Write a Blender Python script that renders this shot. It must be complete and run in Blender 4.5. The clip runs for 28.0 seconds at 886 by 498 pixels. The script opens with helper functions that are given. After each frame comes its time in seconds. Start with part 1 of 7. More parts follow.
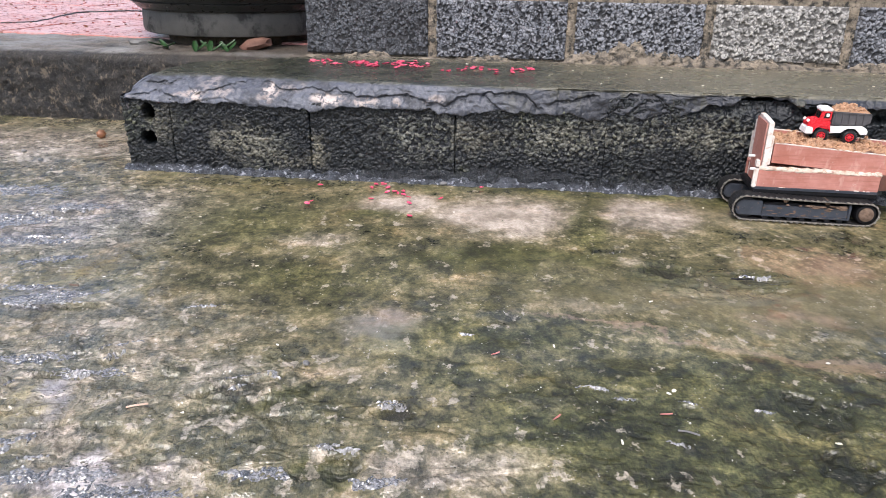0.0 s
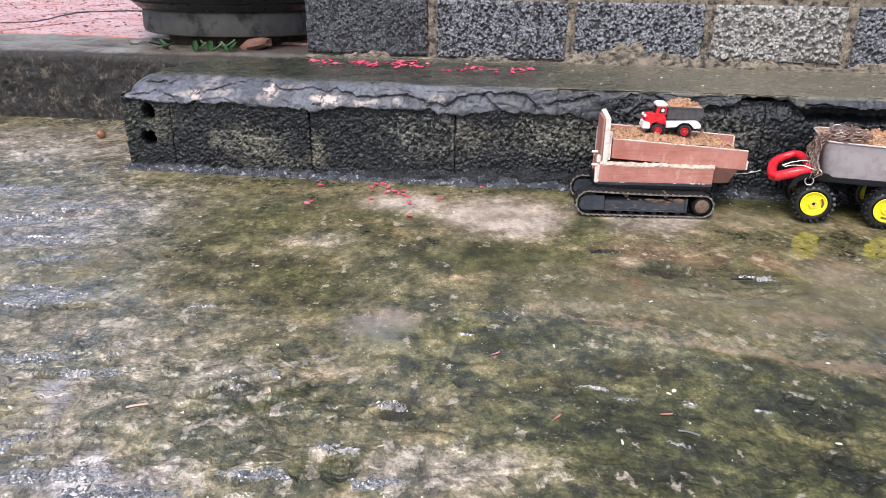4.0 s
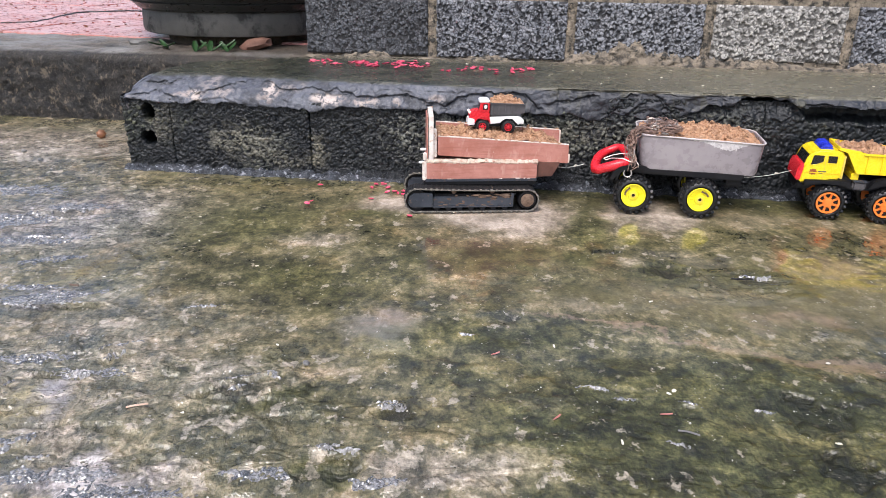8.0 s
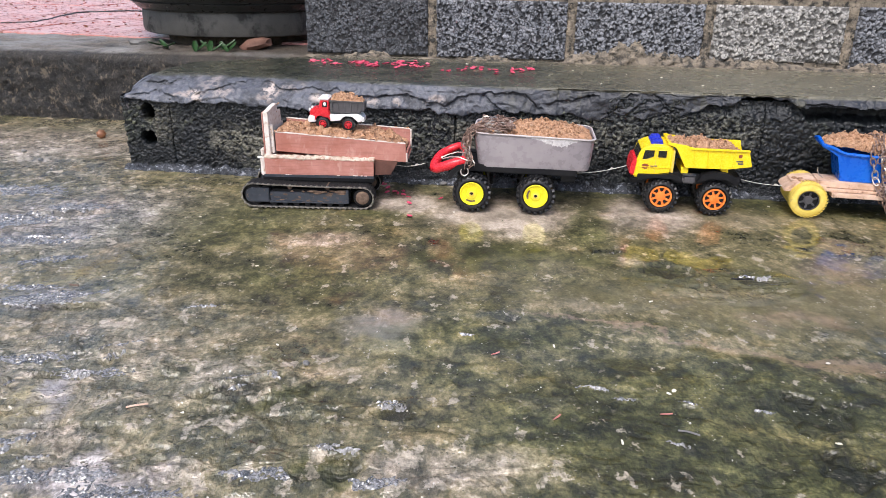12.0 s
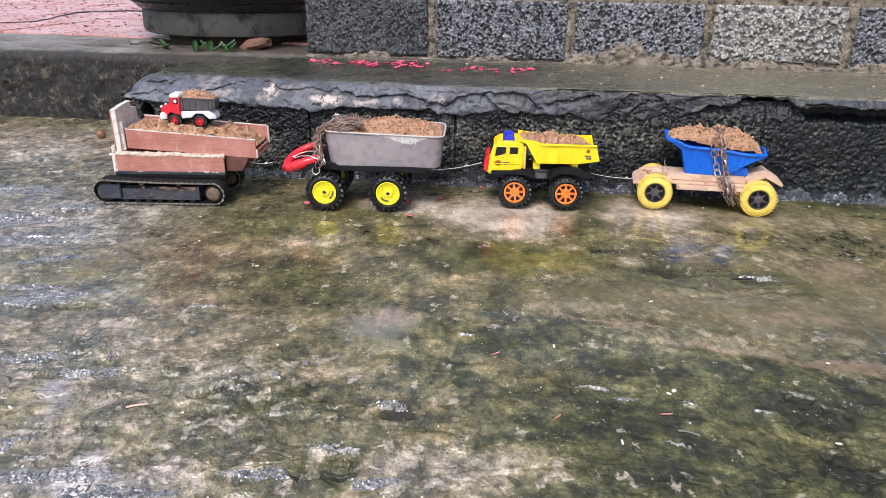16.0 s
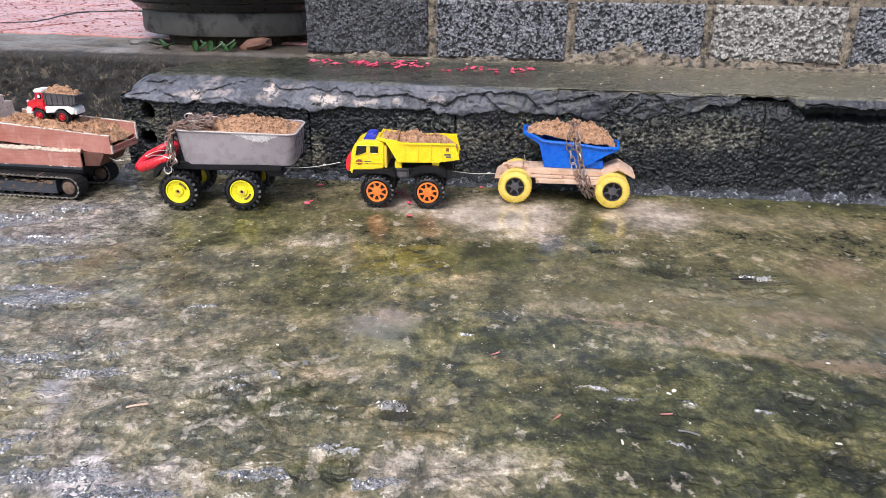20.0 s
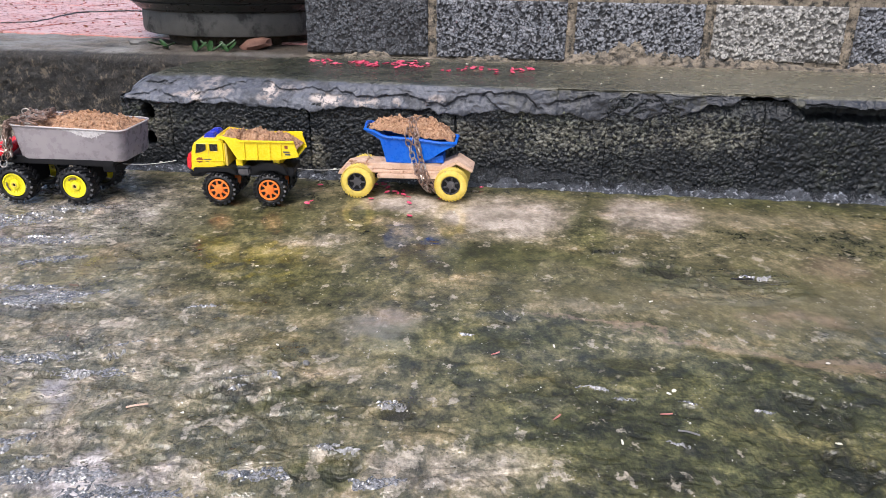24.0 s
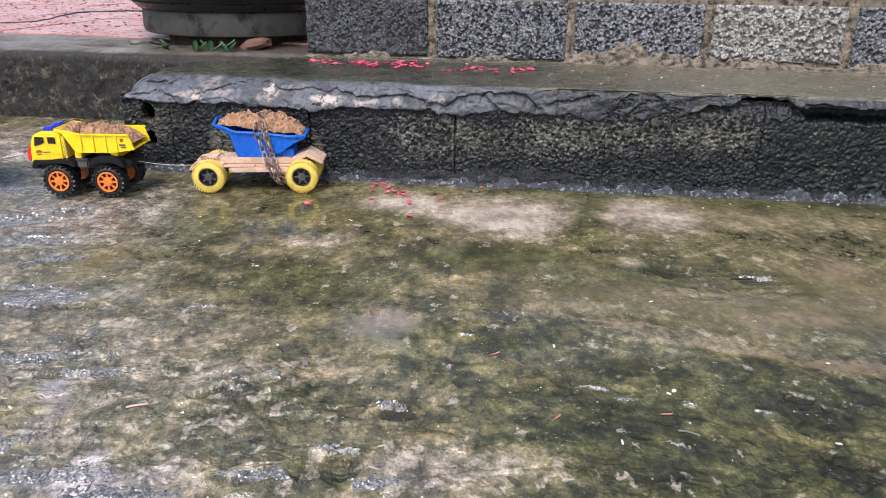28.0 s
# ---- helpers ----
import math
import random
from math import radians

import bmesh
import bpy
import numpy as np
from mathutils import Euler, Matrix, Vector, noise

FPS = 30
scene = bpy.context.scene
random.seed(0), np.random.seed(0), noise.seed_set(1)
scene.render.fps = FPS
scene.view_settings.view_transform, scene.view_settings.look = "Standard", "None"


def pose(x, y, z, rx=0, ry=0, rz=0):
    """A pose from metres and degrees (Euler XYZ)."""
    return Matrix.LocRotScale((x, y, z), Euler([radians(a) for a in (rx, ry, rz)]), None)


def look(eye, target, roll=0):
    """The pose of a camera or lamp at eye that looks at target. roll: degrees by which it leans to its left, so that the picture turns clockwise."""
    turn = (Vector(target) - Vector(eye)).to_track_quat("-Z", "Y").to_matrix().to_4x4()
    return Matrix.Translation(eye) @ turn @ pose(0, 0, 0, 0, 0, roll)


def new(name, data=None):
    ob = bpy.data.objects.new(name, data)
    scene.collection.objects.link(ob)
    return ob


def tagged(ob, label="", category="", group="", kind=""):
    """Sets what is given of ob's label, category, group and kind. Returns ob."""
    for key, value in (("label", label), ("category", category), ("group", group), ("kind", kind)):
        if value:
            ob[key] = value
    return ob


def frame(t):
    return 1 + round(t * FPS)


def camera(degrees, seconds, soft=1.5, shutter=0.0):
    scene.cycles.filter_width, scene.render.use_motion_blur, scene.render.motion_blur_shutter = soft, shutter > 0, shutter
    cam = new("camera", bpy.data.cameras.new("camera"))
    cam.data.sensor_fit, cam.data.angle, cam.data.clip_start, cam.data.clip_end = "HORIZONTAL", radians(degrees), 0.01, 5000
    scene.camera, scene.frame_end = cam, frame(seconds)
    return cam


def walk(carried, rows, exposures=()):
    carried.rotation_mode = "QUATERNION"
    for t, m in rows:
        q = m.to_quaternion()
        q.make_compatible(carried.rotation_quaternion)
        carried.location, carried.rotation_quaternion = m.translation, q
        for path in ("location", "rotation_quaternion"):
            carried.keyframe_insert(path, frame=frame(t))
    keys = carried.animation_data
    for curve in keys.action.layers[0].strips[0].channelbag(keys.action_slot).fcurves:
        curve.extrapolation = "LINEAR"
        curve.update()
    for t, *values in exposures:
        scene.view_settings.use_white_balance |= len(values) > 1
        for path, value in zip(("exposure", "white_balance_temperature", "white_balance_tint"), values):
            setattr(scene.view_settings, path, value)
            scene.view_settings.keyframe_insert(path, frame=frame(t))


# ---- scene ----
cam = camera(64.2, 28.0, soft=0.85)
VIEW = look((0, 0, 0.447), (0, math.cos(radians(22.5)), 0.447 - math.sin(radians(22.5))), 0.5)
walk(cam, [(0, VIEW), (28, VIEW)], [(0, 0.65, 6200, 12), (4, 0.59, 6200, 12), (12, 0.52, 6200, 12), (28, 0.46, 6200, 12)])

# world: a bright overcast sky, one very soft sun behind the camera
world = bpy.data.worlds.new("sky")
scene.world = world
world.use_nodes = True
_wn = world.node_tree.nodes
_sky = _wn.new("ShaderNodeTexSky")
_sky.sky_type, _sky.sun_disc = "NISHITA", False
_sky.sun_elevation, _sky.sun_rotation = radians(56), radians(201)
_sky.air_density, _sky.dust_density, _sky.ozone_density = 1.0, 4.0, 0.6
_wn["Background"].inputs["Strength"].default_value = 0.15
world.node_tree.links.new(_sky.outputs[0], _wn["Background"].inputs["Color"])
_sun = new("sun", bpy.data.lights.new("sun", "SUN"))
_sun.data.energy, _sun.data.angle, _sun.data.color = 1.9, radians(24), (1.0, 0.98, 0.96)
_sun.matrix_world = look((-1.0, -2.6, 4.2), (0, 0, 0))


# ---- materials ----
class Mat:
    """A node material with short ways to make textures."""

    def __init__(self, name, rough=0.5, metal=0.0, vary=True):
        self.m = bpy.data.materials.new(name)
        self.m.use_nodes = True
        self.n, self.l = self.m.node_tree.nodes, self.m.node_tree.links
        self.b = self.n["Principled BSDF"]
        self.b.inputs["Roughness"].default_value, self.b.inputs["Metallic"].default_value = rough, metal
        self.co = self.n.new("ShaderNodeTexCoord").outputs["Object"]
        self.rand = self.n.new("ShaderNodeObjectInfo").outputs["Random"]
        if vary:
            self.co = self.vec("ADD", self.co, self.math("MULTIPLY", self.rand, 37.0))
        self.normal = None

    def put(self, sock, v):
        if isinstance(v, bpy.types.NodeSocket):
            self.l.new(v, sock)
        elif isinstance(v, tuple) and len(v) == 3 and sock.type == "RGBA":
            sock.default_value = (*v, 1)
        else:
            sock.default_value = v

    def node(self, kind, outs, **ins):
        nd = self.n.new(kind)
        for k, v in ins.items():
            self.put(nd.inputs[k.replace("_", " ")], v)
        return nd, nd.outputs[outs]

    def vec(self, op, a, b):
        nd = self.n.new("ShaderNodeVectorMath")
        nd.operation = op
        self.put(nd.inputs[0], a)
        self.put(nd.inputs[1], b)
        return nd.outputs["Value"] if op in ("LENGTH", "DISTANCE") else nd.outputs[0]

    def math(self, op, a, b=0.0, c=0.0):
        nd = self.n.new("ShaderNodeMath")
        nd.operation = op
        for i, v in enumerate((a, b, c)):
            self.put(nd.inputs[i], v)
        return nd.outputs[0]

    def noise(self, scale, detail=4.0, rough=0.6, co=None, dist=0.0):
        return self.node("ShaderNodeTexNoise", "Fac", Vector=co or self.co, Scale=scale, Detail=detail, Roughness=rough, Distortion=dist)[1]

    def cells(self, scale, feature="F1", co=None):
        nd = self.n.new("ShaderNodeTexVoronoi")
        nd.feature = feature
        self.put(nd.inputs["Vector"], co or self.co)
        nd.inputs["Scale"].default_value = scale
        return nd.outputs["Distance"]

    def span(self, v, a, b, c=0.0, d=1.0):
        nd = self.n.new("ShaderNodeMapRange")
        for i, x in enumerate((v, a, b, c, d)):
            self.put(nd.inputs[i], x)
        return nd.outputs[0]

    def mix(self, f, a, b, how="MIX"):
        nd = self.n.new("ShaderNodeMix")
        nd.data_type, nd.blend_type = "RGBA", how
        self.put(nd.inputs[0], f)
        self.put(nd.inputs[6], a)
        self.put(nd.inputs[7], b)
        return nd.outputs[2]

    def stretch(self, x, y, z):
        return self.vec("MULTIPLY", self.co, (x, y, z))

    def blob(self, co, cx, cy, rx, ry, rot=0.0, soft=0.5):
        nd = self.n.new("ShaderNodeMapping")
        nd.vector_type = "TEXTURE"
        self.put(nd.inputs["Vector"], co)
        nd.inputs["Location"].default_value = (cx, cy, 0)
        nd.inputs["Rotation"].default_value = (0, 0, radians(rot))
        nd.inputs["Scale"].default_value = (rx, ry, 1)
        return self.span(self.vec("LENGTH", nd.outputs[0], (0, 0, 0)), 1 + soft, 1 - soft)

    def bump(self, h, strength, dist):
        nd = self.n.new("ShaderNodeBump")
        nd.inputs["Strength"].default_value, nd.inputs["Distance"].default_value = strength, dist
        self.put(nd.inputs["Height"], h)
        if self.normal is not None:
            self.l.new(self.normal, nd.inputs["Normal"])
        self.normal = nd.outputs[0]

    def done(self, color, rough=None, **more):
        self.put(self.b.inputs["Base Color"], color)
        if rough is not None:
            self.put(self.b.inputs["Roughness"], rough)
        if self.normal is not None:
            self.l.new(self.normal, self.b.inputs["Normal"])
        for k, v in more.items():
            self.put(self.b.inputs[k.replace("_", " ")], v)
        return self.m


def simple(name, c1, c2, scale=30.0, rough=0.5, metal=0.0, bump=0.15, size=0.001, dirt_shade=None, amount=0.5, vary=True, **more):
    """Two colours mixed at two scales, optional soiling or tone over them, uneven gloss and fine relief."""
    q = Mat(name, rough, metal, vary)
    big, fine = q.noise(scale, 5), q.noise(scale * 9, 3)
    col = q.mix(q.span(q.math("ADD", big, q.math("MULTIPLY", fine, 0.4)), 0.5, 0.9), c1, c2)
    rg = q.span(fine, 0.3, 0.7, max(rough - 0.12, 0.03), min(rough + 0.12, 1))
    if dirt_shade:
        d = q.span(q.noise(scale * 1.7, 7, 0.7), amount, amount + 0.12)
        col = q.mix(d, col, dirt_shade)
        rg = q.math("MAXIMUM", rg, q.math("MULTIPLY", d, 0.85))
    q.bump(fine, bump, size)
    q.bump(big, bump, size * 3)
    return q.done(col, rg, **more)


def ground_mat():
    q = Mat("wet_mossy_concrete", vary=False)
    warp = q.node("ShaderNodeTexNoise", "Color", Vector=q.co, Scale=14.0, Detail=6.0, Roughness=0.65)[1]
    co = q.vec("ADD", q.co, q.vec("MULTIPLY", q.vec("SUBTRACT", warp, (0.5, 0.5, 0.5)), (0.13, 0.15, 0.0)))
    flat = q.vec("MULTIPLY", co, (1, 1, 0))

    def some(blobs, soft=0.5):
        out = None
        for bl in blobs:
            k = q.math("MULTIPLY", q.blob(flat, *bl[:5], soft), bl[5])
            out = k if out is None else q.math("MAXIMUM", out, k)
        return out

    def swing(x, k):
        return q.math("MULTIPLY", q.math("SUBTRACT", x, 0.5), k)

    # grains stand up, so the fine marks are longer across the yard than along it
    upright = q.stretch(1, 0.80, 1)
    wide, mid = q.noise(4.5, 6, 0.60, q.stretch(1, 1.1, 1)), q.noise(19, 6, 0.62, q.stretch(1, 0.85, 1), 0.2)
    fine, grit = q.noise(80, 4, 0.58, upright), q.noise(290, 3, 0.66, upright)
    shelf = q.noise(14, 2.2, 0.5, q.stretch(1, 1.15, 1), 0.4)
    # where the moss is worn off, where it is thick, where silt lies smooth
    pale = some([(0.112, 1.255, 0.150, 0.105, 3, 1.15), (-0.080, 1.318, 0.085, 0.055, 0, 1.15), (0.385, 1.262, 0.095, 0.090, 0, 1.15), (-0.215, 1.130, 0.070, 0.022, 0, 0.7), (0.300, 1.040, 0.030, 0.024, 0, 0.8), (0.028, 0.535, 0.062, 0.036, 8, 0.95), (-0.045, 0.530, 0.050, 0.026, 0, 0.85),
                 (0.110, 0.640, 0.030, 0.014, 0, 0.6), (-0.350, 0.520, 0.080, 0.022, 10, 0.5), (-0.129, 0.690, 0.060, 0.014, 15, 0.3), (-0.470, 0.800, 0.080, 0.014, 8, 0.35), (-1.020, 1.780, 0.322, 0.141, 0, 0.4), (-0.395, 0.575, 0.045, 0.020, 0, 0.7), (0.55, 1.225, 0.20, 0.040, -5, 0.35), (0.195, 0.880, 0.060, 0.020, -10, 0.45)], 0.40)
    # besides moss, two long strips by the ledge foot paint its shade
    thick = some([(0.110, 1.048, 0.150, 0.040, 0, 1.0), (0.262, 1.190, 0.030, 0.120, -12, 1.0), (-0.400, 1.200, 0.150, 0.100, 0, 0.65), (0.345, 0.990, 0.070, 0.046, 0, 0.9), (0.480, 0.962, 0.058, 0.042, 0, 1.2), (0.366, 0.668, 0.256, 0.060, -8, 0.75), (0.060, 0.790, 0.160, 0.040, -6, 0.8), (-0.200, 0.960, 0.160, 0.060, 0, 0.6), (0.120, 0.700, 0.120, 0.030, 0, 0.7),
                  (0.400, 0.628, 0.044, 0.034, -15, 1.5), (-0.112, 0.530, 0.028, 0.018, 0, 1.5), (0.33, 0.590, 0.24, 0.130, 0, 1.6), (0.78, 1.345, 0.36, 0.055, -7, 1.2), (0.30, 1.40, 0.25, 0.022, -7, 0.9), (-0.175, 0.655, 0.050, 0.014, 22, 1.1), (0.455, 0.560, 0.040, 0.040, 0, 1.2), (-0.130, 1.255, 0.060, 0.020, 0, 0.8)])
    silt = some([(0.570, 0.900, 0.323, 0.110, -6, 1), (0.285, 0.900, 0.190, 0.050, -6, 0.7), (0.100, 1.257, 0.130, 0.085, 5, 0.9), (-0.080, 0.826, 0.045, 0.046, 0, 1.0), (0.45, 1.27, 0.30, 0.07, -5, 0.7), (-0.08, 1.315, 0.12, 0.055, 0, 0.7), (-0.424, 0.642, 0.020, 0.040, -12, 1.2), (-0.535, 1.005, 0.080, 0.026, 35, 1.2), (0.12, 1.05, 0.15, 0.05, 0, 0.6), (0.400, 0.628, 0.040, 0.030, -15, 0.9), (-0.112, 0.530, 0.026, 0.016, 0, 1.0)])
    # grey gravel, and puddles whose sky sheen is painted into the colour
    grey = some([(-0.680, 1.215, 0.210, 0.175, 10, 0.9), (-0.560, 0.893, 0.062, 0.042, 0, 1), (-0.080, 0.826, 0.048, 0.048, 0, 0.9), (-0.345, 0.518, 0.100, 0.032, 0, 1.0), (-0.424, 0.642, 0.022, 0.042, -12, 1.1), (-0.963, 1.752, 0.428, 0.279, 0, 0.5), (-0.250, 0.690, 0.060, 0.040, 0, 0.5), (-0.460, 0.780, 0.200, 0.200, 0, 0.38)])
    ochre = some([(-0.560, 0.975, 0.080, 0.022, 38, 1.0), (-0.452, 0.618, 0.022, 0.050, 0, 1.0), (0.500, 0.545, 0.022, 0.040, 0, 1.0), (-0.110, 0.770, 0.050, 0.022, 0, 0.7), (0.010, 0.640, 0.070, 0.030, 0, 0.5), (-0.300, 0.900, 0.120, 0.040, 0, 0.35), (0.170, 0.510, 0.060, 0.025, 0, 0.5)])
    crag, dents = [q.node("ShaderNodeAttribute", "Fac")[1] for _ in range(2)]
    crag.node.attribute_name, dents.node.attribute_name = "crag", "hollow"
    calm = q.math("SUBTRACT", 1.0, q.math("MULTIPLY", q.math("MINIMUM", silt, 1.0), 0.62))
    # thin layers of skin, broken off along crisp edges
    layer = q.math("ADD", q.span(shelf, 0.475, 0.495, -0.5, 0.5), q.span(q.noise(27, 2.5, 0.5, dist=0.4), 0.54, 0.56, -0.25, 0.45))
    rough_part = q.math("ADD", q.math("ADD", swing(mid, 0.66), swing(fine, 0.46)), q.math("ADD", swing(grit, 0.34), q.math("MULTIPLY", layer, 0.045)))
    v = q.math("ADD", q.math("MULTIPLY", rough_part, calm), swing(wide, 0.36))
    v = q.math("ADD", v, q.math("SUBTRACT", q.math("ADD", q.math("MULTIPLY", pale, 0.165), q.math("MULTIPLY", grey, 0.105)), q.math("MULTIPLY", thick, 0.072)))
    v = q.math("SUBTRACT", v, q.math("MULTIPLY", dents, 0.07))
    ramp = q.n.new("ShaderNodeValToRGB")
    q.put(ramp.inputs[0], q.math("ADD", v, 0.438))
    stops = [(0.22, (0.016, 0.015, 0.007)), (0.34, (0.048, 0.045, 0.018)), (0.45, (0.115, 0.102, 0.046)), (0.54, (0.208, 0.170, 0.085)), (0.63, (0.372, 0.298, 0.180)), (0.75, (0.71, 0.61, 0.46))]
    while len(ramp.color_ramp.elements) < len(stops):
        ramp.color_ramp.elements.new(0.5)
    for e, (p, c) in zip(ramp.color_ramp.elements, stops):
        e.position, e.color = p, (*c, 1)
    col = ramp.outputs[0]
    lum = q.node("ShaderNodeRGBToBW", 0, Color=col)[1]
    col = q.mix(q.math("MULTIPLY", grey, 0.72), col, q.mix(1.0, (1.05, 0.98, 1.02), lum, "MULTIPLY"))
    col = q.mix(q.math("MINIMUM", q.math("MULTIPLY", pale, 0.60), 0.8), col, q.mix(1.0, (1.16, 0.97, 0.83), lum, "MULTIPLY"))
    col = q.mix(q.math("MULTIPLY", ochre, 0.6), col, q.mix(1.0, (1.42, 1.16, 0.46), lum, "MULTIPLY"))
    brown = some([(0.250, 0.806, 0.130, 0.006, -19, 0.75), (0.460, 0.730, 0.100, 0.009, -15, 0.8), (0.588, 0.911, 0.342, 0.099, -6, 0.08), (0.470, 0.850, 0.060, 0.020, 0, 0.7), (0.62, 1.02, 0.05, 0.04, 0, 0.6)])
    col = q.mix(q.math("MULTIPLY", brown, q.span(fine, 0.2, 0.6, 0.35, 0.75)), col, (0.30, 0.20, 0.14))
    green = q.span(q.noise(9, 5, 0.6), 0.48, 0.60, 0, 0.4)
    col = q.mix(q.math("MULTIPLY", green, q.math("SUBTRACT", 1.0, pale)), col, q.mix(1.0, (0.95, 1.01, 0.84), col, "MULTIPLY"))
    col = q.mix(q.math("MULTIPLY", q.math("MINIMUM", thick, 1.0), 0.85), col, q.mix(1.0, (0.94, 1.02, 0.80), col, "MULTIPLY"))
    # rusty stains, crisp pale crusts, dark pores and scattered pale grit
    col = q.mix(q.span(q.noise(8, 6, 0.62), 0.54, 0.66, 0, 0.32), col, q.mix(1.0, (1.36, 1.03, 0.70), col, "MULTIPLY"))
    flakes = q.math("MULTIPLY", q.span(q.math("ADD", q.noise(30, 5, 0.62, q.stretch(1, 0.8, 1)), q.math("MULTIPLY", q.math("SUBTRACT", q.math("ADD", crag, q.math("MULTIPLY", pale, 1.6)), q.math("MULTIPLY", thick, 0.8)), 0.035)), 0.612, 0.640), calm)
    col = q.mix(q.math("MULTIPLY", flakes, q.span(fine, 0.36, 0.56, 0.1, 0.8)), col, q.mix(grit, (0.24, 0.20, 0.14), (0.62, 0.54, 0.43)))
    pore = q.math("MULTIPLY", q.span(q.noise(52, 4, 0.60, q.stretch(1, 0.8, 1)), 0.365, 0.335), calm)
    col = q.mix(q.math("MULTIPLY", pore, 0.5), col, (0.020, 0.021, 0.013))
    crumb = q.math("MULTIPLY", q.span(q.noise(105, 2.5, 0.55, q.stretch(1, 0.9, 1)), 0.585, 0.70), q.math("MULTIPLY", calm, q.span(q.math("SUBTRACT", q.noise(16, 3, 0.6), q.math("MULTIPLY", thick, 0.08)), 0.40, 0.60, 0.05, 0.60)))
    col = q.mix(crumb, col, q.mix(grit, (0.26, 0.215, 0.135), (0.54, 0.46, 0.34)))
    speck = q.math("MULTIPLY", q.span(q.cells(210, co=upright), 0.24, 0.17), q.span(q.noise(41, 4), 0.60, 0.66))
    col = q.mix(q.math("MULTIPLY", speck, 0.8), col, (0.66, 0.62, 0.54))
    # thin shelves of broken skin: their edges stand up and catch the sky
    ledge = q.math("ADD", q.span(shelf, 0.46, 0.51), q.math("ADD", q.span(shelf, 0.57, 0.61), q.span(q.noise(38, 2.0, 0.5, q.stretch(1, 1.1, 1)), 0.52, 0.60)))
    wet = q.span(q.math("ADD", q.noise(7, 5, 0.6), q.math("MULTIPLY", q.math("ADD", q.math("ADD", crag, dents), silt), 0.06)), 0.34, 0.54)
    rougher = q.math("MAXIMUM", crag, dents)
    q.bump(q.noise(24, 2, 0.5), 0.14, 0.0012)
    q.bump(q.math("MULTIPLY", ledge, rougher), 0.7, 0.0026)
    q.bump(q.math("MULTIPLY", fine, rougher), 0.8, 0.0045)
    q.bump(q.math("MULTIPLY", grit, rougher), 0.7, 0.0016)
    film = q.normal
    q.bump(fine, 0.2, 0.003)
    q.bump(grit, 0.25, 0.0014)
    return q.done(col, 0.65, Specular_IOR_Level=0.25, Coat_Weight=q.math("MULTIPLY", q.span(wet, 0, 1, 0.5, 1.0), q.span(q.math("MAXIMUM", dents, q.math("MULTIPLY", thick, q.span(q.math("ADD", fine, wide), 0.9, 1.1, 0.95, 0.5))), 0.0, 1.0, 1.0, 0.4)), Coat_Roughness=q.span(wet, 0, 1, 0.13, 0.03), Coat_IOR=q.span(crag, 0.0, 1.0, 1.68, 1.78), Coat_Normal=film)


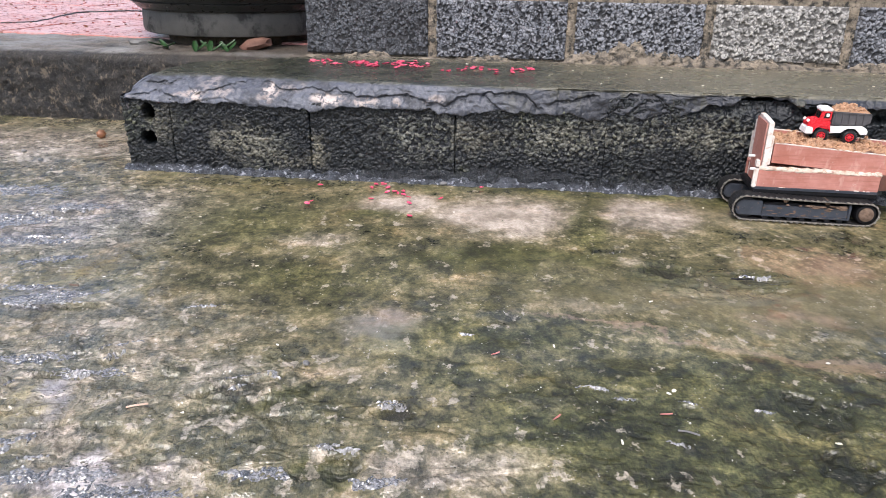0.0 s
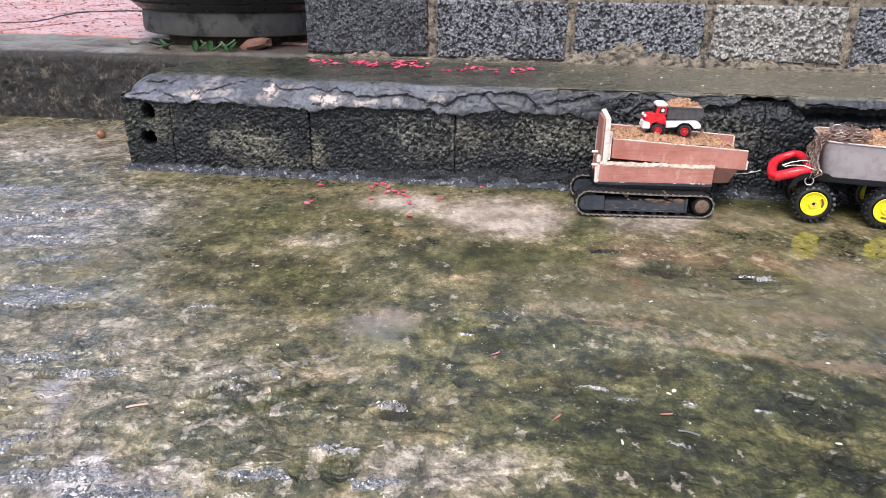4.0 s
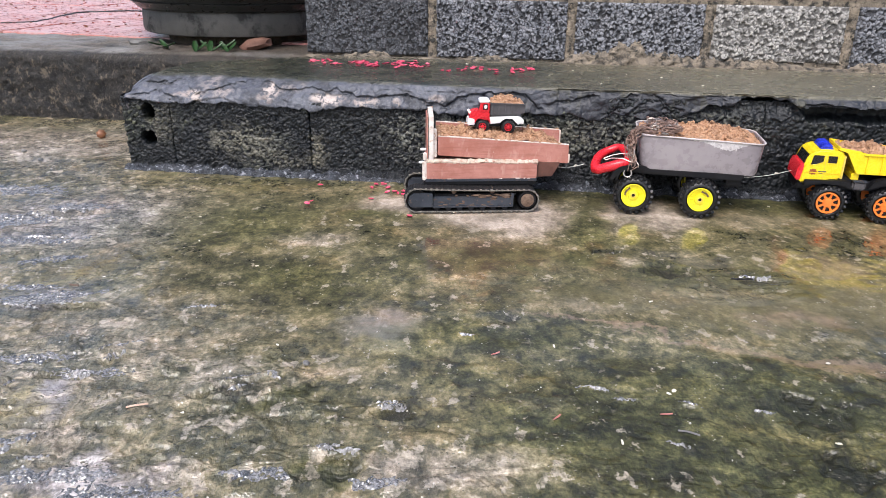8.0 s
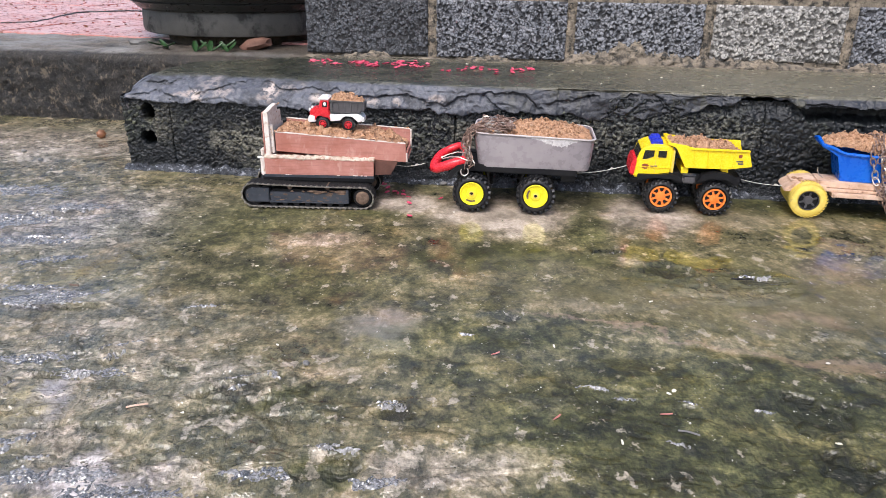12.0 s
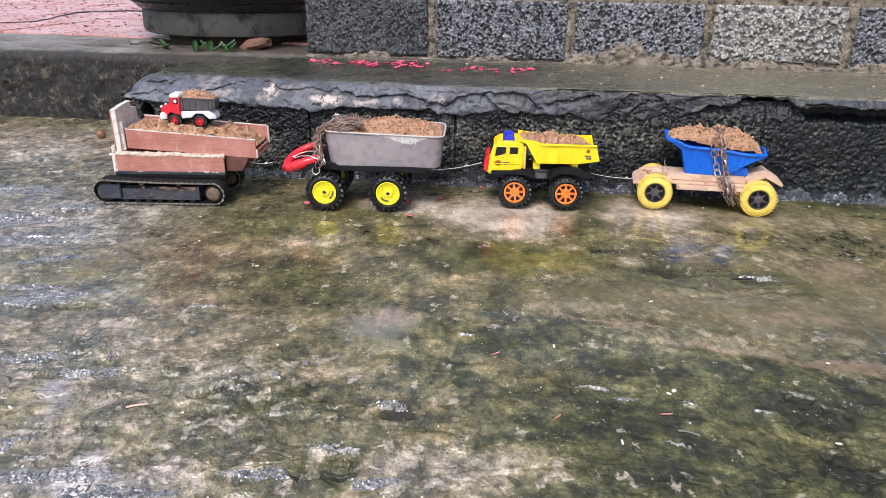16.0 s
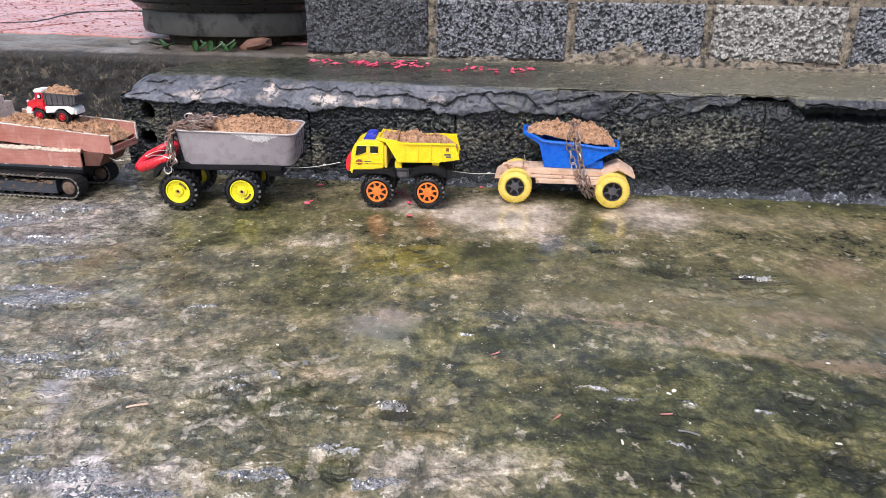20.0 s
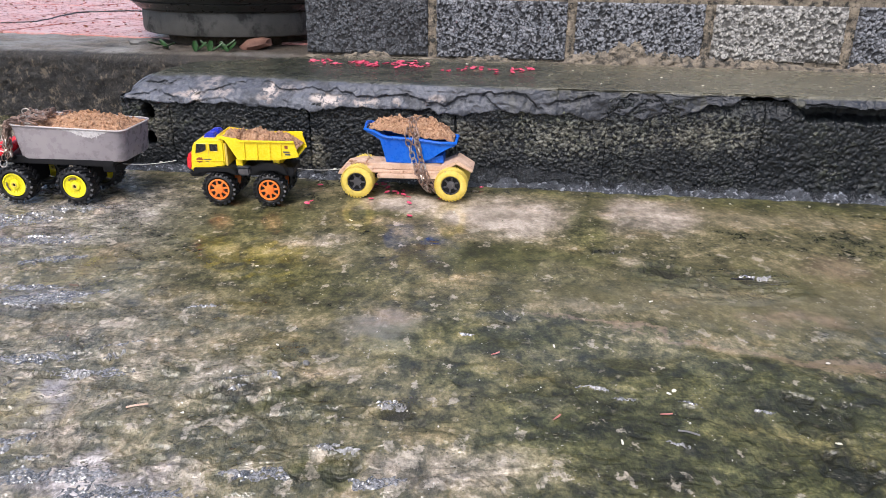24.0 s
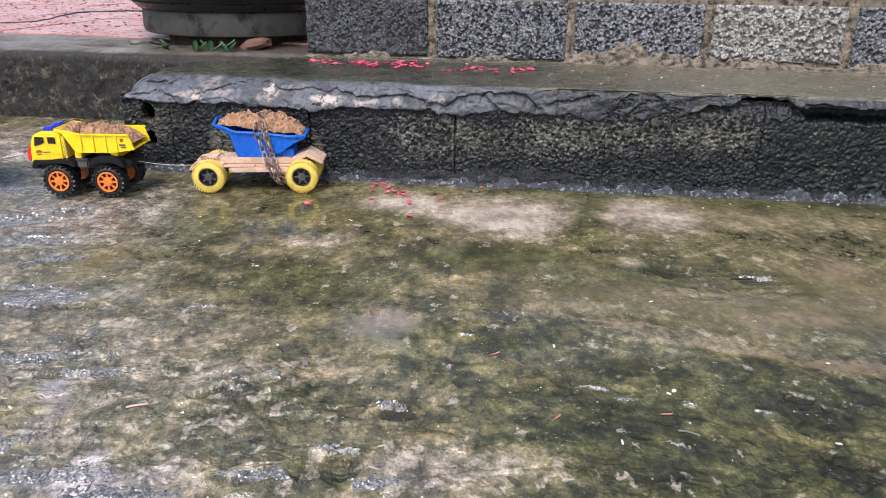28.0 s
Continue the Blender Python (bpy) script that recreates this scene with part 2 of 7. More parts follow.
def ledge_mat():
    """Black mossy aggregate: the grains differ, shade is painted into the gaps between them."""
    q = Mat("black_mossy_block", vary=False)
    grain, gap = [q.node("ShaderNodeAttribute", "Fac")[1] for _ in range(2)]
    grain.node.attribute_name, gap.node.attribute_name = "grain", "gap"
    area, mid, fine, wash = q.noise(6, 5, 0.62), q.noise(34, 5, 0.66), q.noise(420, 3, 0.72), q.noise(9, 6, 0.66, q.stretch(1, 1, 0.8))
    stone = q.mix(grain, (0.004, 0.0055, 0.0075), (0.021, 0.026, 0.030))
    # the palest grains are painted bright as wet highlights
    lit = q.math("ADD", 0.12, q.span(area, 0.48, 0.60, 0, 0.4))
    stone = q.mix(q.math("MULTIPLY", q.span(grain, 0.66, 0.90), lit), stone, (0.165, 0.172, 0.158))
    col = q.mix(q.span(area, 0.44, 0.58, 0, 0.85), stone, q.mix(1.0, (1.15, 1.14, 0.72), stone, "MULTIPLY"))
    col = q.mix(q.span(q.noise(11, 5, 0.65), 0.54, 0.66, 0, 0.6), col, q.mix(1.0, (1.7, 1.6, 1.3), col, "MULTIPLY"))
    col = q.mix(q.span(wash, 0.60, 0.46, 0, 0.90), col, (0.007, 0.009, 0.012))
    along = q.n.new("ShaderNodeVectorMath")
    along.operation = "DOT_PRODUCT"
    q.put(along.inputs[0], q.vec("SUBTRACT", q.co, (-0.716, 1.544, 0)))
    q.put(along.inputs[1], (0.9924, -0.1234, 0))
    z = q.n.new("ShaderNodeSeparateXYZ")
    q.put(z.inputs[0], q.co)
    face = q.n.new("ShaderNodeCombineXYZ")
    q.put(face.inputs[0], along.outputs["Value"])
    q.put(face.inputs[1], z.outputs[2])
    wob = q.vec("ADD", face.outputs[0], q.vec("MULTIPLY", q.vec("SUBTRACT", q.node("ShaderNodeTexNoise", "Color", Vector=q.co, Scale=34.0, Detail=5.0)[1], (0.5, 0.5, 0.5)), (0.07, 0.05, 0)))
    # zones of lit grains: their highlights painted into the colour
    lit_zones = None
    for c in [(0.68, 0.095, 0.10, 0.045), (0.95, 0.095, 0.12, 0.040), (1.14, 0.115, 0.13, 0.036), (1.27, 0.118, 0.08, 0.040), (0.30, 0.060, 0.08, 0.040)]:
        k = q.blob(wob, *c, 0.0, 0.55)
        lit_zones = k if lit_zones is None else q.math("MAXIMUM", lit_zones, k)
    col = q.mix(q.math("MULTIPLY", lit_zones, q.span(grain, 0.40, 0.85, 0, 0.85)), col, q.mix(q.span(mid, 0.4, 0.6), (0.105, 0.108, 0.082), (0.24, 0.24, 0.205)))
    stain = None
    for c in [(0.275, 0.060, 0.070, 0.045, 0.55), (0.448, 0.055, 0.020, 0.045, 0.9), (0.36, 0.03, 0.06, 0.02, 0.5), (0.10, 0.11, 0.03, 0.05, 0.4), (0.79, 0.10, 0.05, 0.03, 0.35), (1.01, 0.11, 0.12, 0.028, 0.30), (1.24, 0.12, 0.10, 0.026, 0.40)]:
        k = q.math("MULTIPLY", q.blob(wob, *c[:4], 0.0, 0.45), c[4])
        stain = k if stain is None else q.math("MAXIMUM", stain, k)
    col = q.mix(q.math("MULTIPLY", stain, q.span(q.math("ADD", mid, q.math("MULTIPLY", grain, 0.25)), 0.52, 0.72)), col, (0.21, 0.195, 0.145))
    # near-black patches over the face, mostly in its lower part
    for c in [(0.06, 0.03, 0.07, 0.03), (0.20, 0.035, 0.08, 0.025), (0.55, 0.05, 0.06, 0.06), (0.95, 0.035, 0.13, 0.030), (1.18, 0.055, 0.14, 0.032), (1.40, 0.05, 0.10, 0.06), (1.56, 0.10, 0.08, 0.05), (0.42, 0.12, 0.05, 0.02), (0.80, 0.14, 0.04, 0.02)]:
        col = q.mix(q.math("MULTIPLY", q.blob(wob, *c, 0.0, 0.5), q.span(mid, 0.66, 0.40, 0.5, 0.96)), col, (0.006, 0.008, 0.0105))
    # crevice shade put into the colour between grains
    col = q.mix(q.math("MULTIPLY", gap, 0.5), col, (0.005, 0.0065, 0.008))
    q.bump(mid, 0.6, 0.008)
    q.bump(q.noise(190, 3, 0.6), 0.6, 0.003)
    q.bump(fine, 0.6, 0.0012)
    return q.done(col, q.span(fine, 0.3, 0.7, 0.22, 0.55), Specular_IOR_Level=0.42)


def block_mat(name, c1, c2, hole, grain_c=(0.5, 0.5, 0.46), rough=0.65, dirt_shade=0.97):
    """Cinder block: lumps of aggregate of uneven tone, shade painted into the holes between them."""
    q = Mat(name, rough)
    grain, gap = [q.node("ShaderNodeAttribute", "Fac")[1] for _ in range(2)]
    grain.node.attribute_name, gap.node.attribute_name = "grain", "gap"
    fine, mid, area = q.noise(420, 3, 0.72), q.noise(40, 5, 0.68), q.noise(7, 6, 0.65)
    tone = q.mix(q.rand, c1, c2)
    col = q.mix(q.span(area, 0.35, 0.68, 0, 0.8), tone, q.mix(0.45, tone, hole))
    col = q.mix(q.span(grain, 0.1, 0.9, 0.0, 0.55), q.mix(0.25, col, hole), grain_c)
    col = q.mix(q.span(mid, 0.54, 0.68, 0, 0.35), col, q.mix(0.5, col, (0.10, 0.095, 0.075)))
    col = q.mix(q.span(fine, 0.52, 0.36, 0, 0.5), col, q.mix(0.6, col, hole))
    # gaps and pits go near black in the colour, as their shade
    col = q.mix(q.math("MULTIPLY", gap, dirt_shade), col, hole)
    q.bump(mid, 0.4, 0.004)
    q.bump(fine, 0.7, 0.002)
    return q.done(col, q.span(fine, 0.3, 0.7, rough - 0.18, rough + 0.15))


def cap_mat():
    q = Mat("wet_cement_screed", vary=False)
    mid, fine, big = q.noise(22, 6, 0.66), q.noise(170, 4, 0.7), q.noise(6, 5, 0.6)
    along = q.n.new("ShaderNodeVectorMath")
    along.operation = "DOT_PRODUCT"
    q.put(along.inputs[0], q.vec("SUBTRACT", q.co, (-0.716, 1.544, 0)))
    q.put(along.inputs[1], (0.9924, -0.1234, 0))
    s = along.outputs["Value"]
    z = q.n.new("ShaderNodeSeparateXYZ")
    q.put(z.inputs[0], q.co)
    col = q.mix(q.span(big, 0.35, 0.65), (0.040, 0.044, 0.056), (0.118, 0.126, 0.152))
    col = q.mix(q.span(mid, 0.47, 0.62, 0, 0.85), col, (0.022, 0.024, 0.029))
    col = q.mix(q.span(fine, 0.50, 0.75, 0, 0.5), col, (0.25, 0.25, 0.265))
    # the far half is near black, with olive runs
    far = q.span(q.math("ADD", s, q.math("MULTIPLY", q.math("SUBTRACT", mid, 0.5), 0.4)), 0.68, 0.95)
    run = q.noise(1.0, 5, 0.62, q.stretch(26, 26, 10), 0.5)
    dark = q.mix(q.span(run, 0.54, 0.66, 0, 0.8), q.mix(mid, (0.012, 0.0135, 0.017), (0.042, 0.045, 0.054)), (0.060, 0.058, 0.036))
    col = q.mix(q.math("MULTIPLY", far, 0.95), col, dark)
    # the trodden top keeps a film of algae
    top = q.span(q.math("ADD", z.outputs[2], q.math("MULTIPLY", mid, 0.006)), 0.2010, 0.2050)
    col = q.mix(q.math("MULTIPLY", top, 0.85), col, q.mix(q.span(q.noise(13, 6, 0.66), 0.36, 0.62), (0.018, 0.021, 0.011), (0.078, 0.075, 0.047)))
    back = q.span(q.math("ADD", z.outputs[1], q.math("MULTIPLY", z.outputs[0], 0.17)), 1.765, 1.835)
    col = q.mix(q.math("MULTIPLY", q.math("MULTIPLY", q.span(q.math("ADD", s, q.math("MULTIPLY", big, 0.4)), 1.05, 1.45), top), 0.6), col, (0.19, 0.172, 0.120))
    col = q.mix(q.math("MULTIPLY", q.math("MULTIPLY", back, top), q.span(q.noise(16, 5, 0.66, q.stretch(0.5, 2, 1)), 0.40, 0.58, 0.1, 0.8)), col, (0.20, 0.175, 0.13))
    # bare pale cement where flakes have dropped off: along, up, half sizes
    face = q.n.new("ShaderNodeCombineXYZ")
    q.put(face.inputs[0], s)
    q.put(face.inputs[1], z.outputs[2])
    wob = q.vec("ADD", face.outputs[0], q.vec("MULTIPLY", q.vec("SUBTRACT", q.node("ShaderNodeTexNoise", "Color", Vector=q.co, Scale=30.0, Detail=5.0)[1], (0.5, 0.5, 0.5)), (0.07, 0.035, 0)))
    chips = None
    for c in [(0.206, 0.192, 0.028, 0.012, 0.5), (0.172, 0.167, 0.026, 0.010, 1.0), (0.235, 0.172, 0.03, 0.008, 0.6), (0.347, 0.176, 0.026, 0.014, 1.0), (0.39, 0.190, 0.03, 0.008, 0.4), (0.476, 0.168, 0.034, 0.013, 1.0), (0.552, 0.167, 0.028, 0.009, 1.0), (0.620, 0.166, 0.014, 0.009, 1.1), (0.702, 0.176, 0.018, 0.008, 0.7), (0.03, 0.14, 0.015, 0.02, 0.5)]:
        k = q.math("MULTIPLY", q.blob(wob, *c[:4], 0.0, 0.30), c[4])
        chips = k if chips is None else q.math("MAXIMUM", chips, k)
    col = q.mix(q.math("MULTIPLY", q.math("MULTIPLY", chips, q.span(q.noise(60, 5, 0.72), 0.45, 0.52)), q.math("SUBTRACT", 1.0, top)), col, q.mix(q.span(mid, 0.36, 0.60), (0.17, 0.14, 0.128), (0.50, 0.43, 0.388)))
    q.bump(mid, 0.35, 0.006)
    q.bump(fine, 0.6, 0.0028)
    return q.done(col, q.math("SUBTRACT", q.span(mid, 0.3, 0.7, 0.34, 0.66), q.math("MULTIPLY", top, 0.26)))


def kerb_mat():
    q = Mat("mossy_kerb_concrete", vary=False)
    streak, mid, fine, big = q.noise(1.0, 6, 0.7, q.stretch(62, 62, 44)), q.noise(34, 8, 0.75), q.noise(190, 4, 0.75), q.noise(5, 6, 0.65)
    col = q.mix(q.span(mid, 0.43, 0.58), (0.004, 0.004, 0.005), (0.046, 0.040, 0.034))
    col = q.mix(q.span(fine, 0.50, 0.42, 0, 0.85), col, (0.004, 0.004, 0.004))
    col = q.mix(q.span(streak, 0.55, 0.61, 0, 0.85), col, (0.165, 0.135, 0.095))
    col = q.mix(q.span(big, 0.52, 0.66, 0, 0.8), col, (0.012, 0.012, 0.012))
    z = q.n.new("ShaderNodeSeparateXYZ")
    q.put(z.inputs[0], q.co)
    edge = q.span(q.math("ADD", z.outputs[2], q.math("MULTIPLY", q.noise(24, 6, 0.7), 0.05)), 0.185, 0.212)
    col = q.mix(q.math("MULTIPLY", edge, q.span(fine, 0.3, 0.6, 0.5, 0.9)), col, q.mix(mid, (0.012, 0.011, 0.010), (0.085, 0.073, 0.056)))
    col = q.mix(q.span(fine, 0.57, 0.7, 0, 0.6), col, q.mix(0.5, col, (0.30, 0.28, 0.25)))
    tread = q.span(q.math("ADD", z.outputs[2], q.math("MULTIPLY", q.noise(15, 5, 0.65), 0.010)), 0.1900, 0.1945)
    col = q.mix(q.math("MULTIPLY", tread, q.span(mid, 0.34, 0.52, 0.35, 0.95)), col, q.mix(q.span(big, 0.40, 0.60), (0.36, 0.34, 0.315), (0.22, 0.178, 0.13)))
    # soil washed out round the pot
    spill = q.vec("ADD", q.vec("MULTIPLY", q.co, (1, 1, 0)), q.vec("MULTIPLY", q.vec("SUBTRACT", q.node("ShaderNodeTexNoise", "Color", Vector=q.co, Scale=16.0, Detail=4.0)[1], (0.5, 0.5, 0.5)), (0.2, 0.1, 0)))
    col = q.mix(q.math("MULTIPLY", q.blob(spill, -0.58, 2.18, 0.34, 0.16, -8, 0.35), 0.85), col, q.mix(fine, (0.030, 0.022, 0.015), (0.105, 0.080, 0.055)))
    q.bump(mid, 0.9, 0.012)
    q.bump(fine, 0.9, 0.005)
    return q.done(col, q.span(fine, 0.3, 0.7, 0.35, 0.7))


def board_mat():
    q = Mat("faded_red_board", 0.6)
    grain, mid, fine = q.noise(1.0, 5, 0.6, q.stretch(18, 120, 260)), q.noise(28, 7, 0.7), q.noise(420, 3)
    col = q.mix(q.span(mid, 0.35, 0.68), (0.36, 0.135, 0.098), (0.50, 0.235, 0.190))
    col = q.mix(q.span(grain, 0.50, 0.70, 0, 0.40), col, (0.17, 0.060, 0.042))
    col = q.mix(q.span(q.noise(1.0, 6, 0.7, q.stretch(40, 40, 14)), 0.56, 0.66, 0, 0.5), col, (0.56, 0.36, 0.30))
    col = q.mix(q.span(q.noise(60, 6, 0.75), 0.66, 0.72), col, (0.68, 0.56, 0.47))
    q.bump(grain, 0.25, 0.0008)
    q.bump(fine, 0.15, 0.0004)
    return q.done(col, q.span(mid, 0.3, 0.7, 0.42, 0.7))


def sand_mat():
    q = Mat("damp_brown_sand", 0.9)
    mid, fine = q.noise(60, 6, 0.7), q.noise(700, 3, 0.7)
    col = q.mix(q.span(mid, 0.35, 0.65), (0.30, 0.142, 0.068), (0.50, 0.275, 0.148))
    col = q.mix(q.span(fine, 0.4, 0.7, 0, 0.7), col, (0.60, 0.39, 0.25))
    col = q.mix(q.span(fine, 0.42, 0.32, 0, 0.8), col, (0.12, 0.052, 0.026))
    # lumps shaded in the colour: hollows dark, tops pale like highlights
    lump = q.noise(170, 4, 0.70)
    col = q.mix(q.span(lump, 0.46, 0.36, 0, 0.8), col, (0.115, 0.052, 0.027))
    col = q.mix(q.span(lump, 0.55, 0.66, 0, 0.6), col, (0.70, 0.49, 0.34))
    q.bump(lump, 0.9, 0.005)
    q.bump(fine, 0.8, 0.0014)
    return q.done(col, 0.92)


GROUND = ground_mat()
BLOCK_LEDGE = ledge_mat()
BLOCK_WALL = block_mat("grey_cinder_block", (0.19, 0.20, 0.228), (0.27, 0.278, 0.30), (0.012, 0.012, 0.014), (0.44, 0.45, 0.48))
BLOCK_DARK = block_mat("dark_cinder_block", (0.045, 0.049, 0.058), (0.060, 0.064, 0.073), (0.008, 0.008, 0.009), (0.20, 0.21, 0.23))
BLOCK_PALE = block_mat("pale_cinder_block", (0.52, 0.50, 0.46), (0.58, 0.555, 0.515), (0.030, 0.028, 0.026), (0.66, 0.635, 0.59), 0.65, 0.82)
CAP = cap_mat()
MORTAR = simple("sandy_mortar", (0.12, 0.102, 0.080), (0.32, 0.265, 0.195), 34, 0.85, bump=0.9, size=0.004, dirt_shade=(0.035, 0.033, 0.028), amount=0.48)
MORTAR_DARK = simple("black_wet_mortar", (0.012, 0.013, 0.012), (0.05, 0.052, 0.05), 40, 0.55, bump=0.6, size=0.002)
KERB = kerb_mat()
# pink tile; its pinkish white patches paint the sky's sheen
TILE = simple("worn_pink_tile", (0.46, 0.175, 0.135), (0.60, 0.32, 0.30), 5, 0.30, bump=0.1, dirt_shade=(0.58, 0.45, 0.45), amount=0.50)
POT = simple("dark_glazed_stoneware", (0.012, 0.013, 0.013), (0.036, 0.037, 0.036), 10, 0.35, bump=0.2)
POT_FOOT = simple("grey_cement_foot", (0.045, 0.044, 0.040), (0.090, 0.087, 0.078), 7, 0.6, bump=0.5, size=0.003, dirt_shade=(0.024, 0.024, 0.022), amount=0.49)
SOIL = simple("dark_soil", (0.035, 0.027, 0.018), (0.10, 0.075, 0.05), 60, 0.9, bump=0.8, size=0.004)
LEAF = simple("green_leaf", (0.010, 0.035, 0.010), (0.028, 0.075, 0.02), 40, 0.4)
CLAY = simple("broken_red_clay", (0.10, 0.045, 0.03), (0.19, 0.095, 0.065), 60, 0.8, bump=0.4)
STONE = simple("grey_pebble", (0.09, 0.09, 0.085), (0.20, 0.19, 0.18), 60, 0.55, bump=0.4)
# wet cement; its pale blue-grey patches paint the water film's glint
FILLET = simple("wet_grey_cement", (0.022, 0.025, 0.030), (0.105, 0.113, 0.130), 60, 0.20, bump=1.0, size=0.004, dirt_shade=(0.36, 0.38, 0.43), amount=0.54)
# near black with greyer patches, for the band along the ledge foot
FOOT_BAND = simple("black_foot_band", (0.008, 0.009, 0.011), (0.032, 0.036, 0.041), 45, 0.24, bump=1.0, size=0.005, dirt_shade=(0.17, 0.185, 0.21), amount=0.58)
PETAL = simple("crimson_petal", (0.58, 0.028, 0.085), (0.80, 0.16, 0.25), 150, 0.25)
PETAL_PALE = simple("cream_petal", (0.50, 0.45, 0.33), (0.78, 0.74, 0.64), 150, 0.45)
SEED = simple("brown_seed", (0.12, 0.045, 0.02), (0.27, 0.12, 0.055), 150, 0.5)
BOARD = board_mat()
# board darkened in colour for the shaded tail end
BOARD_SHADED = simple("shaded_brown_board", (0.085, 0.034, 0.024), (0.155, 0.068, 0.048), 40, 0.65, bump=0.3)
FOAM = simple("chipped_white_edge", (0.60, 0.50, 0.43), (0.80, 0.74, 0.69), 75, 0.75, bump=0.5, dirt_shade=(0.42, 0.24, 0.14), amount=0.55)
CREAM = simple("cream_filler", (0.46, 0.36, 0.27), (0.72, 0.63, 0.53), 60, 0.8, bump=0.7, size=0.002, dirt_shade=(0.34, 0.17, 0.11), amount=0.52)
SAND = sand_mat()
BLACK = simple("dusty_black_plastic", (0.004, 0.004, 0.005), (0.010, 0.010, 0.012), 50, 0.5, dirt_shade=(0.06, 0.05, 0.042), amount=0.66, Specular_IOR_Level=0.28)
SLATE = simple("slate_plastic", (0.022, 0.027, 0.037), (0.046, 0.053, 0.067), 50, 0.45, dirt_shade=(0.15, 0.100, 0.068), amount=0.57)
RUBBER = simple("black_rubber", (0.004, 0.004, 0.0045), (0.014, 0.014, 0.015), 90, 0.36, bump=0.3, dirt_shade=(0.13, 0.125, 0.12), amount=0.61)
TRACK = simple("dusty_track_edge", (0.05, 0.045, 0.04), (0.27, 0.25, 0.21), 160, 0.7, bump=0.4)
BELT = simple("dark_track_rubber", (0.005, 0.005, 0.005), (0.014, 0.013, 0.013), 120, 0.65, bump=0.3, dirt_shade=(0.075, 0.06, 0.048), amount=0.63)
MUD = simple("dried_mud", (0.085, 0.052, 0.034), (0.20, 0.135, 0.095), 120, 0.85, bump=0.6)
RED = simple("red_plastic", (0.56, 0.012, 0.022), (0.70, 0.028, 0.040), 40, 0.28, bump=0.04)
WHITE = simple("white_plastic", (0.76, 0.75, 0.73), (0.86, 0.85, 0.83), 40, 0.35, bump=0.04, dirt_shade=(0.5, 0.42, 0.34), amount=0.66)
GREY = simple("dark_grey_plastic", (0.055, 0.052, 0.056), (0.10, 0.095, 0.10), 60, 0.45, bump=0.1, dirt_shade=(0.24, 0.19, 0.15), amount=0.62)
YELLOW = simple("yellow_plastic", (0.86, 0.60, 0.008), (0.90, 0.70, 0.02), 40, 0.27, bump=0.03)
LIME = simple("lemon_plastic", (0.80, 0.70, 0.01), (0.86, 0.78, 0.03), 60, 0.35, bump=0.08, dirt_shade=(0.30, 0.22, 0.06), amount=0.64)
ORANGE = simple("orange_plastic", (0.84, 0.165, 0.018), (0.90, 0.26, 0.05), 60, 0.34, bump=0.05, dirt_shade=(0.40, 0.10, 0.03), amount=0.64)
BLUE = simple("blue_plastic", (0.001, 0.085, 0.50), (0.003, 0.125, 0.60), 12, 0.30, bump=0.02, dirt_shade=(0.02, 0.10, 0.38), amount=0.70)
COBALT = simple("cobalt_lamp_plastic", (0.02, 0.03, 0.42), (0.035, 0.06, 0.58), 60, 0.22, bump=0.03)
AMBER = simple("yellow_rubber", (0.64, 0.46, 0.055), (0.78, 0.61, 0.14), 60, 0.62, bump=0.4, dirt_shade=(0.42, 0.31, 0.12), amount=0.57)
TUB = simple("frosted_grey_plastic", (0.215, 0.190, 0.205), (0.33, 0.295, 0.305), 9, 0.30, bump=0.03, dirt_shade=(0.40, 0.365, 0.365), amount=0.62)
FROST = simple("milky_residue", (0.46, 0.43, 0.43), (0.74, 0.71, 0.70), 120, 0.55, bump=0.3, dirt_shade=(0.33, 0.30, 0.30), amount=0.52)
RIM = simple("milky_plastic_rim", (0.42, 0.37, 0.36), (0.58, 0.53, 0.51), 40, 0.35, bump=0.06, dirt_shade=(0.34, 0.24, 0.17), amount=0.60)
RUST = simple("rusty_chain_steel", (0.14, 0.085, 0.068), (0.38, 0.27, 0.22), 220, 0.38, 0.6, bump=0.4, dirt_shade=(0.30, 0.18, 0.11), amount=0.55)
STEEL = simple("bright_steel", (0.38, 0.33, 0.29), (0.60, 0.55, 0.50), 150, 0.30, 0.9, bump=0.1, dirt_shade=(0.20, 0.12, 0.08), amount=0.58)
WOOD = simple("weathered_plank", (0.47, 0.30, 0.20), (0.68, 0.49, 0.37), 45, 0.75, bump=0.4, dirt_shade=(0.24, 0.13, 0.075), amount=0.57)
TWINE = simple("pale_twine", (0.45, 0.42, 0.38), (0.62, 0.60, 0.55), 200, 0.8)
PRINT = simple("brown_print", (0.22, 0.045, 0.02), (0.30, 0.09, 0.03), 90, 0.4)
INK = simple("dark_print", (0.05, 0.05, 0.05), (0.14, 0.13, 0.12), 90, 0.4)
DARK_GLASS = simple("dark_window", (0.006, 0.006, 0.006), (0.014, 0.013, 0.012), 60, 0.25)



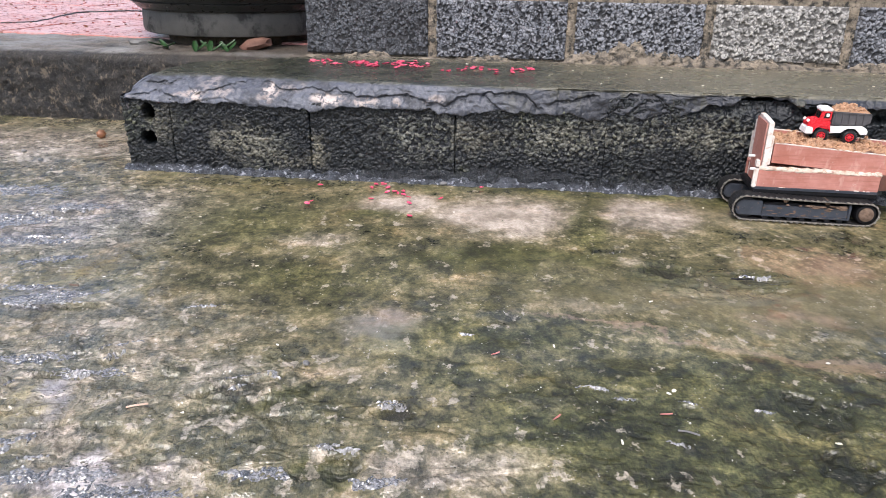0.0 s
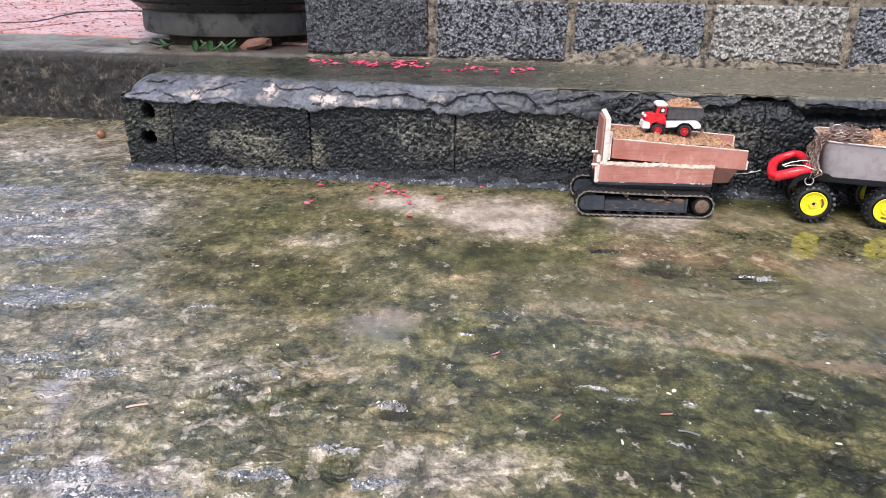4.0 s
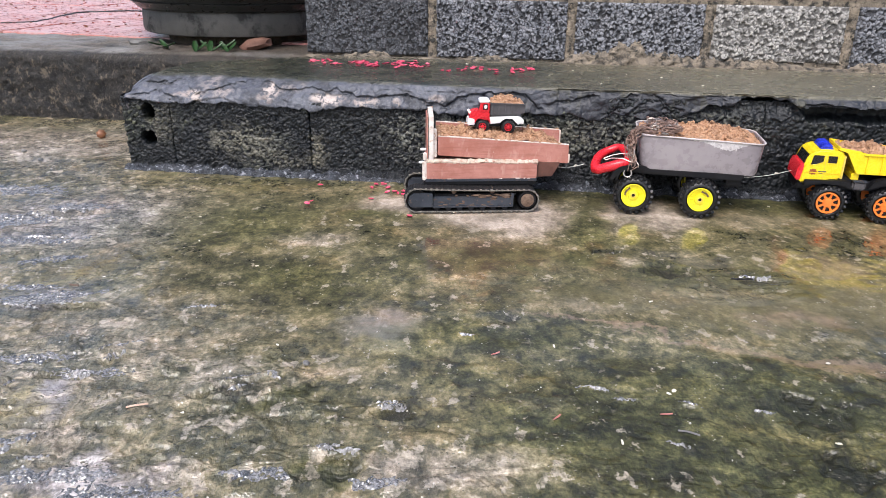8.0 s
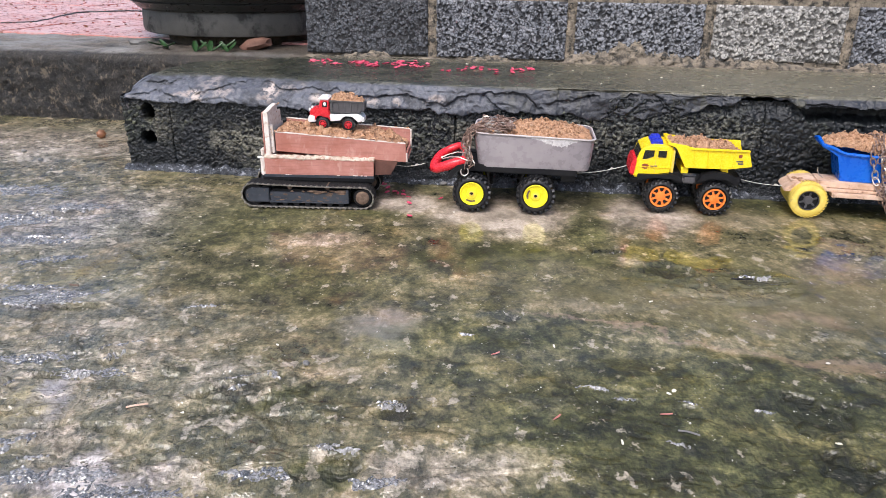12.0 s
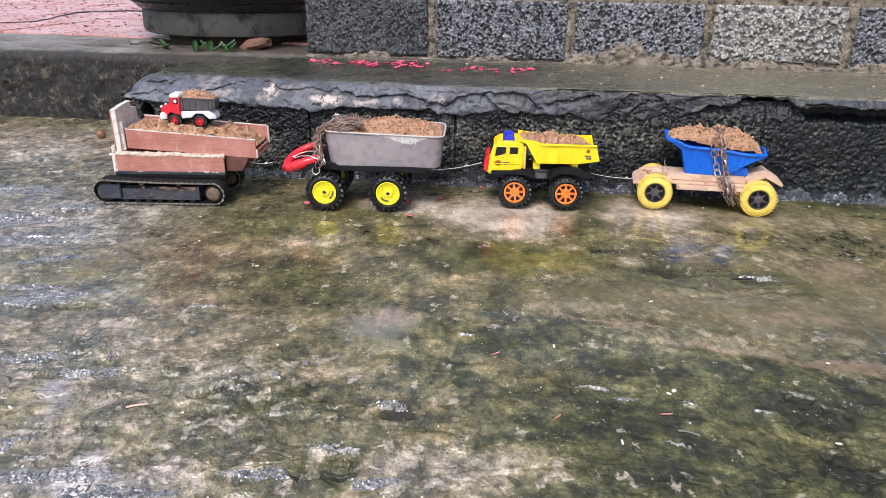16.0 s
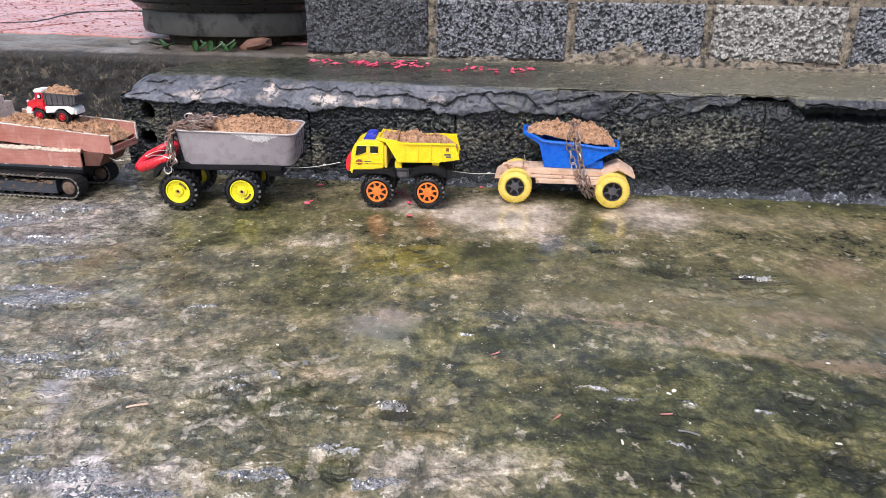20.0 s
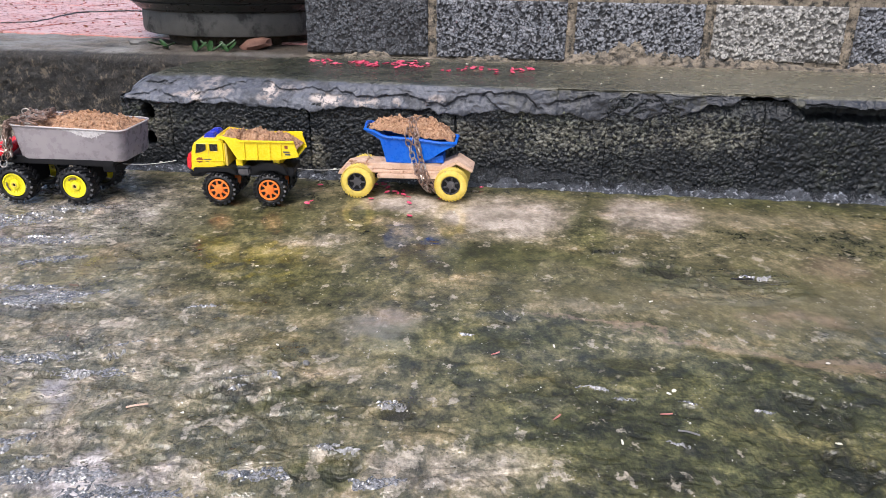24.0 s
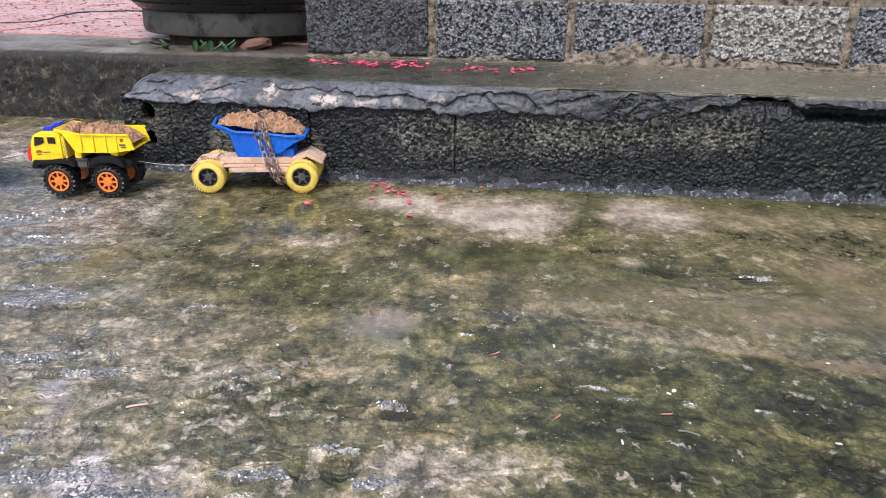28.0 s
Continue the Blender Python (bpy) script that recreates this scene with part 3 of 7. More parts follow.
def chip_mat():
    q = Mat("wet_broken_chips", 0.12, vary=False)
    isle = q.n.new("ShaderNodeNewGeometry").outputs["Random Per Island"]
    col = q.mix(isle, (0.030, 0.032, 0.022), (0.19, 0.175, 0.13))
    col = q.mix(q.span(isle, 0.92, 0.96), col, (0.34, 0.32, 0.28))
    col = q.mix(q.span(q.noise(300, 3), 0.45, 0.65, 0, 0.5), col, (0.07, 0.07, 0.04))
    return q.done(col, q.span(q.noise(160, 3), 0.3, 0.7, 0.06, 0.30), Specular_IOR_Level=0.5, Coat_Weight=0.6, Coat_Roughness=0.10, Coat_IOR=1.5)



def crust_mat():
    q = Mat("wet_pale_crust", 0.15, vary=False)
    mid, fine = q.noise(60, 4, 0.65), q.noise(420, 3, 0.7)
    col = q.mix(q.span(mid, 0.40, 0.62), (0.040, 0.039, 0.033), (0.21, 0.20, 0.185))
    # pale lilac-grey flecks paint glints onto the crust
    col = q.mix(q.span(fine, 0.46, 0.68, 0, 0.7), col, (0.36, 0.355, 0.365))
    return q.done(col, 0.25, Specular_IOR_Level=0.7, Coat_Weight=1.0, Coat_Roughness=0.07, Coat_IOR=1.75)


CHIPS = chip_mat()
CRUST = crust_mat()
SLIVER = simple("faded_red_sliver", (0.40, 0.12, 0.10), (0.52, 0.24, 0.20), 150, 0.5)

# ---- mesh helpers ----
def mesh_of(name, bm, mat, smooth=True):
    me = bpy.data.meshes.new(name)
    bmesh.ops.recalc_face_normals(bm, faces=bm.faces)
    bm.to_mesh(me)
    bm.free()
    me.materials.append(mat)
    if smooth:
        me.polygons.foreach_set("use_smooth", [True] * len(me.polygons))
        me.set_sharp_from_angle(angle=radians(38))
    return me


def part(name, bm, mat, parent=None, label="", smooth=True):
    ob = new(name, mesh_of(name, bm, mat, smooth) if isinstance(bm, bmesh.types.BMesh) else bm)
    ob.parent = parent
    if label:
        ob["label"] = label
    return ob


def thing(name, label, category, group="", kind=""):
    return tagged(new(name), label, category, group, kind)


def prism(poly, y0, y1, bevel=0.0, bm=None, seg=2, taper=None):
    """A polygon in x and z, drawn out from y0 to y1. taper: the far outline, if it differs."""
    bm = bm or bmesh.new()
    a = [bm.verts.new((x, y0, z)) for x, z in poly]
    b = [bm.verts.new((x, y1, z)) for x, z in (taper or poly)]
    fs = [bm.faces.new(a), bm.faces.new(b[::-1])]
    for i in range(len(a)):
        j = (i + 1) % len(a)
        fs.append(bm.faces.new((a[i], b[i], b[j], a[j])))
    if bevel:
        es = {e for f in fs for e in f.edges}
        bmesh.ops.bevel(bm, geom=list(es), offset=bevel, segments=seg, affect="EDGES", clamp_overlap=True)
    return bm


def box(x0, x1, y0, y1, z0, z1, bevel=0.0, bm=None, seg=2):
    return prism([(x0, z0), (x1, z0), (x1, z1), (x0, z1)], y0, y1, bevel, bm, seg)


def lathe(profile, n=32, axis="z", centre=(0, 0, 0), bm=None, closed=False):
    """Spin (radius, height) rows round an axis through centre."""
    bm = bm or bmesh.new()
    c = Vector(centre)
    rings = []
    for r, h in profile:
        ring = []
        for i in range(n):
            a = math.tau * i / n
            u, v = r * math.cos(a), r * math.sin(a)
            ring.append(bm.verts.new(c + Vector((u, v, h) if axis == "z" else (u, h, v) if axis == "y" else (h, u, v))))
        rings.append(ring)
    m = len(rings)
    for k in range(m if closed else m - 1):
        p, q = rings[k], rings[(k + 1) % m]
        for i in range(n):
            j = (i + 1) % n
            bm.faces.new((p[i], p[j], q[j], q[i]))
    if not closed:
        for ring, (r, _) in ((rings[0], profile[0]), (rings[-1], profile[-1])):
            if 0 < r < 0.001:
                bm.faces.new(ring)
    return bm


def tube(points, r, n=8, bm=None, closed=False):
    bm = bm or bmesh.new()
    pts = [Vector(p) for p in points]
    rings = []
    for i, p in enumerate(pts):
        if closed:
            d = pts[(i + 1) % len(pts)] - pts[i - 1]
        else:
            d = pts[min(i + 1, len(pts) - 1)] - pts[max(i - 1, 0)]
        qt = d.to_track_quat("Z", "Y")
        rr = r[i] if isinstance(r, (list, tuple)) else r
        rings.append([bm.verts.new(p + qt @ Vector((rr * math.cos(math.tau * k / n), rr * math.sin(math.tau * k / n), 0))) for k in range(n)])
    for i in range(len(rings) if closed else len(rings) - 1):
        a, b = rings[i], rings[(i + 1) % len(rings)]
        best = min(range(n), key=lambda s: sum((a[k].co - b[(k + s) % n].co).length for k in range(0, n, 2)))
        for k in range(n):
            bm.faces.new((a[k], a[(k + 1) % n], b[(k + 1 + best) % n], b[(k + best) % n]))
    if not closed:
        bm.faces.new(rings[0])
        bm.faces.new(rings[-1])
    return bm


def sheet(xs, ys, height, bm=None):
    """A height field."""
    bm = bm or bmesh.new()
    g = [[bm.verts.new((x, y, height(x, y))) for x in xs] for y in ys]
    for j in range(len(ys) - 1):
        for i in range(len(xs) - 1):
            bm.faces.new((g[j][i], g[j][i + 1], g[j + 1][i + 1], g[j + 1][i]))
    return bm


def steps(a, b, n):
    return [a + (b - a) * i / n for i in range(n + 1)]


def fbm(p, octaves=4):
    return noise.fractal(p, 0.9, 2.1, octaves)


def heap(xs, ys, top, skirt, seed, rough=0.004):
    """A mound of crumbly sand: top(x, y) its height, dropping to skirt at the edges."""
    def height(x, y):
        p = Vector((x * 60 + seed, y * 60, seed))
        e = min((x - xs[0]) / (xs[-1] - xs[0]), (xs[-1] - x) / (xs[-1] - xs[0]), 0.12) / 0.12
        f = min((y - ys[0]) / (ys[-1] - ys[0]), (ys[-1] - y) / (ys[-1] - ys[0]), 0.18) / 0.18
        k = math.sqrt(max(e, 0) * max(f, 0))
        d = noise.voronoi(p * 2.2)[0]
        return skirt(x, y) + (top(x, y) - skirt(x, y)) * k + rough * (fbm(p, 5) + 0.7 * (0.5 - d[0])) * (0.35 + 0.65 * k)
    bm = sheet(xs, ys, height)
    r = random.Random(seed)
    for _ in range(int(26000 * (xs[-1] - xs[0]) * (ys[-1] - ys[0]))):
        x, y = r.uniform(xs[0] + 0.004, xs[-1] - 0.004), r.uniform(ys[0] + 0.003, ys[-1] - 0.003)
        s = 0.0009 + 0.0034 * r.random() ** 2.2
        m = Matrix.Translation((x, y, height(x, y) + s * 0.3)) @ Euler((r.uniform(0, 6), r.uniform(0, 6), 0)).to_matrix().to_4x4() @ Matrix.Diagonal((s, s * r.uniform(0.5, 1), s * r.uniform(0.5, 0.9), 1))
        bmesh.ops.create_icosphere(bm, subdivisions=1, radius=1, matrix=m)
    return bm


# ---- the yard ----
def grid_mesh(name, rows_, mat):
    """A mesh over a grid of points."""
    h, w = len(rows_), len(rows_[0])
    me = bpy.data.meshes.new(name)
    me.from_pydata([p for r in rows_ for p in r], [], [(j * w + i, j * w + i + 1, (j + 1) * w + i + 1, (j + 1) * w + i) for j in range(h - 1) for i in range(w - 1)])
    me.materials.append(mat)
    me.polygons.foreach_set("use_smooth", [True] * len(me.polygons))
    return me


# hollows broken out of the yard's skin: place, half sizes, turn
HOLLOWS = [(0.482, 0.966, 0.040, 0.014, -4), (-0.220, 0.675, 0.046, 0.014, 22), (-0.049, 0.626, 0.026, 0.014, 0), (-0.106, 0.543, 0.033, 0.024, 0), (-0.392, 0.731, 0.020, 0.011, 15), (0.398, 0.629, 0.042, 0.036, -20),
           (0.391, 0.539, 0.027, 0.029, 0), (0.268, 1.074, 0.024, 0.008, 0), (0.346, 1.000, 0.040, 0.030, 0), (-0.520, 0.860, 0.050, 0.012, 8), (-0.690, 1.240, 0.060, 0.020, 5), (-0.440, 0.690, 0.030, 0.012, -10)]
# short raised crests, added where the wet skin glints: from, to
CRESTS = [(0.158, 0.679, 0.187, 0.671), (0.189, 0.654, 0.213, 0.652), (0.260, 0.649, 0.280, 0.639), (0.222, 0.579, 0.246, 0.569), (0.337, 0.634, 0.358, 0.632), (0.454, 0.959, 0.515, 0.954), (-0.133, 0.564, -0.078, 0.560),
          (-0.240, 0.665, -0.213, 0.682), (-0.069, 0.646, -0.044, 0.644), (-0.489, 0.661, -0.482, 0.682), (-0.452, 0.711, -0.408, 0.703), (-0.418, 0.754, -0.375, 0.769), (-0.404, 0.544, -0.379, 0.552), (-0.608, 0.865, -0.549, 0.857),
          (-0.350, 0.861, -0.299, 0.870), (0.248, 1.073, 0.290, 1.078), (-0.204, 0.698, -0.183, 0.691), (0.023, 0.797, 0.041, 0.789)]


def ground_height(x, y):
    p = Vector((x, y, 0.3))
    calm = min(1.0, max(0.2, abs(y - 1.28) / 0.25))
    w = 0.25 * fbm(p * 9, 3)
    crag = 0.0
    for cx, cy, rx, ry, k in [(-0.93, 1.20, 0.42, 0.50, 1.0), (-0.55, 0.55, 0.50, 0.30, 1.0), (0.0, 0.42, 0.7, 0.18, 0.8), (0.35, 0.62, 0.35, 0.10, 0.55), (0.43, 0.95, 0.10, 0.05, 0.8)]:
        crag = max(crag, k * min(1.0, max(0.0, (1.3 + w - math.hypot((x - cx) / rx, (y - cy) / ry)) / 0.6)))
    mask, dent = crag, 0.0
    crag *= calm
    h = 0.0018 * fbm(p * 5, 3) + 0.0008 * fbm(p * 26, 3) * calm + 0.0004 * noise.noise(p * 110)
    s = noise.noise(Vector((x * 9 + 7, y * 17, 0.3))) + 0.35 * noise.noise(Vector((x * 30, y * 50, 2)))
    h += 0.0035 * crag * (min(1.0, max(0.0, (s - 0.05) / 0.03)) + min(1.0, max(0.0, (s + 0.30) / 0.03)) - 1.0) + 0.0016 * crag * fbm(p * 60, 3)
    for hx, hy, rx, ry, rot in HOLLOWS:
        if abs(x - hx) < 0.09 and abs(y - hy) < 0.09:
            c, n = math.cos(radians(rot)), math.sin(radians(rot))
            u, v = ((x - hx) * c + (y - hy) * n) / rx, ((y - hy) * c - (x - hx) * n) / ry
            r = math.hypot(u, v) + 0.45 * fbm(p * 45, 3)
            dent = max(dent, min(1.0, max(0.0, (1.10 - r) / 0.25)))
            h -= 0.0050 * min(1.0, max(0.0, (1.05 - r) / 0.25)) - 0.0022 * max(0.0, 1 - abs(r - 1.15) / 0.18)
    for x0, y0, x1, y1 in CRESTS:
        if x0 - 0.02 < x < x1 + 0.02 and abs(y - (y0 + y1) / 2) < 0.05:
            f = min(1.0, max(0.0, (x - x0) / (x1 - x0)))
            off = math.hypot(x - (x0 + (x1 - x0) * f), y - (y0 + (y1 - y0) * f) - 0.004 * noise.noise(p * 60))
            h += max(0.0, 1 - off / 0.006) * 0.0045 * (0.6 + 0.6 * noise.noise(p * 130))
    return h - 0.002, mask, dent


def build_ground():
    fx = steps(-1.46, -0.56, 150) + steps(-0.558, 0.56, 400) + steps(0.565, 1.02, 76)
    fy = steps(0.38, 1.05, 270) + steps(1.0535, 1.56, 128) + steps(1.568, 2.14, 80)
    xs = [-400, -120, -40, -15, -6, -3, -1.9] + fx + [1.5, 2.2, 4, 8, 20, 60, 150, 400]
    ys = [-400, -120, -40, -12, -4, -1.5, -0.4, 0.1] + fy + [2.4, 3.5, 6, 12, 30, 90, 400]
    near = lambda x, y: -1.46 <= x <= 1.02 and 0.38 <= y <= 2.14
    rows_, masks = [], []
    for y in ys:
        row = []
        for x in xs:
            h, crag, dent = ground_height(x, y) if near(x, y) else (-0.002, 0.5, 0.0)
            row.append((x, y, h))
            masks.append((crag, dent))
        rows_.append(row)
    me = grid_mesh("ground", rows_, GROUND)
    for k, name in enumerate(("crag", "hollow")):
        me.attributes.new(name, "FLOAT", "POINT").data.foreach_set("value", [m[k] for m in masks])
    tagged(new("ground", me), "wet mossy concrete yard with worn pale patches", "ground", kind="structure")



LEDGE_A, LEDGE_TURN = (-0.716, 1.544), radians(-7.09)
WALL_A, WALL_TURN = (-0.364, 1.924), radians(-10.1)


def on_line(start, turn, s, d, z):
    """s metres along a line, d metres behind it."""
    c, n = math.cos(turn), math.sin(turn)
    return (start[0] + s * c - d * n, start[1] + s * n + d * c, z)


def rough_block(start, turn, s0, s1, z0, z1, depth, seed, relief, step, holes=(), round_=0.006, cell=0.0075, pits=0.22, smooth=False, hollow=None):
    """One concrete block of lumpy aggregate with worn edges, and sides going back into the joint. Gives its rows of points and, for each point, the grain's tone and how far it lies between grains."""
    nx, nz = max(4, round((s1 - s0) / step)), max(4, round((z1 - z0) / step))
    rows_, marks = [], []
    for j in range(-2, nz + 3):
        row = []
        for i in range(-2, nx + 3):
            ci, cj = min(max(i, 0), nx), min(max(j, 0), nz)
            s, z = s0 + (s1 - s0) * ci / nx, z0 + (z1 - z0) * cj / nz
            out = max(-min(i, 0), i - nx, 0, -min(j, 0), j - nz)
            e = min(s - s0, s1 - s, z - z0, z1 - z)
            p = Vector((s * 100 + seed * 13, z * 100, seed))
            far, at_ = noise.voronoi(Vector((s / cell + seed * 7 + 0.55 * noise.noise(p * 1.3), z / cell + 0.55 * noise.noise(p * 1.3 + Vector((9, 0, 0))), seed * 1.7)))[:2]
            tone = math.sin(at_[0].x * 12.9898 + at_[0].y * 78.233 + at_[0].z * 37.7) * 437.585
            tone -= math.floor(tone)
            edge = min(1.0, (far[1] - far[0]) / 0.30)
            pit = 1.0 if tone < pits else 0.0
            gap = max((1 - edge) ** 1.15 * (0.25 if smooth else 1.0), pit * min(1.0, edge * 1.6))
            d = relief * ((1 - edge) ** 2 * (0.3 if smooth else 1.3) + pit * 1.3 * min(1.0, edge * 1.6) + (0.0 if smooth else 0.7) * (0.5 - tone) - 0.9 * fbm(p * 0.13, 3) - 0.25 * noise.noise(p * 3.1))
            wear = max(0.0, 1 - e / round_)
            d += wear * wear * round_ * 0.8
            if hollow:
                d += hollow(s, z)
            for hs, hz, hr, hw in holes:
                q = math.hypot((s - hs) / hw, (z - hz) / hr) + 0.18 * noise.noise(p * 0.8)
                if q < 1:
                    d += 0.085 * min(1, (1 - q) * 4)
            w = 0.0022 * noise.noise(Vector((z * 60, seed, 2))) * (1 if ci in (0, nx) else 0)
            row.append(on_line(start, turn, s + w, d + (0.02 if out == 1 else depth if out == 2 else 0), z))
            marks.append((tone, gap))
        rows_.append(row)
    return rows_, marks


def block_mesh(rows_, marks, mat):
    me = grid_mesh("block", rows_, mat)
    for k, name in enumerate(("grain", "gap")):
        me.attributes.new(name, "FLOAT", "POINT").data.foreach_set("value", [m[k] for m in marks])
    return me


def between(table, x):
    """A value from a short table of (x, value), straight between its rows."""
    if x <= table[0][0]:
        return table[0][1]
    for (a, u), (b, v) in zip(table, table[1:]):
        if x <= b:
            return u + (v - u) * (x - a) / (b - a)
    return table[-1][1]


def from_line(pts, x, y):
    """How far a point lies from a broken line, and whether it lies under it."""
    best, below = 9.0, False
    for (ax, ay), (bx, by) in zip(pts, pts[1:]):
        if min(ax, bx) - 0.02 < x < max(ax, bx) + 0.02:
            f = min(1.0, max(0.0, ((x - ax) * (bx - ax) + (y - ay) * (by - ay)) / ((bx - ax) ** 2 + (by - ay) ** 2)))
            d = math.hypot(x - ax - (bx - ax) * f, y - ay - (by - ay) * f)
            if d < best:
                best, below = d, y < ay + (by - ay) * f
    return best, below


# the cap's ragged lower edge, the setback of its upper edge, and the cracks in its face: along, up
CAP_LOW = [(0.0, 0.160), (0.12, 0.150), (0.25, 0.154), (0.45, 0.144), (0.50, 0.155), (0.69, 0.153), (0.76, 0.144), (0.81, 0.155), (0.97, 0.153), (1.036, 0.142), (1.068, 0.161), (1.125, 0.149), (1.177, 0.169), (1.19, 0.157), (1.241, 0.177), (1.293, 0.186), (1.306, 0.194), (1.350, 0.199), (1.394, 0.195), (1.412, 0.183), (1.47, 0.186), (2.9, 0.183)]
CAP_BACK = [(0.0, 0.050), (0.20, 0.090), (0.38, 0.060), (0.55, 0.034), (0.80, 0.020), (1.0, 0.010), (2.9, 0.006)]
CAP_CRACKS = [[(0.256, 0.189), (0.294, 0.195), (0.331, 0.195), (0.367, 0.184), (0.391, 0.182), (0.440, 0.188), (0.470, 0.181), (0.489, 0.187), (0.525, 0.179), (0.572, 0.173), (0.608, 0.179), (0.644, 0.181), (0.679, 0.170), (0.726, 0.162), (0.749, 0.178), (0.784, 0.189), (0.852, 0.191), (0.886, 0.190), (0.910, 0.166)],
              [(0.072, 0.187), (0.117, 0.188), (0.138, 0.196)], [(0.150, 0.188), (0.184, 0.170), (0.217, 0.177), (0.252, 0.186)], [(0.05, 0.168), (0.10, 0.172), (0.13, 0.165)], [(0.80, 0.188), (0.822, 0.168), (0.835, 0.158)],
              [(0.940, 0.176), (0.985, 0.182), (1.020, 0.192)], [(1.048, 0.158), (1.075, 0.180), (1.095, 0.196)], [(1.095, 0.162), (1.125, 0.186)], [(1.140, 0.196), (1.165, 0.178), (1.182, 0.172)], [(1.42, 0.186), (1.45, 0.190), (1.50, 0.188)]]


def build_ledge():
    ledge = thing("ledge", "low block ledge with a cracked dark cement cap", "ledge", kind="structure")
    core = box(0.125, 2.9, 0.018, 0.30, -0.01, 0.150)
    for v in core.verts:
        v.co = Vector(on_line(LEDGE_A, LEDGE_TURN, v.co.x + 0.012, v.co.y, v.co.z))
    part("core", core, MORTAR_DARK, ledge)
    joints = [0.008, 0.120, 0.432, 0.745, 1.052, 1.356, 1.662, 1.962, 2.272, 2.582, 2.9]
    hidden = lambda s, z: 0.030 * max(0.0, min(1.0, (z - 0.154 - 0.010 * fbm(Vector((s * 26, 1, 1)), 3)) / 0.012)) if s > 1.43 else (0.014 * max(0.0, min(1.0, (z - 0.160) / 0.02)) if s > 1.2 else 0.0)
    for k in range(len(joints) - 1):
        gap = 0.0011 if k < 3 else 0.0004
        a, b = joints[k] + gap, joints[k + 1] - gap
        holes = [(0.069, 0.128, 0.022, 0.015), (0.063, 0.070, 0.017, 0.018)] if k == 0 else ()
        fine = 0.0016 if k < 5 else 0.0022 if k == 5 else 0.012
        part("block", block_mesh(*rough_block(LEDGE_A, LEDGE_TURN, a, b, 0.004, 0.160 if k < 4 else 0.190, 0.12, k + 1, 0.0030, fine, holes, 0.003 if k < 3 else 0.0004, 0.0062, 0.16, False, hidden), BLOCK_LEDGE), None, ledge)
    # end face of the ledge
    rows_ = []
    for z in steps(0.0, 0.165, 30):
        rows_.append([on_line(LEDGE_A, LEDGE_TURN, 0.012 + 0.004 * fbm(Vector((d * 30, z * 30, 5)), 4), d, z) for d in steps(0.006, 0.30, 44)])
    part("end_face", grid_mesh("end_face", rows_, BLOCK_LEDGE), None, ledge)
    # cement cap with a cracked, ragged lip
    rows_ = []
    ss = steps(0.022, 1.72, 780) + steps(1.8, 2.9, 12)
    lip_rows = [-0.12, -0.05] + steps(0.0, 1.0, 30)
    top_rows = [1.0 + f for f in steps(0.02, 1, 44)]
    for h in lip_rows + top_rows:
        row = []
        for s in ss:
            ragged = 0.0055 * fbm(Vector((s * 30, 0, 1)), 3) + 0.0025 * noise.noise(Vector((s * 130, 0, 9)))
            low = between(CAP_LOW, s) + ragged
            back = between(CAP_BACK, s)
            g = min(max(h, 0.0), 1.0)
            z = low + (0.204 - low) * (1 - (1 - g) ** 1.35)
            d = -0.005 + back * g ** 1.7 + (0.022 if h < -0.1 else 0.006 if h < 0 else 0.0)
            p = Vector((s, z + d, 0.7))
            if h <= 1.0:
                face = 1.0 if g < 0.9 else (1.0 - g) / 0.1
                v = noise.voronoi(Vector((s * 13 + 0.6 * noise.noise(p * 26), z * 26 + d * 12, 3.0)))
                plate, seam = noise.noise(v[1][0] * 2.3), v[0][1] - v[0][0]
                push = 0.0045 * plate + 0.0040 * fbm(p * 42, 4) + 0.0012 * noise.noise(p * 230) + (0.0022 * (1 - seam / 0.10) if seam < 0.10 else 0.0)
                wig = 0.0040 * noise.noise(Vector((s * 70, z * 50, 2))) + 0.0020 * noise.noise(Vector((s * 240, z * 90, 5)))
                for line in CAP_CRACKS:
                    if line[0][0] - 0.02 < s < line[-1][0] + 0.02:
                        off, below = from_line(line, s, z + wig)
                        wide = 0.0022 + 0.0014 * noise.noise(Vector((s * 38, z * 38, 7)))
                        if off < wide:
                            push += 0.010 * (1 - off / wide) ** 0.6
                        elif below and off < 0.02:
                            push += 0.0075 * (1 - off / 0.02)
                # pushed-out folds of the far half
                if 0.95 < s < 1.30:
                    push -= 0.007 * math.sin(g * math.pi) * max(0.0, noise.noise(Vector((s * 16 - z * 60, 3, 3)))) - 0.003
                if 1.296 < s < 1.404:
                    push += 0.010 * min(1.0, (s - 1.296) / 0.012, (1.404 - s) / 0.012) * (1.1 - g)
                if s > 1.404:
                    push -= 0.008 * (1 - g)
                d += face * push
                z += 0.0016 * fbm(p * 30, 3) * (1 if g < 0.95 else 0.3)
            else:
                d += (0.52 - d) * (h - 1.0)
                z += 0.0010 * fbm(p * 24, 3) + 0.0006
            # broken, rounded free end
            e = max(0.0, 1 - (s - 0.022) / 0.055)
            d += 0.024 * e * e * (g > 0.25) * (1 if d < 0.08 else 0)
            z -= 0.024 * e * e * g
            # left of the wall the cap is narrow and falls away to the soil
            edge = 0.185 + 0.62 * s + 0.012 * fbm(Vector((s * 14, 8, 2)), 3)
            if s < 0.40 and d > edge:
                z -= min(0.05, (d - edge) * 0.9) * min(1, (0.40 - s) / 0.05)
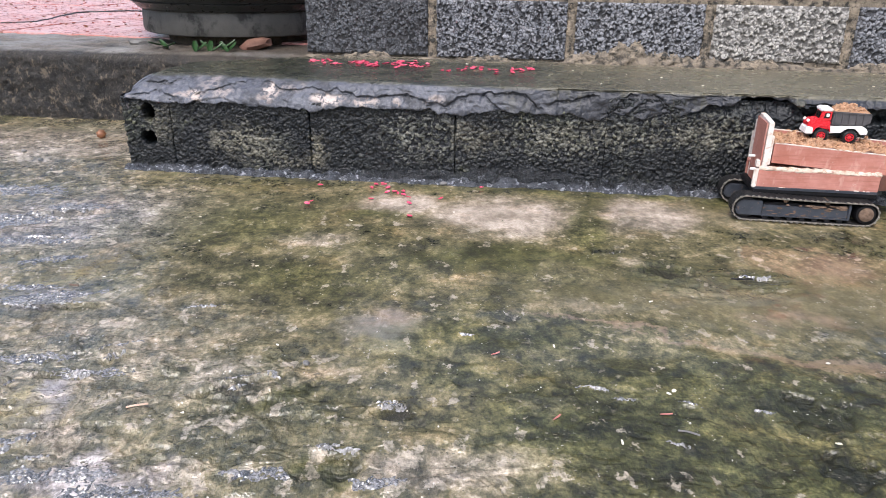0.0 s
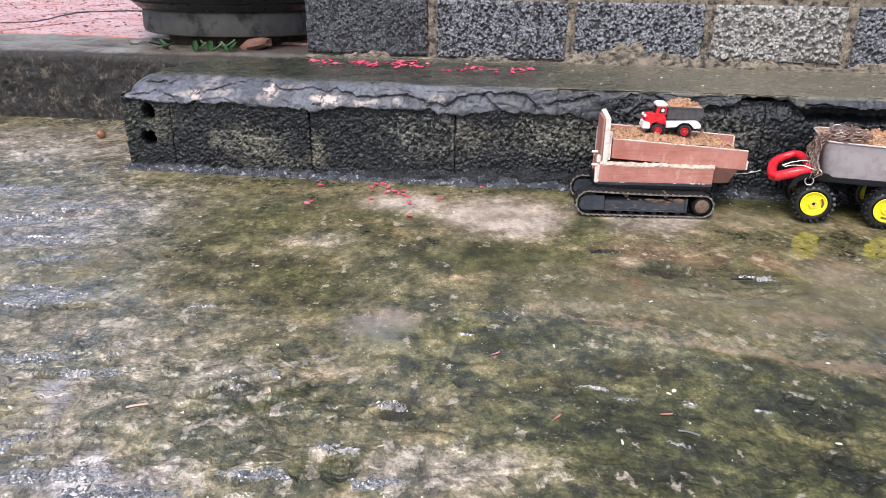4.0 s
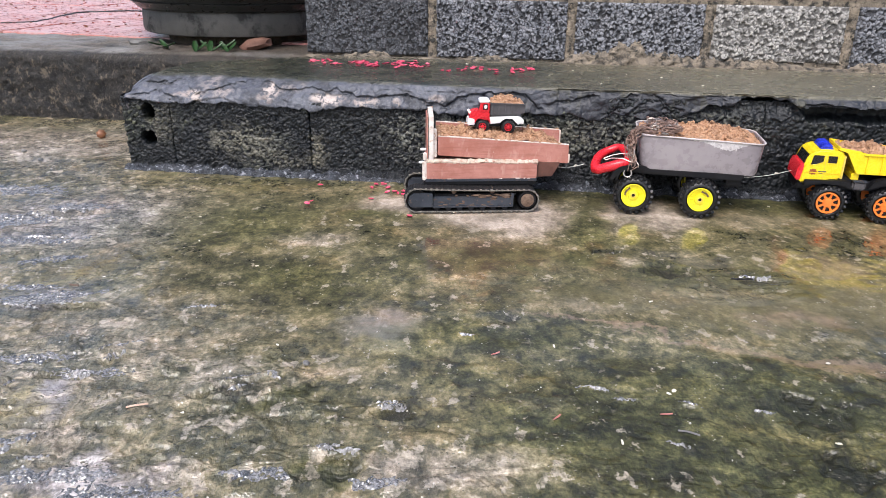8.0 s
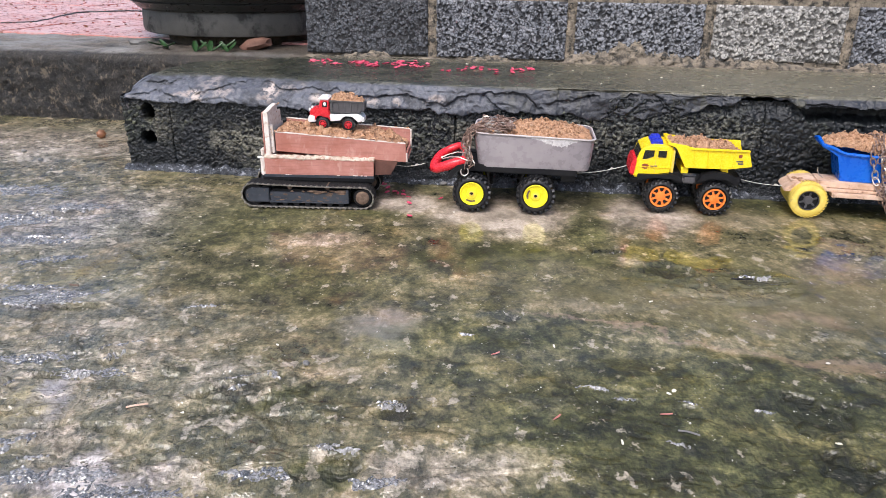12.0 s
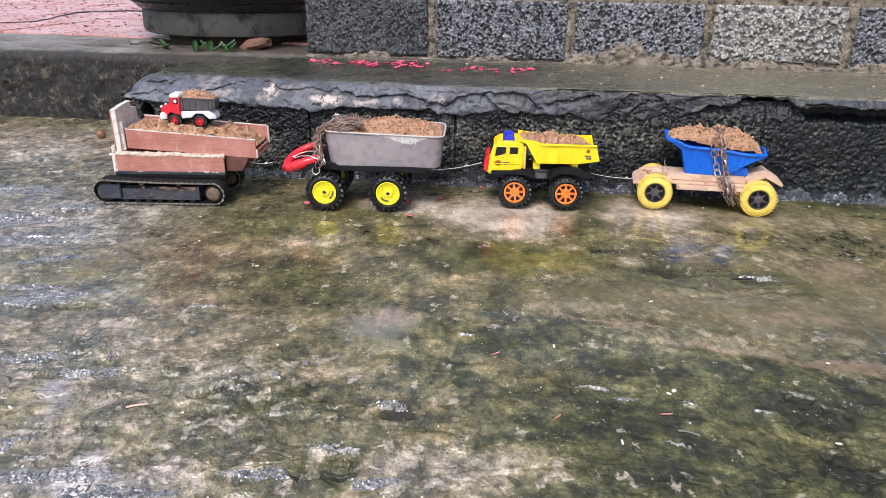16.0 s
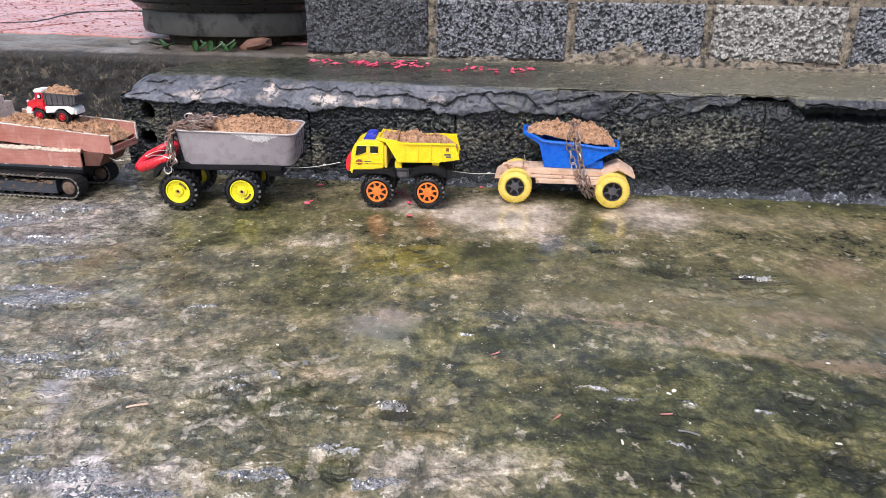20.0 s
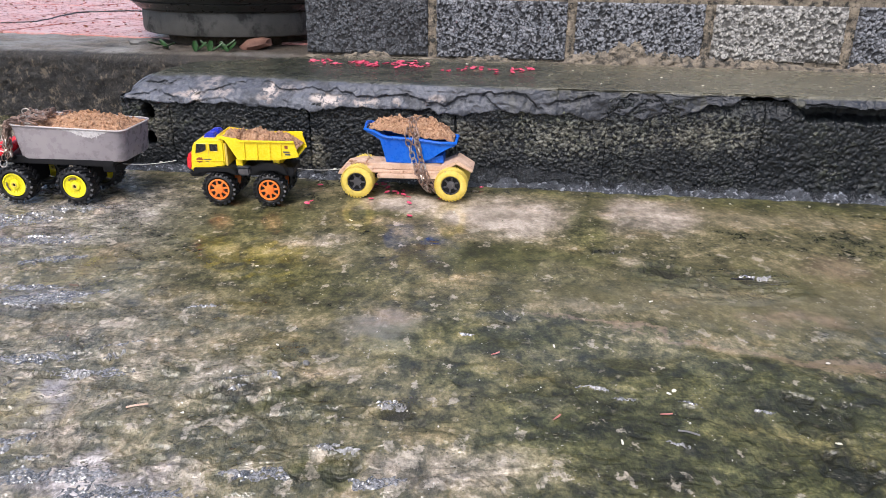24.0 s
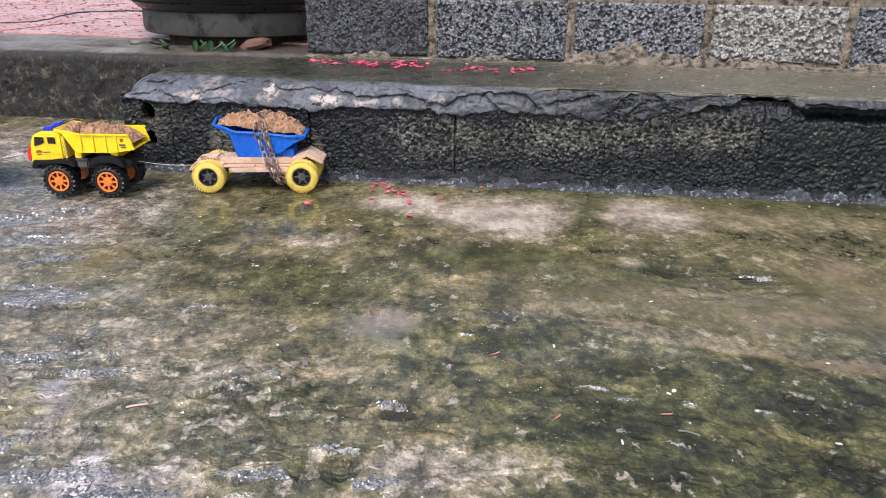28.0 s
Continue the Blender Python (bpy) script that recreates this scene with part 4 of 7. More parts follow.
            row.append(on_line(LEDGE_A, LEDGE_TURN, s, d, z))
        rows_.append(row)
    # turn the free end down
    for row in rows_:
        x, y, z = row[0]
        row.insert(0, (x + 0.006, y, min(z, 0.135)))
    part("cap", grid_mesh("cap", rows_, CAP), None, ledge, "cracked dark cement cap")
    # cement fillet at the foot, and a lumpy black band above it
    rows_ = []
    for d, h in [(0.004, 0.017), (-0.002, 0.014), (-0.005, 0.011), (-0.009, 0.007), (-0.013, 0.003), (-0.018, -0.006)]:
        rows_.append([on_line(LEDGE_A, LEDGE_TURN, s, d * (1 + 0.7 * fbm(Vector((s * 22, 1, h * 40)), 4)), h * max(0.15, 0.75 + 0.9 * fbm(Vector((s * 26, 3, h * 9)), 4)) + 0.0015 * noise.noise(Vector((s * 240, h * 300, 1)))) for s in steps(0, 1.75, 900) + [2.6]])
    part("fillet", grid_mesh("fillet", rows_, FILLET), None, ledge, "lumpy wet grey cement fillet")
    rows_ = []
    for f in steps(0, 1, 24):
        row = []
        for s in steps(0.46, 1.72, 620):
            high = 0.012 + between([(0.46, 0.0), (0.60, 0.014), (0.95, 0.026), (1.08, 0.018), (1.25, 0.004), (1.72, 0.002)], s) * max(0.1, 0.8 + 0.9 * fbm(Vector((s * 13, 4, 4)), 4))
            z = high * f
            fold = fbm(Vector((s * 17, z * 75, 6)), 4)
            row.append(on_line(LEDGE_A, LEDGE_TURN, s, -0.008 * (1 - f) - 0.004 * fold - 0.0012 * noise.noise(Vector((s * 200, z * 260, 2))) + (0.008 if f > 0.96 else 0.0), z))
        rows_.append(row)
    part("splash", grid_mesh("splash", rows_, FOOT_BAND), None, ledge, "black lumpy band along the foot")


def build_wall():
    wall = thing("wall_north", "grey cinder-block garden wall with sandy mortar", "wall", kind="structure")
    ends = [0.0, 0.336, 0.683, 1.005, 1.318, 1.655, 1.985, 2.315, 2.65]
    for c in range(2):
        z0 = 0.209 + 0.158 * c
        cuts = ends if c % 2 == 0 else [0.0, 0.16] + [e + 0.16 for e in ends[1:-1]] + [2.65]
        for k in range(len(cuts) - 1):
            a, b = cuts[k] + (0.0 if k == 0 else 0.011), cuts[k + 1] - 0.011
            if b - a < 0.03:
                continue
            mat = BLOCK_PALE if (c == 0 and k == 3) else BLOCK_DARK if (c == 0 and k == 0) else BLOCK_WALL
            step = 0.0018 if c == 0 and k < 5 else 0.02
            lean = 0.004 * ((k * 7 + c) % 3)
            pale = mat is BLOCK_PALE
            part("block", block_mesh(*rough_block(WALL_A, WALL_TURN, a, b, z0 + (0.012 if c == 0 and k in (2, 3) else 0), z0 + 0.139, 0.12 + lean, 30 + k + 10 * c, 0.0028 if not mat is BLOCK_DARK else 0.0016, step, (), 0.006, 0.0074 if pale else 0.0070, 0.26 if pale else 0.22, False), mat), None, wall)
    bm = box(0.012, 2.64, 0.009, 0.125, 0.19, 0.519)
    for v in bm.verts:
        v.co = Vector(on_line(WALL_A, WALL_TURN, v.co.x, v.co.y, v.co.z))
    part("mortar", bm, MORTAR, wall, "sandy brown mortar joints")
    # mortar squeezed out in the upright joints and along the foot
    for k, e in enumerate(ends[1:6]):
        rows_ = []
        for z in steps(0.203, 0.356, 40):
            rows_.append([on_line(WALL_A, WALL_TURN, e + u * 0.012 * (1 + 0.35 * fbm(Vector((z * 40, k, 1)), 3)), 0.004 + 0.005 * abs(u) ** 2 - 0.003 * fbm(Vector((z * 60, u * 2, k)), 4), z) for u in steps(-1, 1, 8)])
        part("joint", grid_mesh("joint", rows_, MORTAR), None, wall)
    rows_ = []
    ss = steps(0.0, 1.7, 700) + steps(1.72, 2.64, 20)
    for h in steps(0, 1, 16):
        row = []
        for s in ss:
            high = 0.004 + 0.030 * max(0, fbm(Vector((s * 9, 2, 0)), 5) + 0.12) + between([(0.66, 0.0), (0.70, 0.012), (0.78, 0.044), (0.89, 0.040), (0.95, 0.020), (1.10, 0.010), (1.33, 0.006)], s) * max(0.2, 1.0 + 0.7 * fbm(Vector((s * 22, 6, 0)), 4))
            row.append(on_line(WALL_A, WALL_TURN, s, -0.010 * (1 - h) ** 1.3 - 0.0045 + 0.006 * fbm(Vector((s * 48, h * high * 70, 5)), 5) + 0.002 * noise.noise(Vector((s * 260, h * high * 260, 3))) + 0.010 * h ** 8, 0.201 + high * h))
        rows_.append(row)
    part("bed_joint", grid_mesh("bed_joint", rows_, MORTAR), None, wall)


def build_terrace():
    kerb = thing("kerb", "mossy dark concrete kerb of a raised terrace", "kerb", kind="structure")
    rows_ = []
    prof = [(0.0, z) for z in steps(-0.01, 0.168, 38)] + [(0.004, 0.177), (0.011, 0.183), (0.022, 0.187), (0.045, 0.189)] + [(d, 0.190) for d in steps(0.07, 0.60, 44)]
    xs = [-5, -3.4, -2.2] + steps(-1.9, -0.20, 320) + [0.2, 1, 2.6]
    for d, z in prof:
        rows_.append([(x, 1.912 - 0.14 * x + d * (1 - 0.10 * (x + 1.0)) + (0.006 * fbm(Vector((x * 22, z * 22, d * 22)), 4) + 0.0035 * noise.noise(Vector((x * 120, z * 120, 2)))) * (z < 0.187), z + (0.003 * fbm(Vector((x * 25, d * 25, 3)), 4) + 0.004 * fbm(Vector((x * 6, d * 9, 5)), 3)) * (z > 0.18)) for x in xs])
    part("kerb_face", grid_mesh("kerb_face", rows_, KERB), None, kerb)
    fill = thing("soil_bed", "dark damp soil packed behind the ledge", "soil", kind="structure")
    part("soil", sheet(steps(-0.68, -0.30, 70), steps(1.72, 2.10, 50), lambda x, y: 0.172 + 0.010 * fbm(Vector((x * 30, y * 30, 1)), 4) - 2.2 * max(0, -0.645 - x) - 0.25 * max(0, 1.78 - y)), SOIL, fill)
    floor = thing("terrace_floor", "worn pink terrace tiles with fallen specks", "floor", kind="structure")
    slope = -0.265
    bed = box(-4.9, 3.6, 0.0, 5.2, 0.0, 0.186)
    for v in bed.verts:
        v.co.y += 2.143 + slope * v.co.x
    part("bed", bed, MORTAR_DARK, floor)
    rnd = random.Random(4)
    turn = math.atan(slope)
    c, n = math.cos(turn), math.sin(turn)
    tile = mesh_of("tile", box(-0.2985, 0.2985, -0.2985, 0.2985, -0.009, 0.0, 0.002), TILE)
    for i in range(-7, 9):
        for j in range(0, 8):
            x, y = -1.25 + 0.60 * (i + 0.35 * (j % 2)) * c - (0.30 + 0.60 * j) * n, 2.143 + slope * -1.25 + 0.60 * (i + 0.35 * (j % 2)) * n + (0.30 + 0.60 * j) * c
            if -4.5 < x < 3.2:
                t = part("tile", tile, None, floor)
                t.matrix_basis = pose(x, y, 0.1955 + rnd.uniform(-0.001, 0.001), rnd.uniform(-0.15, 0.15), rnd.uniform(-0.15, 0.15), math.degrees(turn))
    # a crack across the tiles
    pts = [(-1.95, 2.86), (-1.72, 2.83), (-1.60, 2.90), (-1.64, 3.10), (-1.68, 3.40), (-1.50, 3.52), (-1.34, 3.46), (-1.36, 3.75), (-1.36, 4.05)]
    path = []
    for (x0, y0), (x1, y1) in zip(pts, pts[1:]):
        path += [(x0 + (x1 - x0) * f + rnd.uniform(-0.006, 0.006), y0 + (y1 - y0) * f + rnd.uniform(-0.012, 0.012), 0.1962) for f in steps(0, 0.9, 8)]
    part("crack", tube(path, 0.0042, 4), MORTAR_DARK, floor, "thin black crack")


def build_pot():
    pot = thing("flower_pot", "large dark stoneware pot on a grey cement foot", "pot")
    cx, cy, wide = -0.655, 2.505, 1.66
    body = [(0.200, 0.290), (0.209, 0.291), (0.214, 0.298), (0.219, 0.308), (0.224, 0.312), (0.222, 0.316), (0.228, 0.320), (0.236, 0.330), (0.250, 0.350), (0.268, 0.42), (0.285, 0.52), (0.29, 0.62), (0.28, 0.70), (0.29, 0.73), (0.29, 0.76), (0.26, 0.76), (0.24, 0.68), (0.0, 0.67)]
    part("body", lathe([(r * wide, z) for r, z in body], 80, centre=(cx, cy, 0)), POT, pot)
    foot = [(0.0, 0.219), (0.199, 0.219), (0.204, 0.222), (0.2060, 0.232), (0.2050, 0.282), (0.202, 0.290), (0.0, 0.291)]
    part("foot", lathe([(r * wide, z) for r, z in foot], 80, centre=(cx, cy, 0)), POT_FOOT, pot, "weathered grey cement foot ring")
    part("base_block", lathe([(0.0, 0.18), (0.27, 0.18), (0.27, 0.2195), (0.0, 0.2195)], 24, centre=(cx, cy, 0)), SOIL, pot)


def blob_mesh(name, size, mat, seed, rough=0.25, sub=2):
    bm = bmesh.new()
    bmesh.ops.create_icosphere(bm, subdivisions=sub, radius=1)
    for v in bm.verts:
        k = 1 + rough * noise.noise(v.co * 1.7 + Vector((seed * 3.1, 0, 0)))
        v.co = Vector((v.co.x * size[0] * k, v.co.y * size[1] * k, v.co.z * size[2] * k))
    return mesh_of(name, bm, mat)


def petal_mesh(name, w, l, mat, seed):
    bm = bmesh.new()
    r = random.Random(seed)
    rows_ = []
    for j in range(5):
        v = j / 4
        half = w * (0.25 + math.sin(math.pi * (0.12 + 0.8 * v)) * 0.75) / 2
        rows_.append([(u * half, (v - 0.5) * l, 0.0012 + 0.22 * w * u * u + 0.12 * l * (v - 0.5) ** 2 + r.uniform(0, 0.0006)) for u in (-1, -0.5, 0, 0.5, 1)])
    top = [[bm.verts.new(p) for p in row] for row in rows_]
    low = [[bm.verts.new((p[0], p[1], p[2] - 0.0006)) for p in row] for row in rows_]
    for g in (top, low):
        for j in range(4):
            for i in range(4):
                bm.faces.new((g[j][i], g[j][i + 1], g[j + 1][i + 1], g[j + 1][i]))
    rim = lambda g: [g[0][i] for i in range(5)] + [g[j][4] for j in range(1, 5)] + [g[4][i] for i in range(3, -1, -1)] + [g[j][0] for j in range(3, 0, -1)]
    a, b = rim(top), rim(low)
    for i in range(len(a)):
        bm.faces.new((a[i], a[(i + 1) % len(a)], b[(i + 1) % len(a)], b[i]))
    return mesh_of(name, bm, mat)


def scatter(name, meshes, spots, label, category, group, rnd, tilt=14):
    for k, (x, y, z) in enumerate(spots):
        ob = tagged(new(name, meshes[k % len(meshes)]), label, category, group)
        ob.matrix_basis = pose(x, y, z, rnd.uniform(-tilt, tilt), rnd.uniform(-tilt, tilt), rnd.uniform(0, 360))


CRUST_PATCHES = [(-0.575, 0.885, 0.062, 0.016, 4), (-0.600, 0.928, 0.050, 0.012, 0), (-0.520, 0.905, 0.040, 0.012, 8), (-0.500, 0.735, 0.055, 0.012, 6), (-0.405, 0.702, 0.045, 0.010, 0), (-0.360, 0.525, 0.060, 0.014, 4), (-0.285, 0.500, 0.060, 0.014, 0), (-0.800, 1.200, 0.110, 0.040, 10), (-0.690, 1.110, 0.085, 0.022, 4), (-0.860, 1.380, 0.100, 0.035, 0),
                 (-0.700, 1.280, 0.070, 0.022, 0), (-0.170, 0.525, 0.034, 0.010, 0), (-0.440, 0.560, 0.040, 0.012, 30), (-0.060, 0.520, 0.030, 0.010, 0), (-0.620, 1.020, 0.060, 0.014, 20)]


def build_crusts():
    """Scabs of broken skin: jagged, wet relief along the crests and in the roughest ground."""
    patches = [(*p, 1.0) for p in CRUST_PATCHES]
    for x0, y0, x1, y1 in CRESTS:
        patches.append(((x0 + x1) / 2, (y0 + y1) / 2, (x1 - x0) / 2 + 0.004, 0.0034, math.degrees(math.atan2(y1 - y0, x1 - x0)), 1.5))
    for hx, hy, rx, ry, rot in HOLLOWS[:5] + HOLLOWS[9:]:
        patches.append((hx - rx * 0.2, hy + ry * 1.02, rx * 0.75, 0.0030, rot, 1.3))
    for n, (cx, cy, rx, ry, rot, sharp) in enumerate(patches):
        step = 0.0011 if cy < 1.0 else 0.0016
        nu, nv = int(2.6 * rx / step), int(2.6 * ry / step)
        c, k = math.cos(radians(rot)), math.sin(radians(rot))
        vs, fs, spot = [], [], {}
        for j in range(nv + 1):
            for i in range(nu + 1):
                u, v = -1.3 * rx + 2.6 * rx * i / nu, -1.3 * ry + 2.6 * ry * j / nv
                p = Vector((u, v, n * 3.7))
                bend = 0.35 * ry * noise.noise(Vector((u * 40, n, 1)))
                r = math.hypot(u / rx, (v + bend) / ry)
                m = 1.0 - r + 0.55 * noise.noise(p * 70) + 0.40 * noise.noise(p * 190)
                if m < 0.05:
                    continue
                x, y = cx + u * c - v * k, cy + u * k + v * c
                jag = 0.5 - abs(noise.noise(p * 150)) * 1.4 + 0.5 * noise.noise(p * 330) - 0.5 * abs(noise.noise(p * 640))
                spot[i, j] = len(vs)
                vs.append((x, y, ground_height(x, y)[0] + min(0.0008, m * 0.004) - 0.0005 + 0.0024 * sharp * jag * min(1.0, m * 2.2)))
        for (i, j), a in spot.items():
            b, d, e = spot.get((i + 1, j)), spot.get((i + 1, j + 1)), spot.get((i, j + 1))
            if b is not None and d is not None and e is not None:
                fs.append((a, b, d, e))
        if fs:
            me = bpy.data.meshes.new("crust")
            me.from_pydata(vs, [], fs)
            me.materials.append(CRUST)
            tagged(new("crust", me), "glistening scab of grey crust on wet concrete", "crust", "scabs of crust")


def build_chips():
    """Thin wet flakes of broken skin, added as glints in the rough ground, and grit all over."""
    rnd = random.Random(31)
    spots = []
    # along the foot of the ledge: pale crumbs added as its glint line
    for _ in range(1500):
        s = rnd.uniform(0.0, 1.72)
        if fbm(Vector((s * 14, 0, 6)), 4) > -0.18:
            x, y, _z = on_line(LEDGE_A, LEDGE_TURN, s, -0.010 - abs(rnd.gauss(0, 0.0030)), 0)
            spots.append((x, y, 0.0004 + 0.0010 * rnd.random() ** 2))
    crusts = len(spots)
    # patches: middle, half sizes, count, largest chip
    for cx, cy, rx, ry, count, big in [(-0.58, 0.90, 0.11, 0.050, 330, 0.0052), (-0.53, 0.76, 0.12, 0.050, 230, 0.0048), (-0.44, 0.655, 0.06, 0.05, 150, 0.005), (-0.36, 0.54, 0.12, 0.04, 260, 0.0050), (-0.78, 1.22, 0.20, 0.14, 520, 0.0052), (-0.93, 1.60, 0.22, 0.15, 300, 0.005),
                                       (-0.10, 0.52, 0.20, 0.05, 200, 0.004), (0.06, 0.555, 0.10, 0.05, 160, 0.004), (0.28, 0.66, 0.22, 0.07, 150, 0.0036), (-0.25, 1.20, 0.25, 0.12, 120, 0.003), (-0.32, 0.82, 0.25, 0.10, 170, 0.0036)]:
        seeds = [(rnd.gauss(cx, rx * 0.7), rnd.gauss(cy, ry * 0.7)) for _ in range(count // 14)]
        for _ in range(count // 2):
            sx, sy = seeds[rnd.randrange(len(seeds))]
            spots.append((rnd.gauss(sx, 0.016), rnd.gauss(sy, 0.005), 0.0006 + (big * 0.42 - 0.0006) * rnd.random() ** 2.2))
    for _ in range(420):
        y = 0.45 + 1.2 * rnd.random() ** 1.3
        spots.append((rnd.uniform(-0.62, 0.66) * (y + 0.15), y, rnd.uniform(0.0005, 0.0010)))
    made = {0: ([], []), 1: ([], [])}
    for k_, (x, y, s) in enumerate(spots):
        vs, fs = made[int(k_ < crusts)]
        if y > 1.456 - 0.124 * x or y < 0.40:
            continue
        n = 4 + rnd.randrange(2)
        z = ground_height(x, y)[0]
        turn, tip, roll = rnd.uniform(-0.7, 0.7), rnd.gauss(0.25, 0.35), rnd.gauss(0, 0.20)
        m = Matrix.Translation((x, y, z + s * 0.12)) @ Matrix.Rotation(tip, 4, "X") @ Matrix.Rotation(roll, 4, "Y")
        base = len(vs)
        for ring, up in ((1.0, -0.30), (0.82, 0.22)):
            r0 = random.Random(n + int(s * 1e6))
            for k in range(n):
                a = turn + math.tau * k / n
                q = ring * s * r0.uniform(0.45, 1.3)
                vs.append(m @ Vector((1.7 * q * math.cos(a), 0.8 * q * math.sin(a), up * s)))
        fs.append(tuple(base + n + k for k in range(n)))
        fs += [(base + k, base + (k + 1) % n, base + n + (k + 1) % n, base + n + k) for k in range(n)]
    for key, name, mat, label, cat in ((0, "stone_chips", CHIPS, "wet broken flakes and grit on the concrete", "stone chips"), (1, "cement_crumbs", FILLET, "pale grey crumbs drawn as the glint line along the ledge", "crumbs")):
        me = bpy.data.meshes.new(name)
        me.from_pydata([tuple(v) for v in made[key][0]], [], made[key][1])
        me.materials.append(mat)
        tagged(new(name, me), label, cat, kind="stuff")


def build_litter():
    rnd = random.Random(11)
    red = [petal_mesh("petal", w, l, PETAL, i) for i, (w, l) in enumerate([(0.008, 0.012), (0.007, 0.011), (0.010, 0.010), (0.005, 0.010)])]
    pale = [petal_mesh("flake", w, l, PETAL_PALE, 20 + i) for i, (w, l) in enumerate([(0.003, 0.006), (0.0045, 0.005), (0.0025, 0.0065)])]
    # on the ledge: s along it and d behind its edge
    clumps = [(0.369, 0.303, 10, 0.018), (0.420, 0.250, 6, 0.02), (0.471, 0.291, 22, 0.02), (0.509, 0.247, 17, 0.018), (0.566, 0.297, 15, 0.016), (0.591, 0.253, 11, 0.018), (0.628, 0.278, 10, 0.02),
              (0.709, 0.209, 5, 0.02), (0.762, 0.249, 10, 0.016), (0.807, 0.206, 5, 0.02), (0.860, 0.229, 10, 0.018), (0.892, 0.253, 6, 0.014)]
    spots = []
    for s, d, n, sp in clumps:
        for _ in range(n):
            spots.append(on_line(LEDGE_A, LEDGE_TURN, s + rnd.gauss(0, sp * 0.7), min(0.34, d + rnd.gauss(0, sp * 0.9)), 0.204))
    scatter("petal", red, spots, "crimson fallen petal on the wet ledge", "petal", "fallen petals on the ledge", rnd)
    spots = []
    for x, y, n, sp in [(-0.128, 1.413, 6, 0.014), (-0.096, 1.375, 4, 0.012), (-0.076, 1.343, 2, 0.01), (-0.141, 1.337, 1, 0.012), (-0.064, 1.300, 1, 0.006), (-0.061, 1.237, 1, 0.006), (-0.264, 1.309, 2, 0.008),
                        (-0.268, 1.413, 1, 0.008), (0.090, 1.417, 1, 0.005), (-0.046, 1.356, 1, 0.02)]:
        for _ in range(n):
            spots.append((x + rnd.gauss(0, sp), min(y + rnd.gauss(0, sp), 1.44 - 0.124 * x), 0.0))
    scatter("petal", red, spots, "crimson fallen petal on the wet concrete", "petal", "fallen petals on the ground", rnd)
    spots = [on_line(LEDGE_A, LEDGE_TURN, s, d, 0.204) for s, d in [(0.344, 0.321), (0.375, 0.346), (0.404, 0.200), (0.651, 0.260), (0.737, 0.309), (0.936, 0.170), (0.989, 0.250), (1.063, 0.150), (1.107, 0.214), (1.147, 0.148), (1.179, 0.179), (1.217, 0.294),
             (1.247, 0.083), (1.308, 0.225), (1.352, 0.112), (1.419, 0.288), (1.485, 0.108), (1.505, 0.105), (1.575, 0.098), (1.600, 0.137), (1.266, 0.052), (1.041, 0.072)]]
    scatter("flake", pale, spots, "small cream petal on the wet ledge", "petal", "cream flakes on the ledge", rnd)
    spots = [(0.252, 0.662, 0), (0.259, 0.668, 0), (0.139, 0.764, 0), (-0.960, 1.895, 0), (-0.988, 1.697, 0), (-1.033, 1.642, 0), (0.461, 0.729, 0), (-0.447, 1.221, 0), (-0.410, 1.103, 0), (0.293, 0.889, 0), (0.564, 1.319, 0), (0.634, 1.306, 0), (0.714, 1.306, 0), (0.776, 1.319, 0), (0.396, 0.577, 0), (-0.204, 0.761, 0),
             (0.020, 1.257, 0), (0.180, 0.577, 0), (-0.288, 1.000, 0), (0.502, 1.294, 0), (-0.169, 1.209, 0)]
    scatter("flake", pale, spots, "small cream petal on the wet concrete", "petal", "cream flakes on the ground", rnd)
    scatter("petal", [petal_mesh("sliver", 0.0024, 0.013, SLIVER, 70)], [(0.121, 0.617, 0.0), (0.065, 0.745, 0.0), (0.238, 0.624, 0.0)], "thin crimson petal sliver on the wet concrete", "petal", "fallen petals on the ground", rnd, 3)
    # specks on the terrace
    bit = [petal_mesh("speck", 0.009, 0.013, SEED, 40), petal_mesh("speck", 0.008, 0.011, SLIVER, 41), petal_mesh("speck", 0.013, 0.012, SLIVER, 42)]
    spots = []
    for _ in range(190):
        y = 2.42 + 2.1 * rnd.random()
        x = -rnd.uniform(0.40, 0.62) * y
        if y > 2.16 - 0.265 * x and rnd.random() < 0.35 + 0.4 * (y - 2.4):
            spots.append((x, y, 0.1960))
    scatter("speck", bit, spots, "dry reddish blossom bit on pink tiles", "petal", "blossom bits on the terrace", rnd)
    # a ribbed seed on the ground
    bm = lathe([(0.0005, -0.008), (0.005, -0.0072), (0.009, -0.004), (0.0105, 0.0), (0.009, 0.0045), (0.005, 0.0072), (0.0005, 0.008)], 28)
    for v in bm.verts:
        a = math.atan2(v.co.y, v.co.x)
        v.co.x *= 1 + 0.09 * math.cos(7 * a)
        v.co.y *= 1 + 0.09 * math.cos(7 * a)
    nut = tagged(new("seed_pod", mesh_of("seed_pod", bm, SEED)), "ribbed brown seed pod on wet concrete", "seed pod")
    nut.matrix_basis = pose(-0.902, 1.830, 0.0085, 60, 0, 30) @ Matrix.Scale(1.15, 4)
    # twigs and pebbles
    def twig(pts, r, mat, label):
        tagged(new("twig", mesh_of("twig", tube(pts, r, 6), mat)), label, "twig", "twigs on the ground")
    twig([(-0.336, 0.629, 0.001), (-0.327, 0.632, 0.0016), (-0.315, 0.636, 0.001)], 0.0011, WOOD, "short pale twig on the wet concrete")
